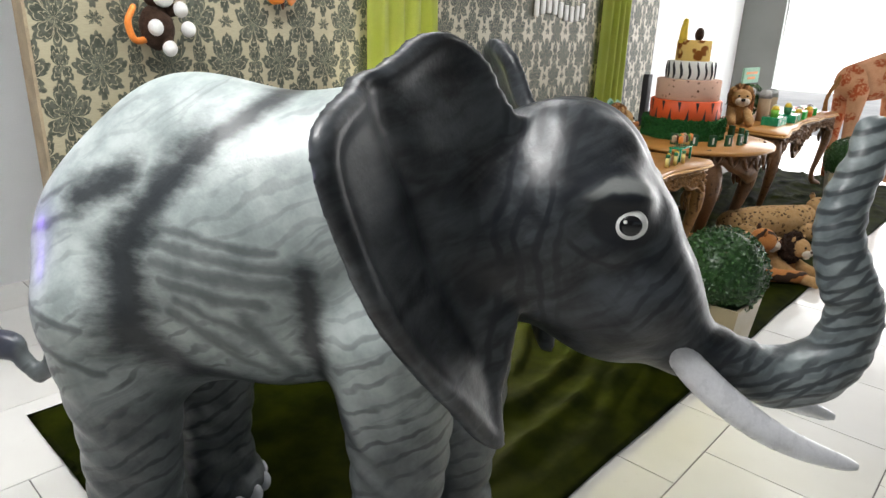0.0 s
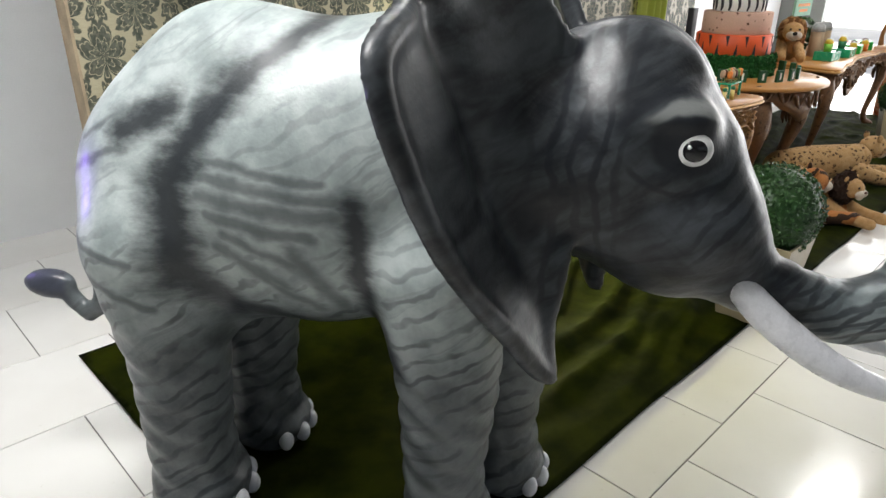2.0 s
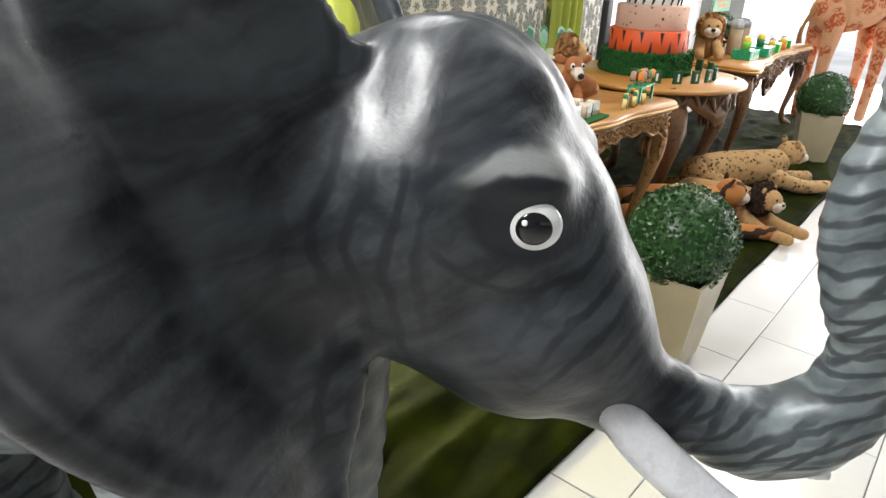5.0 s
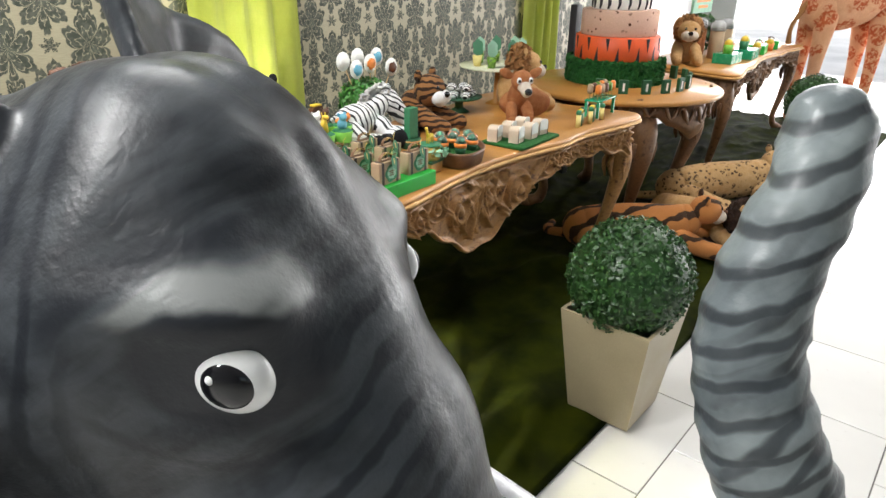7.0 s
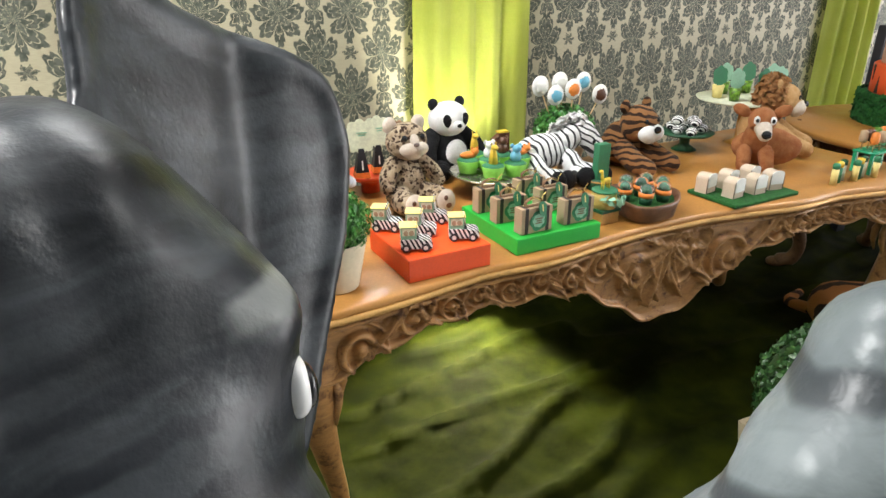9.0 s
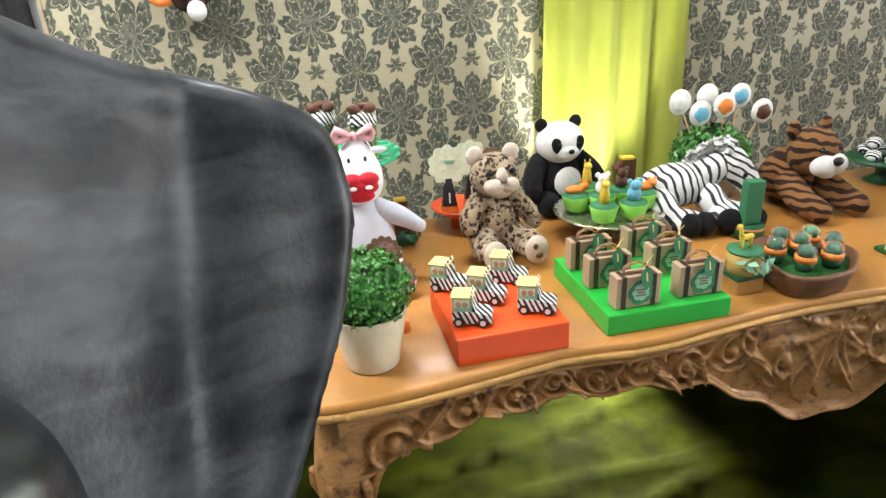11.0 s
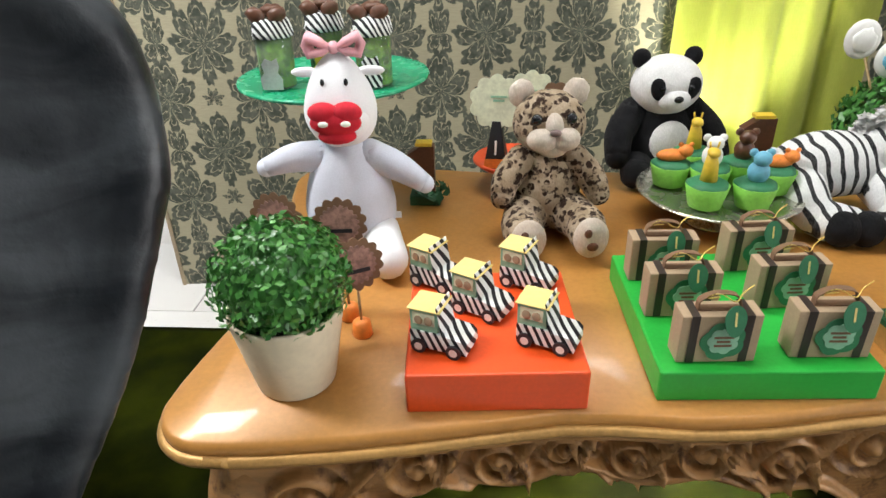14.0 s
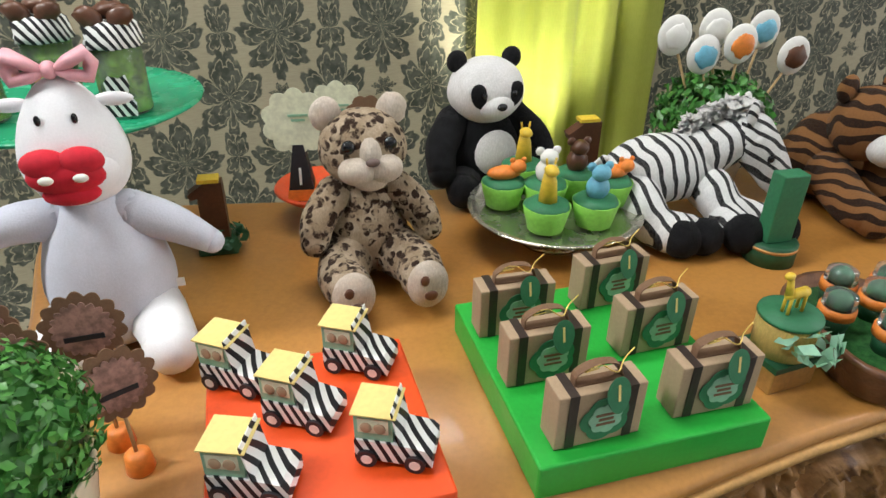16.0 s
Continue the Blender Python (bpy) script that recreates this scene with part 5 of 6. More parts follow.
def seated_cat(m, size, coat, face, label, name, mane=None, nose=GLOSS_BLACK, low=0.0):
    """Tiger cub, lion or deer like plush, seen from the chest up."""
    t = thing(name, m, label, "toy", "plush animals")
    k = size
    t.matrix_basis = t.matrix_basis @ pose(0, 0, -low)
    part("body", ball(0.075 * k, 0.07 * k, 0.10 * k - low / 2, 0, 0.04, 0.095 * k + low / 2, 20, 14, lump=0.06, squash=0.2), coat, t)
    bm = ball(0.068 * k, 0.060 * k, 0.062 * k, 0, -0.03 * k, 0.195 * k, 22, 16, lump=0.03)
    part("head", bm, coat, t)
    if mane:
        part("mane", leaves(1500, lambda r: (lambda p: (Vector((p[0].x, p[0].y * 0.7 + 0.01, p[0].z)) + Vector((0, 0.0, 0.2 * k)), p[1]))(on_ball(0.083 * k, fuzz=0.1)(r)), 0.012 * k, 11), mane, t, "shaggy mane")
    bm = ball(0.034 * k, 0.028 * k, 0.028 * k, -0.018 * k, -0.082 * k, 0.172 * k, 14, 10)
    ball(0.034 * k, 0.028 * k, 0.028 * k, 0.018 * k, -0.082 * k, 0.172 * k, 14, 10, bm)
    ball(0.026 * k, 0.02 * k, 0.014 * k, 0, -0.078 * k, 0.150 * k, 12, 8, bm)
    part("muzzle", bm, face, t)
    part("nose", ball(0.016 * k, 0.010 * k, 0.012 * k, 0, -0.107 * k, 0.186 * k, 10, 8), nose, t)
    glass_eyes(t, 0.028 * k, -0.083 * k, 0.212 * k, 0.008 * k)
    for s in (-1, 1):
        part("ear", ball(0.021 * k, 0.011 * k, 0.023 * k, s * 0.052 * k, -0.01, 0.252 * k, 12, 10), coat, t)
        part("foreleg", limb([(s * 0.05 * k, -0.02, 0.09 * k + low * 0.5), (s * 0.06 * k, -0.08 * k, 0.05 * k + low * 0.8), (s * 0.06 * k, -0.13 * k, 0.032 * k + low)], [0.036 * k, 0.034 * k, 0.030 * k]), coat, t)
    return t


def deer(m):
    t = thing("plush_deer", m, "russet plush fawn with white eye patches", "toy", "plush animals")
    part("body", ball(0.12, 0.065, 0.068, 0.05, 0.06, 0.075, 22, 14, lump=0.05), DEER, t)
    part("neck", limb([(0.0, 0.03, 0.10), (0.0, 0.0, 0.15)], [0.048, 0.040]), DEER, t)
    bm = ball(0.046, 0.046, 0.046, 0, -0.02, 0.185, 20, 14)
    part("head", bm, DEER, t)
    part("muzzle", limb([(0, -0.045, 0.168), (0, -0.085, 0.150)], [0.030, 0.024]), LEOPARD_PALE, t)
    part("nose", ball(0.017, 0.012, 0.015, 0, -0.107, 0.153, 12, 8), GLOSS_BLACK, t)
    for s in (-1, 1):
        part("ear", ball(0.034, 0.009, 0.020, s * 0.066, 0.0, 0.215, 14, 10, m=rot(0, s * -28, 0)), DEER, t)
        part("eye_patch", ball(0.011, 0.007, 0.015, s * 0.026, -0.058, 0.192, 10, 8), PANDA_WHITE, t)
        part("eye", ball(0.006, 0.005, 0.007, s * 0.026, -0.065, 0.192, 10, 8), GLOSS_BLACK, t)
        part("foreleg", limb([(s * 0.035, 0.0, 0.07), (s * 0.04, -0.03, 0.026)], [0.026, 0.024]), DEER, t)
    return t


hippo(pose(1.715, 1.905, TOP, 0, 0, 4))
leopard(pose(2.055, 2.0, TOP, -4, 0, 6))
panda(pose(2.31, 2.27, TOP, 0, 0, 8))
zebra(pose(2.585, 2.07, TOP, 0, 0, 2))
seated_cat(pose(2.955, 2.07, TOP, 0, 0, 10), 1.08, TIGER_CUB, PANDA_WHITE, "tiger cub plush in a dark green box", "plush_tiger_cub", low=0.045)
deer(pose(3.33, 1.84, TOP, 0, 0, -36))
seated_cat(pose(3.60, 2.02, TOP, 0, 0, 40), 1.05, LION, LEOPARD_PALE, "tawny lion plush with a shaggy mane", "plush_lion", MANE)


# ---- large toys lying on the cloth ----
def lying_cat(m, coat, face, label, name, k=1.0, mane=None):
    t = thing(name, m, label, "toy", "large plush animals on the cloth")
    part("body", limb([(0, 0.62 * k, 0.13 * k), (0.02, 0.40 * k, 0.15 * k), (0, 0.16 * k, 0.17 * k), (0, 0.02 * k, 0.20 * k)], [0.125 * k, 0.13 * k, 0.125 * k, 0.10 * k], 18), coat, t)
    part("head", ball(0.095 * k, 0.095 * k, 0.085 * k, 0, -0.09 * k, 0.275 * k, 22, 16, lump=0.03), coat, t)
    if mane:
        part("mane", leaves(2200, lambda r: (lambda p: (Vector((p[0].x, p[0].y * 0.6 - 0.03 * k, p[0].z + 0.26 * k)), p[1]))(on_ball(0.135 * k, fuzz=0.1)(r)), 0.022 * k, 21), mane, t, "shaggy mane")
    bm = ball(0.042 * k, 0.035 * k, 0.034 * k, -0.026 * k, -0.175 * k, 0.245 * k, 14, 10)
    ball(0.042 * k, 0.035 * k, 0.034 * k, 0.026 * k, -0.175 * k, 0.245 * k, 14, 10, bm)
    ball(0.036 * k, 0.03 * k, 0.024 * k, 0, -0.165 * k, 0.212 * k, 12, 8, bm)
    part("muzzle", bm, face, t)
    part("nose", ball(0.018 * k, 0.012 * k, 0.013 * k, 0, -0.210 * k, 0.265 * k, 10, 8), BROWN_ICING, t)
    glass_eyes(t, 0.042 * k, -0.168 * k, 0.300 * k, 0.011 * k)
    for s in (-1, 1):
        part("ear", ball(0.030 * k, 0.014 * k, 0.030 * k, s * 0.075 * k, -0.07 * k, 0.352 * k, 12, 10), coat, t)
        part("foreleg", limb([(s * 0.10 * k, 0.06 * k, 0.12 * k), (s * 0.12 * k, -0.14 * k, 0.055 * k), (s * 0.115 * k, -0.36 * k, 0.048 * k)], [0.065 * k, 0.052 * k, 0.046 * k], 14), coat, t)
        part("hind_leg", limb([(s * 0.11 * k, 0.58 * k, 0.10 * k), (s * 0.19 * k, 0.46 * k, 0.07 * k), (s * 0.20 * k, 0.32 * k, 0.045 * k)], [0.085 * k, 0.065 * k, 0.042 * k], 14), coat, t)
    part("tail", limb([(0.05, 0.70 * k, 0.06 * k), (0.16 * k, 0.82 * k, 0.035 * k), (0.30 * k, 0.78 * k, 0.03 * k)], [0.030 * k, 0.026 * k, 0.022 * k]), coat, t)
    return t


lying_cat(pose(4.22, 1.32, 0.016, 0, 0, 35), TIGER, LEOPARD_PALE, "large orange striped plush tiger lying under the tables", "plush_tiger", 0.88)
lying_cat(pose(4.44, 1.14, 0.016, 0, 0, -14), LION, LEOPARD_PALE, "large brown plush lion lying on the green cloth", "plush_lion_large", 0.72, MONKEY)
lying_cat(pose(5.33, 1.28, 0.016, 0, 0, 50), CHEETAH, LEOPARD_PALE, "spotted plush cheetah lying behind the cake table", "plush_cheetah", 0.95)


# ---- sweets and favours on the long table ----
def bars(name, w, h, rows, mat, parent, m):
    """Unreadable print as plain bars."""
    bm = bmesh.new()
    for i in range(rows):
        k = (0.9, 0.62, 0.8, 0.5)[i % 4]
        box(w * k, 0.0006, h / rows * 0.5, 0, 0, h / 2 - (i + 0.75) * h / rows, bm=bm)
    return part(name, bm, mat, parent, "illegible print", smooth=False, m=m)


def cloud(r, n=6):
    """Scalloped outline."""
    return [((r * (1 + 0.16 * abs(math.sin(n * a / 2)))) * math.cos(a), (r * (1 + 0.16 * abs(math.sin(n * a / 2)))) * math.sin(a)) for a in np.linspace(0, 2 * math.pi, n * 8, endpoint=False)]


FRONT = Matrix.Rotation(radians(90), 4, "X")


def small_planter(m):
    t = thing("potted_plant", m, "bushy green plastic plant in a ribbed cream pot", "plant")
    ribs = [(0.047, 0.0), (0.051, 0.003)] + [(0.051 + 0.021 * i / 26 + (0.0012 if i % 2 else 0), 0.006 + 0.108 * i / 26) for i in range(27)] + [(0.072, 0.117), (0.068, 0.117), (0.064, 0.095)]
    part("pot", lathe(ribs, 40), POT_CREAM, t)
    part("soil", lathe([(0.066, 0.088), (0.066, 0.098), (0.03, 0.106)], 24), SOIL, t)
    part("inner_mound", ball(0.069, 0.069, 0.056, 0, 0, 0.155, 18, 12), LEAF_BRIGHT, t)
    place = on_ball(0.078, 0.070, low=-0.75, fuzz=0.12)
    part("foliage", leaves(2600, place, 0.0058, 31), LEAF_BRIGHT, t, "small glossy green leaves", m=pose(0, 0, 0.155))
    return t


small_planter((1.703, 1.552, TOP))

orange = solid("display_box", box(0.222, 0.235, 0.058, 0, 0.1175, 0, 0.003), ORANGE_BOX, pose(1.968, 1.498, TOP, 0, 0, 4), "bright orange display box under paper jeeps", "box", "display boxes", smooth=False)
green = solid("display_box", box(0.268, 0.29, 0.045, 0, 0.145, 0, 0.003), GREEN_BOX, pose(2.298, 1.531, TOP, 0, 0, 3), "bright green display box under favour suitcases", "box", "display boxes", smooth=False)


def jeep(m, label):
    """Folded card jeep with a zebra print; nose towards +x."""
    t = thing("paper_jeep", m, label, "favour", "paper jeeps on the orange box")
    lower = [(-0.034, 0.006), (-0.034, 0.030), (0.004, 0.030), (0.034, 0.026), (0.040, 0.020), (0.040, 0.006)]
    part("body", slab(lower, -0.021, 0.021, 0.0, None, FRONT), ZEBRA_PAPER, t, "zebra striped card body", smooth=False)
    part("cabin", box(0.037, 0.038, 0.030, -0.0155, 0, 0.0302, 0.0008), MINT, t, "pale mint card cabin", smooth=False)
    for y in (-1, 1):
        side = part("window", box(0.029, 0.0008, 0.017, -0.0155, y * 0.0196, 0.040), CREAM_CARD, t, "printed cab window", smooth=False)
        for x in (-0.022, -0.009):
            part("rider", ball(0.0058, 0.0012, 0.0065, x, y * 0.0203, 0.0465, 10, 8), KRAFT, side, "printed brown animal face")
    part("back_print", box(0.0008, 0.026, 0.014, -0.0345, 0, 0.040), CREAM_CARD, t, smooth=False)
    part("roof", box(0.043, 0.043, 0.0015, -0.015, 0, 0.0605, m=rot(0, 0, 0)), YELLOW_CARD, t, "yellow card roof", smooth=False)
    part("windscreen", box(0.0012, 0.042, 0.040, 0, 0, 0, m=pose(0.009, 0, 0.0285, 0, -10, 0)), ZEBRA_PAPER, t, "zebra printed card windscreen", smooth=False)
    part("windscreen_print", box(0.0008, 0.020, 0.016, 0, 0, 0, m=pose(0.0065, 0, 0.042, 0, -10, 0)), BLACK_CARD, t, smooth=False)
    for x in (-0.022, 0.024):
        for s in (-1, 1):
            w = part("wheel", lathe([(0.010, -0.0015), (0.010, 0.0015)], 18), BLACK_CARD, t, "printed black wheel", smooth=False, m=pose(x, s * 0.0228, 0.0095, 90))
            part("hub", lathe([(0.0055, -0.0019), (0.0055, 0.0019)], 14), WHITE_CARD, w, smooth=False)
    return t


base = jeep(pose(1.898, 1.552, TOP + 0.059, 0, 0, -18), "zebra striped paper jeep with a yellow roof")
for x, y, r in ((2.030, 1.565, -22), (1.945, 1.632, -28), (1.880, 1.700, -30), (2.010, 1.702, -26)):
    copy_thing(base, pose(x, y, TOP + 0.059, 0, 0, r))


def suitcase(m):
    t = thing("favour_suitcase", m, "kraft card favour suitcase with dark ribbons and tag", "favour", "suitcases on the green box")
    part("case", box(0.096, 0.034, 0.068, 0, 0, 0, 0.0015), KRAFT, t, smooth=False)
    part("lid_seam", box(0.050, 0.012, 0.002, 0, 0, 0.068), KRAFT_DARK, t, smooth=False)
    for s in (-1, 1):
        bm = box(0.010, 0.0358, 0.0002, s * 0.032, 0, 0.0682)
        box(0.010, 0.0008, 0.068, s * 0.032, -0.0175, 0.0005, bm=bm)
        box(0.010, 0.0008, 0.068, s * 0.032, 0.0175, 0.0005, bm=bm)
        part("ribbon", bm, RIBBON, t, smooth=False)
    hs = spline([(-0.026, 0, 0.068), (-0.024, 0, 0.082), (-0.005, 0, 0.090), (0.018, 0, 0.086), (0.026, 0, 0.068)], 4)
    bm = bmesh.new()
    for a, b in zip(hs, hs[1:]):
        d = Vector(b) - Vector(a)
        box(d.length + 0.001, 0.010, 0.0012, 0, 0, 0, bm=bm, m=Matrix.Translation((Vector(a) + Vector(b)) / 2) @ rot(0, -math.degrees(math.atan2(d.z, d.x)), 0))
    part("handle", bm, KRAFT_DARK, t, "grey-brown card handle", smooth=False)
    sticker = part("sticker", slab(cloud(0.024, 5), 0, 0.0008, 0.0, None, pose(0.004, -0.0182, 0.032, 90)), GREEN_TAG, t, "green scalloped sticker", smooth=False)
    part("sticker_face", slab(cloud(0.0165, 7), 0, 0.0008, 0.0, None, pose(0.004, -0.0192, 0.033, 90)), MINT, sticker, smooth=False)
    bars("sticker_print", 0.026, 0.018, 3, KRAFT_DARK, sticker, pose(0.004, -0.0205, 0.033))
    tag = part("tag", slab([(0.0135 * math.sin(a), 0.018 * math.cos(a) * (1 + 0.25 * (math.cos(a) < 0) * abs(math.cos(a)))) for a in np.linspace(0, 2 * math.pi, 24, endpoint=False)], 0, 0.001, 0.0, None, pose(0.012, -0.022, 0.066, 78, 0, 6)), GREEN_TAG, t, "green leaf-shaped tag", smooth=False)
    lettering("number", "1", 0.026, 0.0003, YELLOW_CARD, tag, pose(0.012, -0.0235, 0.066, 78, 0, 6))
    cord = spline([(0.0, -0.004, 0.090), (0.012, -0.014, 0.086), (0.022, -0.006, 0.093), (0.036, 0.0, 0.100)], 5)
    bm = tube(cord, 0.0008, 5)
    tube(spline([(0.0, -0.004, 0.090), (-0.014, -0.012, 0.096), (-0.02, -0.008, 0.088), (-0.004, -0.006, 0.088)], 5), 0.0008, 5, bm)
    part("cord", bm, GOLD_CORD, t, "thin gold cord bow")
    return t


first = suitcase(pose(2.232, 1.563, TOP + 0.046, 0, 0, 4))
for x, y, r in ((2.372, 1.577, 2), (2.214, 1.660, 3), (2.362, 1.685, 5), (2.208, 1.752, 2), (2.352, 1.785, 6)):
    copy_thing(first, pose(x, y, TOP + 0.046, 0, 0, r))


def critter(parent, x, y, z, mat, kind):
    """Little modelled sugar animals."""
    bm = bmesh.new()
    if kind == 0:  # giraffe
        tube([(x, y, z), (x, y, z + 0.020), (x - 0.002, y - 0.003, z + 0.034)], [0.010, 0.008, 0.005], 8, bm)
        ball(0.007, 0.009, 0.006, x - 0.002, y - 0.008, z + 0.037, 10, 8, bm)
        for s in (-1, 1):
            tube([(x + s * 0.004, y, z + 0.040), (x + s * 0.005, y, z + 0.047)], 0.0012, 5, bm)
    elif kind == 1:  # lying beast
        ball(0.019, 0.010, 0.008, x, y, z + 0.006, 12, 8, bm)
        ball(0.009, 0.008, 0.008, x + 0.014, y - 0.003, z + 0.013, 10, 8, bm)
        for s in (-1, 1):
            ball(0.003, 0.002, 0.003, x + 0.014 + s * 0.006, y - 0.002, z + 0.021, 8, 6, bm)
    else:  # sitting
        ball(0.012, 0.011, 0.014, x, y, z + 0.010, 12, 8, bm)
        ball(0.010, 0.009, 0.009, x, y - 0.004, z + 0.028, 10, 8, bm)
        for s in (-1, 1):
            ball(0.005, 0.003, 0.005, x + s * 0.009, y, z + 0.034, 8, 6, bm)
    bmesh.ops.scale(bm, vec=(1.55, 1.55, 1.45), space=Matrix.Translation((-x, -y, -z)), verts=bm.verts)
    return part("topper", bm, mat, parent, "modelled sugar animal")


def cupcake(m, mat, kind, label):
    t = thing("cupcake", m, label, "cupcake", "cupcakes on the cake stand")
    part("paper_cup", lathe([(0.026, 0.0), (0.028, 0.001), (0.037, 0.040), (0.0355, 0.041), (0.033, 0.035)], 32, wave=lambda a, z: 1 + 0.012 * math.cos(24 * a)), LIME_CUP, t)
    part("icing", lathe([(0.034, 0.036), (0.035, 0.042), (0.026, 0.047), (0.008, 0.049)], 24, wave=lambda a, z: 1 + 0.05 * math.sin(5 * a)), GREEN_TAG, t)
    critter(t, 0, 0, 0.048, mat, kind)
    return t


stand = thing("cake_stand", (2.372, 2.03, TOP), "low metal and glass cake stand with cupcakes", "stand")
part("plate", lathe([(0.02, 0.052), (0.135, 0.058), (0.146, 0.064), (0.144, 0.067), (0.13, 0.063), (0.01, 0.060)], 48), SILVER, stand)
part("stem", lathe([(0.055, 0.0), (0.052, 0.005), (0.018, 0.014), (0.012, 0.03), (0.02, 0.054)], 28), SILVER, stand)
for (dx, dy), mat, kind in zip(((-0.085, 0.02), (-0.045, -0.075), (0.035, -0.075), (0.09, -0.01), (-0.02, 0.0), (0.045, 0.03), (-0.03, 0.085)),
                               (ORANGE_ICING, YELLOW, BLUE_ICING, ORANGE_ICING, WHITE_CARD, BROWN_ICING, YELLOW), (1, 0, 2, 1, 2, 2, 0)):
    cupcake(pose(2.372 + dx, 2.03 + dy, TOP + 0.066), mat, kind, "lime cup cupcake with a modelled sugar animal")

# tall green plate with jars
gp = thing("cake_stand", (1.655, 2.12, TOP), "tall emerald plastic plate stand with sweet jars", "stand")
part("plate", lathe([(0.02, 0.246), (0.165, 0.248), (0.182, 0.256), (0.180, 0.260), (0.16, 0.256), (0.01, 0.255)], 56), GREEN_PLASTIC, gp)
part("stem", lathe([(0.07, 0.0), (0.066, 0.008), (0.02, 0.03), (0.014, 0.12), (0.018, 0.22), (0.05, 0.246)], 28), GREEN_PLASTIC, gp)


def jar(m, tone, label):
    t = thing("sweet_jar", m, label, "jar", "sweet jars on the green plate")
    part("glass", lathe([(0.029, 0.0), (0.032, 0.003), (0.032, 0.090), (0.030, 0.094)], 24), PLASTIC_CLEAR, t, "clear jar")
    part("sweets", lathe([(0.028, 0.003), (0.029, 0.005), (0.029, 0.085)], 20), GREEN_FILL, t, "green sweets")
    part("cover", lathe([(0.036, 0.088), (0.034, 0.096), (0.032, 0.116), (0.025, 0.120)], 24, wave=lambda a, z: 1 + 0.08 * math.sin(7 * a + 60 * z)), ZEBRA_PAPER, t, "zebra print lid cover")
    bm = bmesh.new()
    for s in (-1, 1):
        ball(0.018, 0.010, 0.013, s * 0.018, -0.018, 0.126, 10, 8, bm, rot(0, s * -25, 0), lump=0.25)
    ball(0.020, 0.015, 0.012, 0.004, 0.004, 0.130, 10, 8, bm, lump=0.3)
    part("bow", bm, BROWN_ICING, t, "brown satin bow")
    figure = [(-0.018, 0), (-0.020, 0.02), (-0.012, 0.03), (-0.015, 0.045), (-0.008, 0.054), (0.004, 0.05), (0.013, 0.055), (0.016, 0.04), (0.012, 0.03), (0.02, 0.018), (0.018, 0)]
    part("animal_cutout", slab(figure, 0, 0.0015, 0.0, None, pose(0.0, -0.037, 0.003, 90)), tone, t, "card animal cut-out", smooth=False)
    return t


jar(pose(1.570, 2.05, TOP + 0.257), plain("grey_card", (0.45, 0.45, 0.44), 0.6), "green sweet jar with a grey card animal")
jar(pose(1.648, 2.11, TOP + 0.257), YELLOW, "green sweet jar with an orange-yellow card animal")
jar(pose(1.745, 2.06, TOP + 0.257), ZEBRA_PAPER, "green sweet jar with a card zebra")

# cone favours with round tree cards on a red plate
rp = solid("red_plate", lathe([(0.03, 0.0), (0.03, 0.030), (0.07, 0.050), (0.085, 0.062), (0.082, 0.066), (0.06, 0.056), (0.01, 0.05)], 40), RED_PLATE, (2.0, 2.19, TOP), "orange-red plastic plate on a foot", "plate")
for x, y, s in ((1.965, 2.165, 1.0), (2.035, 2.205, 0.95)):
    t = thing("cone_favour", pose(x, y, TOP + 0.058, 0, 0, -6), "dark card cone with a round cream tree card", "favour", "cone favours on the red plate")
    part("cone", lathe([(0.034 * s, 0.0), (0.012 * s, 0.095 * s)], 4, closed=True), BLACK_CARD, t, smooth=False, m=pose(0, 0, 0, 0, 0, 45))
    lettering("number", "1", 0.042 * s, 0.0006, WHITE_CARD, t, pose(0, -0.0195, 0.042, 76, 0, 0))
    part("orange_band", lathe([(0.0345 * s, 0.001), (0.0305 * s, 0.020)], 4), ORANGE_ICING, t, smooth=False, m=pose(0, 0, 0, 0, 0, 45))
    card = part("tree_card", slab(cloud(0.048 * s, 10), 0, 0.0015, 0.0, None, pose(0, -0.002, 0.132, 84)), CREAM_CARD, t, "scalloped cream card", smooth=False)
    bars("card_print", 0.036, 0.016, 2, MINT, card, pose(0.004, -0.0045, 0.140))
t = thing("name_card", pose(2.075, 2.13, TOP, 0, 0, 4), "small printed card on a stick", "card")
part("stick", tube([(0, 0, 0), (0, 0, 0.19)], 0.0018, 6), STICK, t)
plate_ = part("card", slab(cloud(0.030, 8), 0, 0.0015, 0.0, None, pose(0, -0.003, 0.205, 86)), KRAFT_DARK, t, smooth=False)
part("card_base", box(0.056, 0.0012, 0.016, 0, -0.006, 0.178), YELLOW_CARD, plate_, smooth=False)
bars("card_print", 0.046, 0.010, 1, BLACK_CARD, plate_, pose(0, -0.0075, 0.187))


def number_one(m, mat, foot, h, label):
    t = thing("number_favour", m, label, "favour", "number one favours")
    w = h * 0.2
    out = [(-w, 0), (w, 0), (w, h), (-w * 0.4, h), (-w * 1.7, h * 0.82), (-w * 1.5, h * 0.72), (-w, h * 0.76)]
    part("figure", slab(out, -0.012, 0.012, 0.0, None, FRONT), mat, t, smooth=False, m=pose(0, 0, 0.022))
    part("top", box(w * 1.6, 0.026, 0.006, 0, 0, h + 0.0225), YELLOW, t, smooth=False)
    part("base", box(0.062, 0.05, 0.022, 0, 0, 0, 0.003), foot, t, "dark green base")
    bm = leaves(26, on_ball(0.034, 0.012, low=0.0), 0.012, 77)
    part("leaves", bm, GREEN_DARK, t, m=pose(0.012, -0.01, 0.026))
    return t


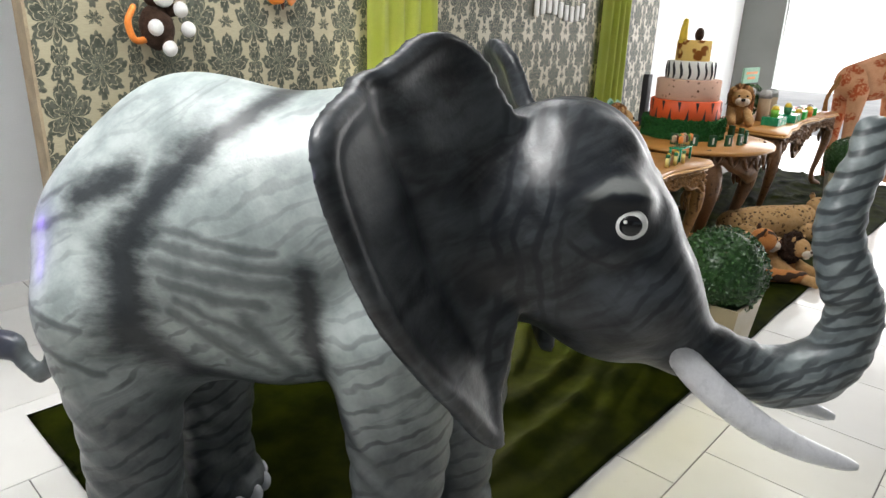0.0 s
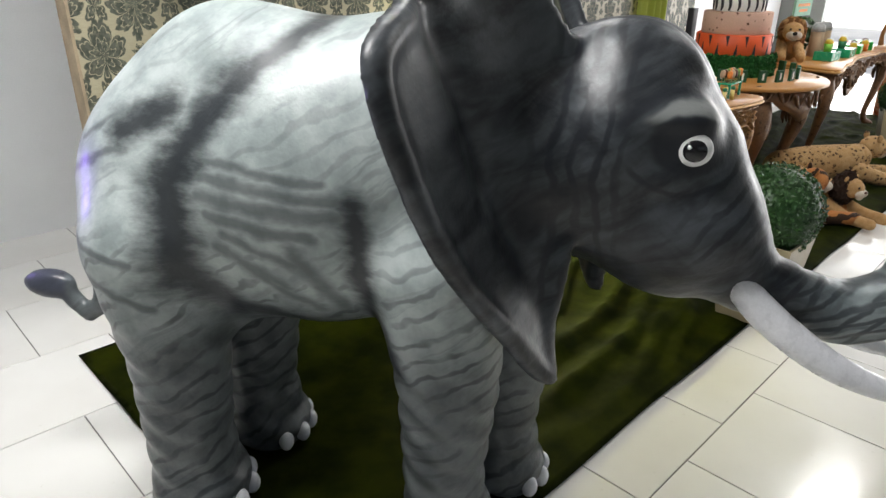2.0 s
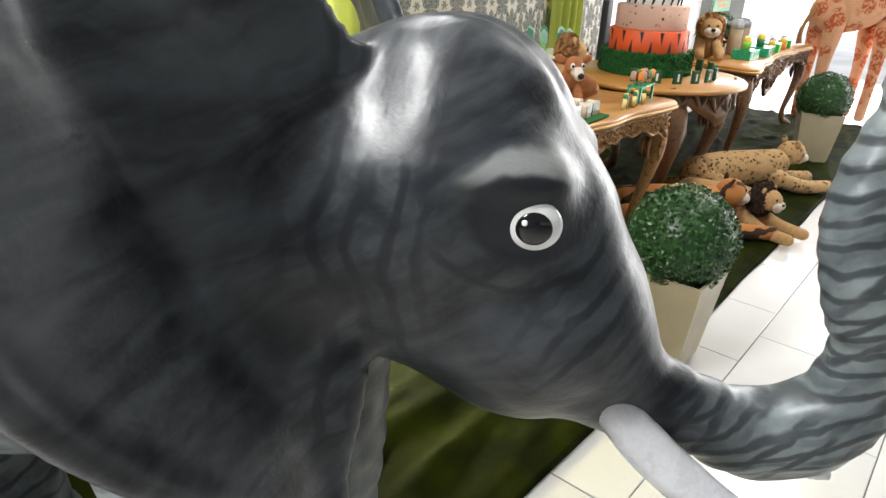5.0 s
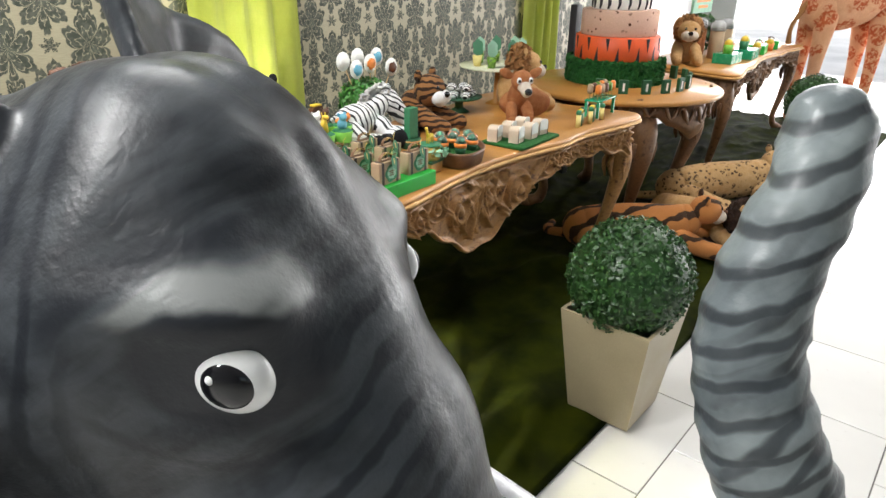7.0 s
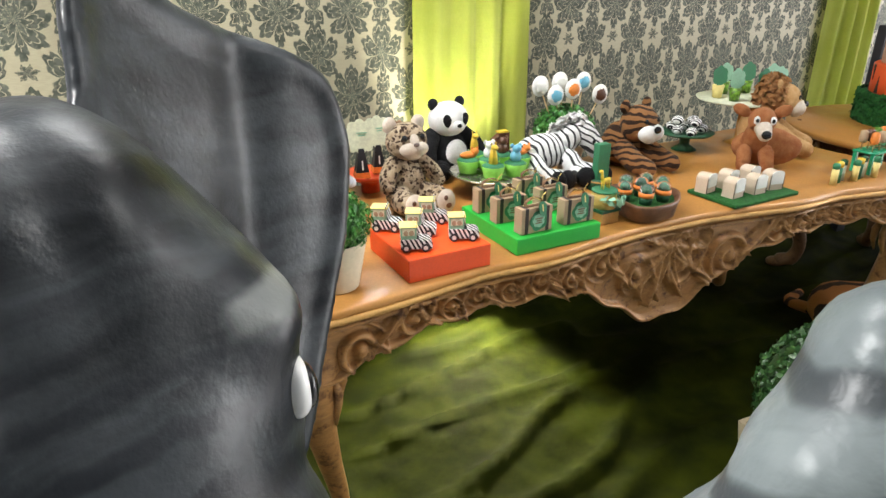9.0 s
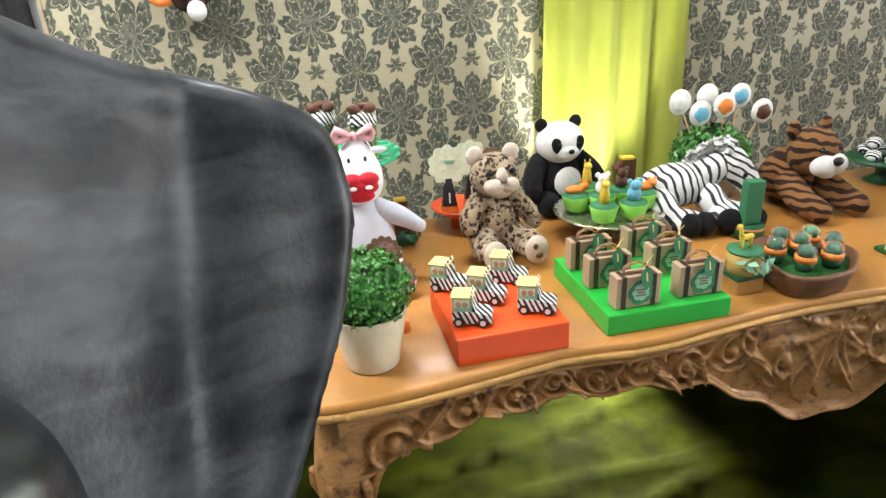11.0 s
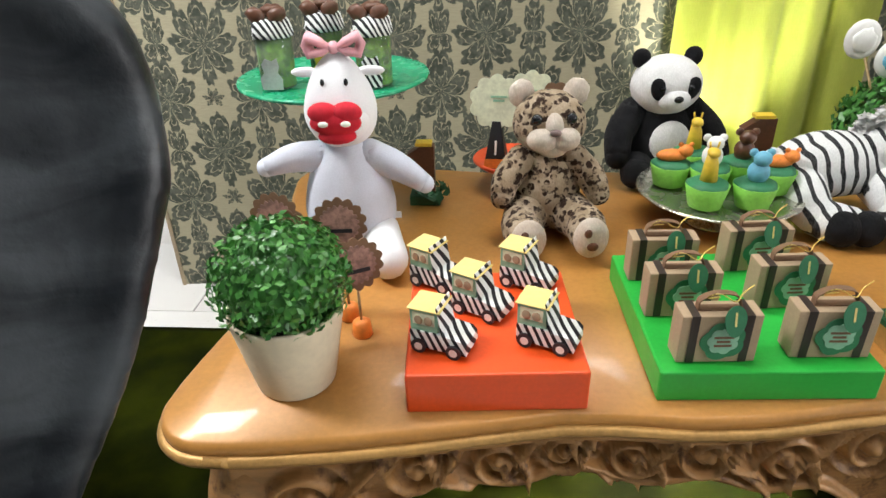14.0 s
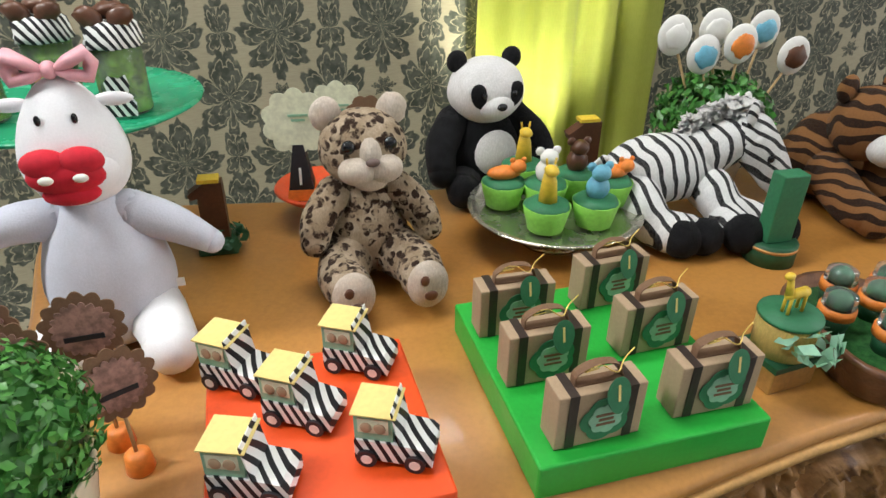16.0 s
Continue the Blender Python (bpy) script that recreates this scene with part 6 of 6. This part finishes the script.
number_one(pose(1.822, 2.11, TOP), BROWN_ICING, GREEN_DARK, 0.10, "brown number one favour on a dark green base")
number_one(pose(2.500, 2.21, TOP), BROWN_ICING, GREEN_DARK, 0.12, "brown number one favour behind the cupcakes")
g1 = thing("number_favour", pose(2.700, 1.90, TOP), "dark green number one box on a round base", "favour", "number one favours")
part("base", lathe([(0.040, 0), (0.040, 0.034), (0.036, 0.036)], 28), GREEN_DARK, g1)
part("band", lathe([(0.0408, 0.026), (0.0408, 0.031)], 28), GOLD_TRIM, g1)
part("figure", box(0.046, 0.03, 0.115, 0, 0, 0.0365, 0.002), GREEN_TAG, g1, smooth=False)

# round brown lollies behind the pot
for i, (x, y, z, rz) in enumerate(((1.655, 1.70, 0.163, -8), (1.747, 1.69, 0.160, 5), (1.682, 1.67, 0.149, 3), (1.773, 1.65, 0.119, 28))):
    t = thing("card_topper", pose(x, y, TOP, 0, 0, rz), "brown scalloped card topper on a short stick", "card", "brown card toppers")
    part("stick", tube([(0, 0, 0.0), (0, 0, z - 0.01)], 0.0022, 6), STICK, t)
    d = part("disc", slab(cloud(0.034, 14), 0, 0.0016, 0.0, None, pose(0, -0.003, z, 82)), KRAFT_DARK, t, smooth=False)
    part("disc_face", slab(cloud(0.025, 20), 0, 0.0012, 0.0, None, pose(0, -0.0052, z, 82)), plain("rosy_print", (0.36, 0.20, 0.16), 0.5, var=0.25, scale=90), d, smooth=False)
    bars("disc_print", 0.040, 0.012, 1, BLACK_CARD, d, pose(0, -0.0085, z - 0.008))
    sweet = part("sweet", lathe([(0.014, 0.0), (0.015, 0.002), (0.013, 0.022), (0.008, 0.026)], 18), ORANGE_ICING if i % 2 else GREEN_TAG, t, "wrapped sweet at the foot")

# decorated tin with a toy giraffe
gt = thing("decorated_tin", pose(2.520, 1.645, TOP, 0, 0, 8), "gilt tin with green top and toy giraffe", "favour")
part("tin", box(0.068, 0.062, 0.034, 0, 0, 0, 0.002), GOLD_TRIM, gt, smooth=False)
part("plinth", box(0.074, 0.068, 0.008, 0, 0, 0.0345), GREEN_DARK, gt, smooth=False)
part("drum", lathe([(0.034, 0.043), (0.036, 0.085), (0.034, 0.090)], 28), CAKE_GIRAFFE, gt)
part("lid", lathe([(0.0375, 0.0905), (0.037, 0.095), (0.01, 0.097)], 28), GREEN_TAG, gt)
bm = limb([(0.012, 0, 0.122), (-0.012, 0, 0.122)], [0.0065, 0.006])
tube([(-0.013, 0, 0.124), (-0.018, 0, 0.148)], [0.005, 0.0035], 8, bm)
ball(0.007, 0.005, 0.005, -0.021, 0, 0.150, 10, 8, bm)
for x in (-0.011, 0.011):
    for y in (-0.004, 0.004):
        tube([(x, y, 0.120), (x, y, 0.097)], 0.0022, 6, bm)
part("toy_giraffe", bm, YELLOW, gt, "small yellow toy giraffe")
part("palm", leaves(34, on_ball(0.03, 0.012), 0.013, 5), MINT, gt, "pale green paper palm leaves", m=pose(0.0, -0.038, 0.075))

# bark slice dish with orange pots
wave_ = lambda a, z: 1 + 0.10 * math.cos(3 * a + 0.6) + 0.05 * math.cos(5 * a)
dish = thing("wooden_dish", pose(2.672, 1.655, TOP, 0, 0, 10), "wavy dark wooden dish holding orange pots", "dish")
part("rim", lathe([(0.088, 0.0), (0.100, 0.006), (0.108, 0.046), (0.112, 0.056), (0.104, 0.057), (0.096, 0.040)], 48, wave=wave_), carved("dark_bark", (0.17, 0.075, 0.035), (0.07, 0.03, 0.015), 0.45, 0.0), dish)
part("grass", lathe([(0.095, 0.036), (0.095, 0.042), (0.04, 0.045)], 36, wave=wave_), GREEN_GRASS, dish)
for x, y in ((-0.065, 0.01), (-0.03, -0.045), (0.035, -0.045), (0.07, 0.0), (0.005, 0.02), (-0.02, 0.06), (0.05, 0.05)):
    t = thing("sweet_pot", pose(2.672 + x * 0.98, 1.655 + y * 0.98, TOP + 0.044), "small green and orange pot of sweets with a clear lid", "pot", "sweet pots on the dish")
    part("pot", lathe([(0.017, 0), (0.021, 0.024)], 20), GREEN_DARK, t)
    part("band", lathe([(0.0225, 0.022), (0.0225, 0.034), (0.018, 0.036)], 20), ORANGE_ICING, t)
    part("lid", lathe([(0.0205, 0.0362), (0.019, 0.052), (0.008, 0.058)], 18), PLASTIC_CLEAR, t)
    part("filling", ball(0.013, 0.013, 0.012, 0, 0, 0.042, 10, 8), GREEN_TAG, t)

# grass mat with little safari bags
gm = solid("grass_mat", box(0.30, 0.19, 0.012, 0, 0, 0, 0.004), GREEN_GRASS, pose(3.085, 1.655, TOP, 0, 0, 4), "dark artificial grass mat with paper bags", "mat")


def bag(m):
    t = thing("safari_bag", m, "pale kraft paper bag with a dark piped flap", "favour", "safari bags on the grass mat")
    out = [(-0.026, 0), (0.026, 0), (0.026, 0.042)] + [(0.026 * math.cos(a), 0.046 + 0.016 * math.sin(a)) for a in np.linspace(0.1, 3.04, 9)] + [(-0.026, 0.042)]
    part("body", slab(out, -0.021, 0.021, 0.001, None, FRONT), plain("pale_kraft", (0.62, 0.50, 0.38), 0.8, var=0.05), t, smooth=False)
    part("flap", slab([(x * 0.92, 0.02 + z * 0.72) for x, z in out], 0.0212, 0.024, 0.0, None, FRONT), WHITE_CARD, t, "white flap", smooth=False)
    rim = spline([(-0.0262, -0.0218, 0.0), (-0.0262, -0.0218, 0.044), (-0.014, -0.0218, 0.060), (0.014, -0.0218, 0.060), (0.0262, -0.0218, 0.044), (0.0262, -0.0218, 0.0)], 5)
    part("piping", tube(rim, 0.0013, 6), RIBBON, t)
    return t


b0 = bag(pose(3.005, 1.625, TOP + 0.012, 0, 0, 10))
for x, y, r in ((2.965, 1.70, 14), (3.06, 1.70, 12), (3.185, 1.635, -6), (3.10, 1.625, 4), (3.16, 1.705, 8)):
    copy_thing(b0, pose(x, y, TOP + 0.012, 0, 0, r))

# lolly bouquet behind the zebra
lp = thing("lolly_bouquet", pose(2.79, 2.22, TOP), "pot of grass with decorated biscuit lollies", "sweets")
part("pot", lathe([(0.05, 0.0), (0.065, 0.07), (0.06, 0.072)], 28), POT_CREAM, lp)
part("grass", leaves(1500, on_ball(0.10, 0.085, low=-0.3, fuzz=0.15), 0.010, 41), LEAF_BRIGHT, lp, m=pose(-0.03, -0.01, 0.125))
for x, y, z, tone in ((-0.135, 0.0, 0.285, WHITE_CARD), (-0.075, -0.01, 0.25, BLUE_ICING), (-0.005, -0.015, 0.268, ORANGE_ICING), (0.06, 0.015, 0.285, BLUE_ICING), (0.12, -0.01, 0.24, BROWN_ICING), (-0.04, 0.02, 0.29, WHITE_CARD)):
    s = part("stick", tube([(x * 0.25, y * 0.25, 0.06), (x, y, z)], 0.0025, 6), STICK, lp)
    b = part("biscuit", ball(0.034, 0.011, 0.037, x, y, z + 0.005, 18, 12), WHITE_CARD, lp, "white iced biscuit")
    part("iced_motif", ball(0.023, 0.007, 0.022, x, y - 0.008, z + 0.004, 14, 10, lump=0.25), tone, b)

# tree cups on a tall stand, zebra cups on a green dish
ts = thing("cake_stand", (3.62, 2.17, TOP), "tall wooden stand with little green tree cups", "stand")
part("plate", lathe([(0.02, 0.175), (0.19, 0.178), (0.195, 0.186), (0.01, 0.188)], 40), CREAM_CARD, ts)
part("stem", lathe([(0.06, 0.0), (0.02, 0.02), (0.016, 0.15), (0.04, 0.176)], 24), TABLE_TOP, ts)
for i in range(7):
    a = 0.9 * i
    t = thing("tree_cup", pose(3.62 + 0.13 * math.cos(a), 2.17 + 0.10 * math.sin(a), TOP + 0.189), "clear sweet cup with a green tree card", "favour", "tree cups on the stand")
    part("cup", lathe([(0.018, 0), (0.024, 0.05)], 16), GREEN_FILL if i % 3 else YELLOW_CARD, t)
    part("tree", slab(cloud(0.036, 6), 0, 0.0015, 0.0, None, pose(0, -0.002, 0.085, 84)), GREEN_TAG if i % 2 else MINT, t, smooth=False)
zc = thing("sweets_dish", (3.33, 2.18, TOP), "dark green raised dish of zebra striped sweets", "dish")
part("dish", lathe([(0.05, 0), (0.02, 0.02), (0.02, 0.05), (0.10, 0.064), (0.11, 0.072), (0.02, 0.066)], 32), GREEN_DARK, zc)
for i in range(8):
    a = 2.4 * i
    r = 0.03 + 0.006 * i
    part("sweet", ball(0.024, 0.024, 0.018, r * math.cos(a), r * math.sin(a), 0.085 + (0.03 if i < 3 else 0), 12, 8), ZEBRA_PAPER, zc, "zebra striped sweet")

# green rack with skewers at the table's end
rk = thing("skewer_rack", pose(3.74, 1.66, TOP, 0, 0, 4), "green plastic rack holding sweets on sticks", "rack")
part("shelf", box(0.19, 0.08, 0.008, 0, 0, 0.072, 0.002), GREEN_PLASTIC, rk)
for x in (-0.085, 0.085):
    for y in (-0.03, 0.03):
        part("leg", box(0.012, 0.012, 0.072, x, y, 0), GREEN_PLASTIC, rk, smooth=False)
for i in range(10):
    x, y = -0.08 + 0.04 * (i % 5), -0.02 + 0.04 * (i // 5)
    s = part("stick", tube([(x, y, 0.08), (x, y, 0.125)], 0.002, 6), STICK, rk)
    part("sweet", lathe([(0.012, 0.108), (0.015, 0.12), (0.013, 0.145), (0.006, 0.15)], 14, at=(x, y, 0)), (ORANGE_ICING, KRAFT, BROWN_ICING, GREEN_FILL)[i % 4], s)
for i in range(7):
    x, y = 3.44 + 0.035 * i, 1.60 + 0.012 * (i % 3)
    t = thing("sweet_tube", pose(x, y, TOP), "narrow tube of green and yellow sweets", "favour", "sweet tubes by the rack")
    part("tube", lathe([(0.011, 0), (0.011, 0.055)], 14), (YELLOW_CARD, GREEN_TAG, CREAM_CARD)[i % 3], t)
    part("cap", lathe([(0.012, 0.0552), (0.012, 0.07), (0.006, 0.074)], 14), (GREEN_TAG, YELLOW, GREEN_DARK)[i % 3], t)

# ---- cake on the round table ----
ck = thing("tiered_cake", pose(4.70, 2.08, TOP), "five-tier safari party cake on a grass base", "cake")
part("grass_tier", lathe([(0.285, 0.0), (0.29, 0.02), (0.285, 0.13), (0.26, 0.135)], 56), GREEN_GRASS, ck)
part("grass_fringe", leaves(2600, lambda r: (lambda a: (Vector((0.286 * math.cos(a), 0.286 * math.sin(a), r.uniform(0.0, 0.14))), Vector((math.cos(a), math.sin(a), 0.4))))(r.uniform(0, 6.28)), 0.016, 51), GREEN_GRASS, ck)
t1 = part("tiger_tier", lathe([(0.245, 0.135), (0.248, 0.14), (0.248, 0.262), (0.24, 0.268)], 56), CAKE_TIGER, ck, "orange tier with dark stripes")
bm = bmesh.new()
for i in range(26):
    a = 2 * math.pi * i / 26
    up = i % 2
    tri_ = [(-0.012, 0.14 if up else 0.262), (0.012, 0.14 if up else 0.262), (0.004, 0.215 if up else 0.19)]
    vs = [[bm.verts.new((rr * math.cos(a + x / 0.25), rr * math.sin(a + x / 0.25), z)) for x, z in tri_] for rr in (0.2475, 0.2505)]
    bm.faces.new(vs[1])
    for j in range(3):
        k2 = (j + 1) % 3
        bm.faces.new((vs[0][j], vs[0][k2], vs[1][k2], vs[1][j]))
part("stripes", bm, BLACK_CARD, t1, smooth=False)
part("leopard_tier", lathe([(0.22, 0.268), (0.223, 0.273), (0.223, 0.405), (0.215, 0.41)], 56), CAKE_PINK, ck, "pink spotted tier")
z1 = part("zebra_tier", lathe([(0.16, 0.41), (0.163, 0.415), (0.163, 0.53), (0.155, 0.535)], 48), WHITE_CARD, ck, "white tier with black stripes")
bm = bmesh.new()
for i in range(18):
    a = 2 * math.pi * i / 18
    tube([(0.1645 * math.cos(a + 0.05 * math.sin(q * 5)), 0.1645 * math.sin(a + 0.05 * math.sin(q * 5)), 0.415 + 0.115 * q) for q in (0, 0.25, 0.5, 0.75, 1)], [0.006, 0.011, 0.012, 0.010, 0.003], 5, bm, flat=0.3)
part("stripes", bm, BLACK_CARD, z1)
part("giraffe_tier", lathe([(0.115, 0.535), (0.118, 0.54), (0.118, 0.67), (0.11, 0.675)], 40), CAKE_GIRAFFE, ck, "giraffe patterned tier")
top = part("animals_on_top", ball(0.035, 0.03, 0.045, -0.03, -0.04, 0.715, 14, 10), MONKEY, ck, "small brown animal figure")
part("animals_on_top", ball(0.028, 0.028, 0.04, 0.05, 0.0, 0.71, 14, 10), BROWN_ICING, ck, "small brown animal figure")
part("animals_on_top", limb([(-0.09, 0.05, 0.675), (-0.09, 0.05, 0.74), (-0.10, 0.04, 0.80)], [0.03, 0.025, 0.018]), YELLOW, ck, "yellow giraffe figure")
for i in range(9):
    a = math.radians(195 + 17 * i)
    t = thing("letter_block", pose(4.66 + 0.42 * math.cos(a), 2.04 + 0.42 * math.sin(a), TOP, 0, 0, math.degrees(a) + 90), "small dark green card block with a pale sign", "favour", "letter blocks round the cake")
    part("block", box(0.052, 0.02, 0.075, 0, 0, 0, 0.002), GREEN_DARK, t, smooth=False)
    part("pale_sign", box(0.012, 0.0006, 0.042, 0, -0.0106, 0.016), WHITE_CARD, t, smooth=False)
solid("black_stand", box(0.07, 0.05, 0.62, 0, 0, 0, 0.004), BLACK_CARD, (5.02, 2.56, 0.0), "narrow black upright stand behind the cake", "stand").scale = (1, 1, 1.9)

# ---- second sweets table, with a big giraffe beyond ----
seated_cat(pose(5.72, 2.05, TOP, 0, 0, -60), 1.15, LION, LEOPARD_PALE, "tawny plush lion sitting on the second table", "plush_lion", MANE)
for i, (x, y) in enumerate(((6.05, 2.12), (6.18, 2.0), (6.3, 2.18), (6.42, 2.02), (6.12, 2.24))):
    t = thing("sweet_jar", pose(x, y, TOP), "tall clear jar with brown sweets and zebra lid", "jar", "jars on the second table")
    part("jar", lathe([(0.05, 0), (0.052, 0.005), (0.052, 0.2), (0.04, 0.21)], 20), KRAFT if i % 2 else DEER, t)
    part("cover", lathe([(0.056, 0.2), (0.05, 0.25), (0.03, 0.27)], 18, wave=lambda a, z: 1 + 0.1 * math.sin(6 * a)), ZEBRA_PAPER, t)
for i, (x, y, mm) in enumerate(((6.0, 1.84, GREEN_PLASTIC), (6.35, 1.82, GREEN_PLASTIC), (6.75, 1.86, GREEN_BOX), (7.0, 1.95, ORANGE_BOX), (7.2, 1.9, GREEN_BOX))):
    solid("display_box", box(0.22, 0.14, 0.07, 0, 0, 0, 0.004), mm, (x, y, TOP, 0, 0, 5 * i), "small coloured display box on the second table", "box", "display boxes", smooth=False)
for i in range(12):
    x, y = 5.95 + 0.115 * i, 1.83 + 0.03 * (i % 3)
    t = thing("party_favour", pose(x, y, TOP + (0.071 if i in (0, 1, 3, 4) else 0.0)), "small party favour with a coloured top", "favour", "favours on the second table")
    part("cup", lathe([(0.028, 0), (0.034, 0.06)], 14), (LIME_CUP, ORANGE_ICING, KRAFT, GREEN_TAG)[i % 4], t)
    part("top", ball(0.030, 0.030, 0.026, 0, 0, 0.07, 12, 8), (YELLOW, WHITE_CARD, BROWN_ICING)[i % 3], t)
sg = thing("party_sign", pose(6.45, 2.25, TOP), "colourful small sign board on a leaf foot", "sign")
part("board", box(0.40, 0.02, 0.14, 0, 0, 0.30, 0.004), MINT, sg, smooth=False)
bars("sign_print", 0.32, 0.09, 2, ORANGE_ICING, sg, pose(0, -0.0108, 0.37))
part("foot", leaves(220, on_ball(0.16, 0.14, low=-0.8), 0.03, 61), LEAF_DARK, sg, m=pose(0, 0, 0.15))


def giraffe(m):
    t = thing("giraffe_figure", m, "large pinkish brown patched giraffe figure standing", "statue")
    part("body", limb([(-0.28, 0, 1.05), (0.0, 0, 1.12), (0.28, 0, 1.25)], [0.20, 0.23, 0.20], 18), GIRAFFE, t)
    part("neck", limb([(0.26, 0, 1.30), (0.46, 0, 1.75), (0.56, 0, 2.15)], [0.16, 0.11, 0.09], 14), GIRAFFE, t)
    part("head", limb([(0.54, 0, 2.2), (0.72, 0, 2.12)], [0.10, 0.06], 14), GIRAFFE, t)
    for x in (-0.30, 0.27):
        for y in (-0.11, 0.11):
            part("leg", limb([(x, y, 1.0), (x * 1.05, y, 0.5), (x, y, 0.05)], [0.10, 0.055, 0.05], 12), GIRAFFE, t)
    part("tail", limb([(-0.45, 0, 1.1), (-0.56, 0, 0.9), (-0.55, 0, 0.7)], [0.03, 0.018, 0.03]), MANE, t)
    return t


giraffe(pose(8.3, 1.55, 0.012, 0, 0, -40))

# ---- on the wallpapered panel ----
mk = thing("plush_monkey", SLANT @ pose(0.48, -0.075, 1.35), "dark brown and white plush monkey hanging on the panel", "toy")
part("body", ball(0.075, 0.06, 0.095, 0, 0, 0.10, 20, 14, lump=0.05), MONKEY, mk)
part("head", ball(0.065, 0.055, 0.06, 0.01, -0.01, 0.235, 20, 14), MONKEY, mk)
part("face", ball(0.048, 0.02, 0.044, 0.01, -0.055, 0.225, 16, 12), PANDA_WHITE, mk)
for x, z in ((-0.035, 0.10), (0.085, 0.175), (0.115, 0.095), (0.02, 0.015)):
    part("paw", ball(0.032, 0.026, 0.034, x, -0.055, z, 14, 10), PANDA_WHITE, mk, "white plush paw")
part("arm", limb([(0.05, -0.02, 0.17), (0.085, -0.04, 0.175)], [0.028, 0.026]), MONKEY, mk)
part("leg", limb([(0.02, -0.02, 0.06), (0.02, -0.045, 0.02)], [0.03, 0.028]), MONKEY, mk)
part("tail", limb([(-0.05, 0, 0.05), (-0.11, -0.01, 0.05), (-0.13, -0.01, 0.12), (-0.10, -0.01, 0.18)], [0.014, 0.014, 0.014, 0.012]), ORANGE_ICING, mk, "orange curled tail")
bf = thing("paper_butterfly", SLANT @ pose(1.18, -0.05, 1.56), "orange and brown paper butterfly on the panel", "decoration")
for s in (-1, 1):
    part("wing", ball(0.055, 0.008, 0.05, s * 0.045, -0.01, 0.06, 14, 10, m=rot(0, s * 25, s * 20), lump=0.2), ORANGE_ICING, bf)
part("body", ball(0.012, 0.012, 0.055, 0, 0, 0.04, 10, 8), BROWN_ICING, bf)
for x, z, sd in ((4.15, 1.52, 3),):
    bm = bmesh.new()
    for i in range(9):
        box(0.07, 0.02, 0.13, x + 0.10 * i - 0.4, -0.012, 1.59 + 0.03 * math.sin(i * 0.8), 0.012, bm=bm)
    solid("sign_letters", bm, WHITE_CARD, SLANT, "white illegible raised letters on the panel", "sign")
sp = thing("speaker", pose(0.05, 4.09, 1.08), "dark loudspeaker with violet light strips hung on the wall", "speaker")
part("cabinet", box(0.36, 0.28, 0.62, 0, 0.01, 0, 0.01), BLACK_CARD, sp)
part("light_strip", box(0.03, 0.01, 0.25, -0.12, -0.136, 0.06), plain("violet_led", (0.3, 0.1, 0.8), 0.4, glow=(0.35, 0.1, 1.0), glow_power=3.0), sp, smooth=False)
part("grille", lathe([(0.10, -0.006), (0.10, 0.006)], 28), GROUT, sp, m=pose(0.04, -0.133, 0.30, 90))


# ---- floor tiles: square, laid in half bond along x ----
def tile_mesh():
    s, b = TILE_SIZE - JOINT, 0.0015
    bm = box(s, s, 0.008, 0, 0, -0.008)
    me_ = bmesh.ops.bevel(bm, geom=[e for e in bm.edges if all(abs(v.co.z) < 1e-6 for v in e.verts)], offset=b, segments=1, affect="EDGES")
    return mesh_of(bm, "tile", TILE, smooth=False)


tile_data = tile_mesh()
rest = []
row0 = int(math.floor((Y0 - 0.726) / TILE_SIZE))
for j in range(row0, row0 + int((Y1 - Y0) / TILE_SIZE) + 2):
    y = 0.726 + (j + 0.5) * TILE_SIZE
    shift = 0.0 if j % 2 == 0 else TILE_SIZE / 2
    x = 1.898 + shift + TILE_SIZE / 2 + TILE_SIZE * math.floor((X0 - 1.898) / TILE_SIZE)
    while x < X1 + TILE_SIZE / 2:
        if y > Y0 - 0.1 and y < Y1 + 0.1:
            near = -0.6 < x < 6.2 and -1.0 < y < 4.2 and not (0.75 < x < 6.2 and 1.3 < y < 2.6)
            if near:
                ob = new("tile", tile_data)
                ob.location = (x, y, 0.0)
                ob.parent = floor
            else:
                rest.append((x, y))
        x += TILE_SIZE
bm = bmesh.new()
h_ = (TILE_SIZE - JOINT) / 2
for x, y in rest:
    bm.faces.new([bm.verts.new((x + a * h_, y + b * h_, 0.0)) for a, b in ((-1, -1), (1, -1), (1, 1), (-1, 1))])
far = part("far_tiles", bm, TILE, floor, "white glazed tiles farther off", smooth=False)
far["kind"] = "stuff"
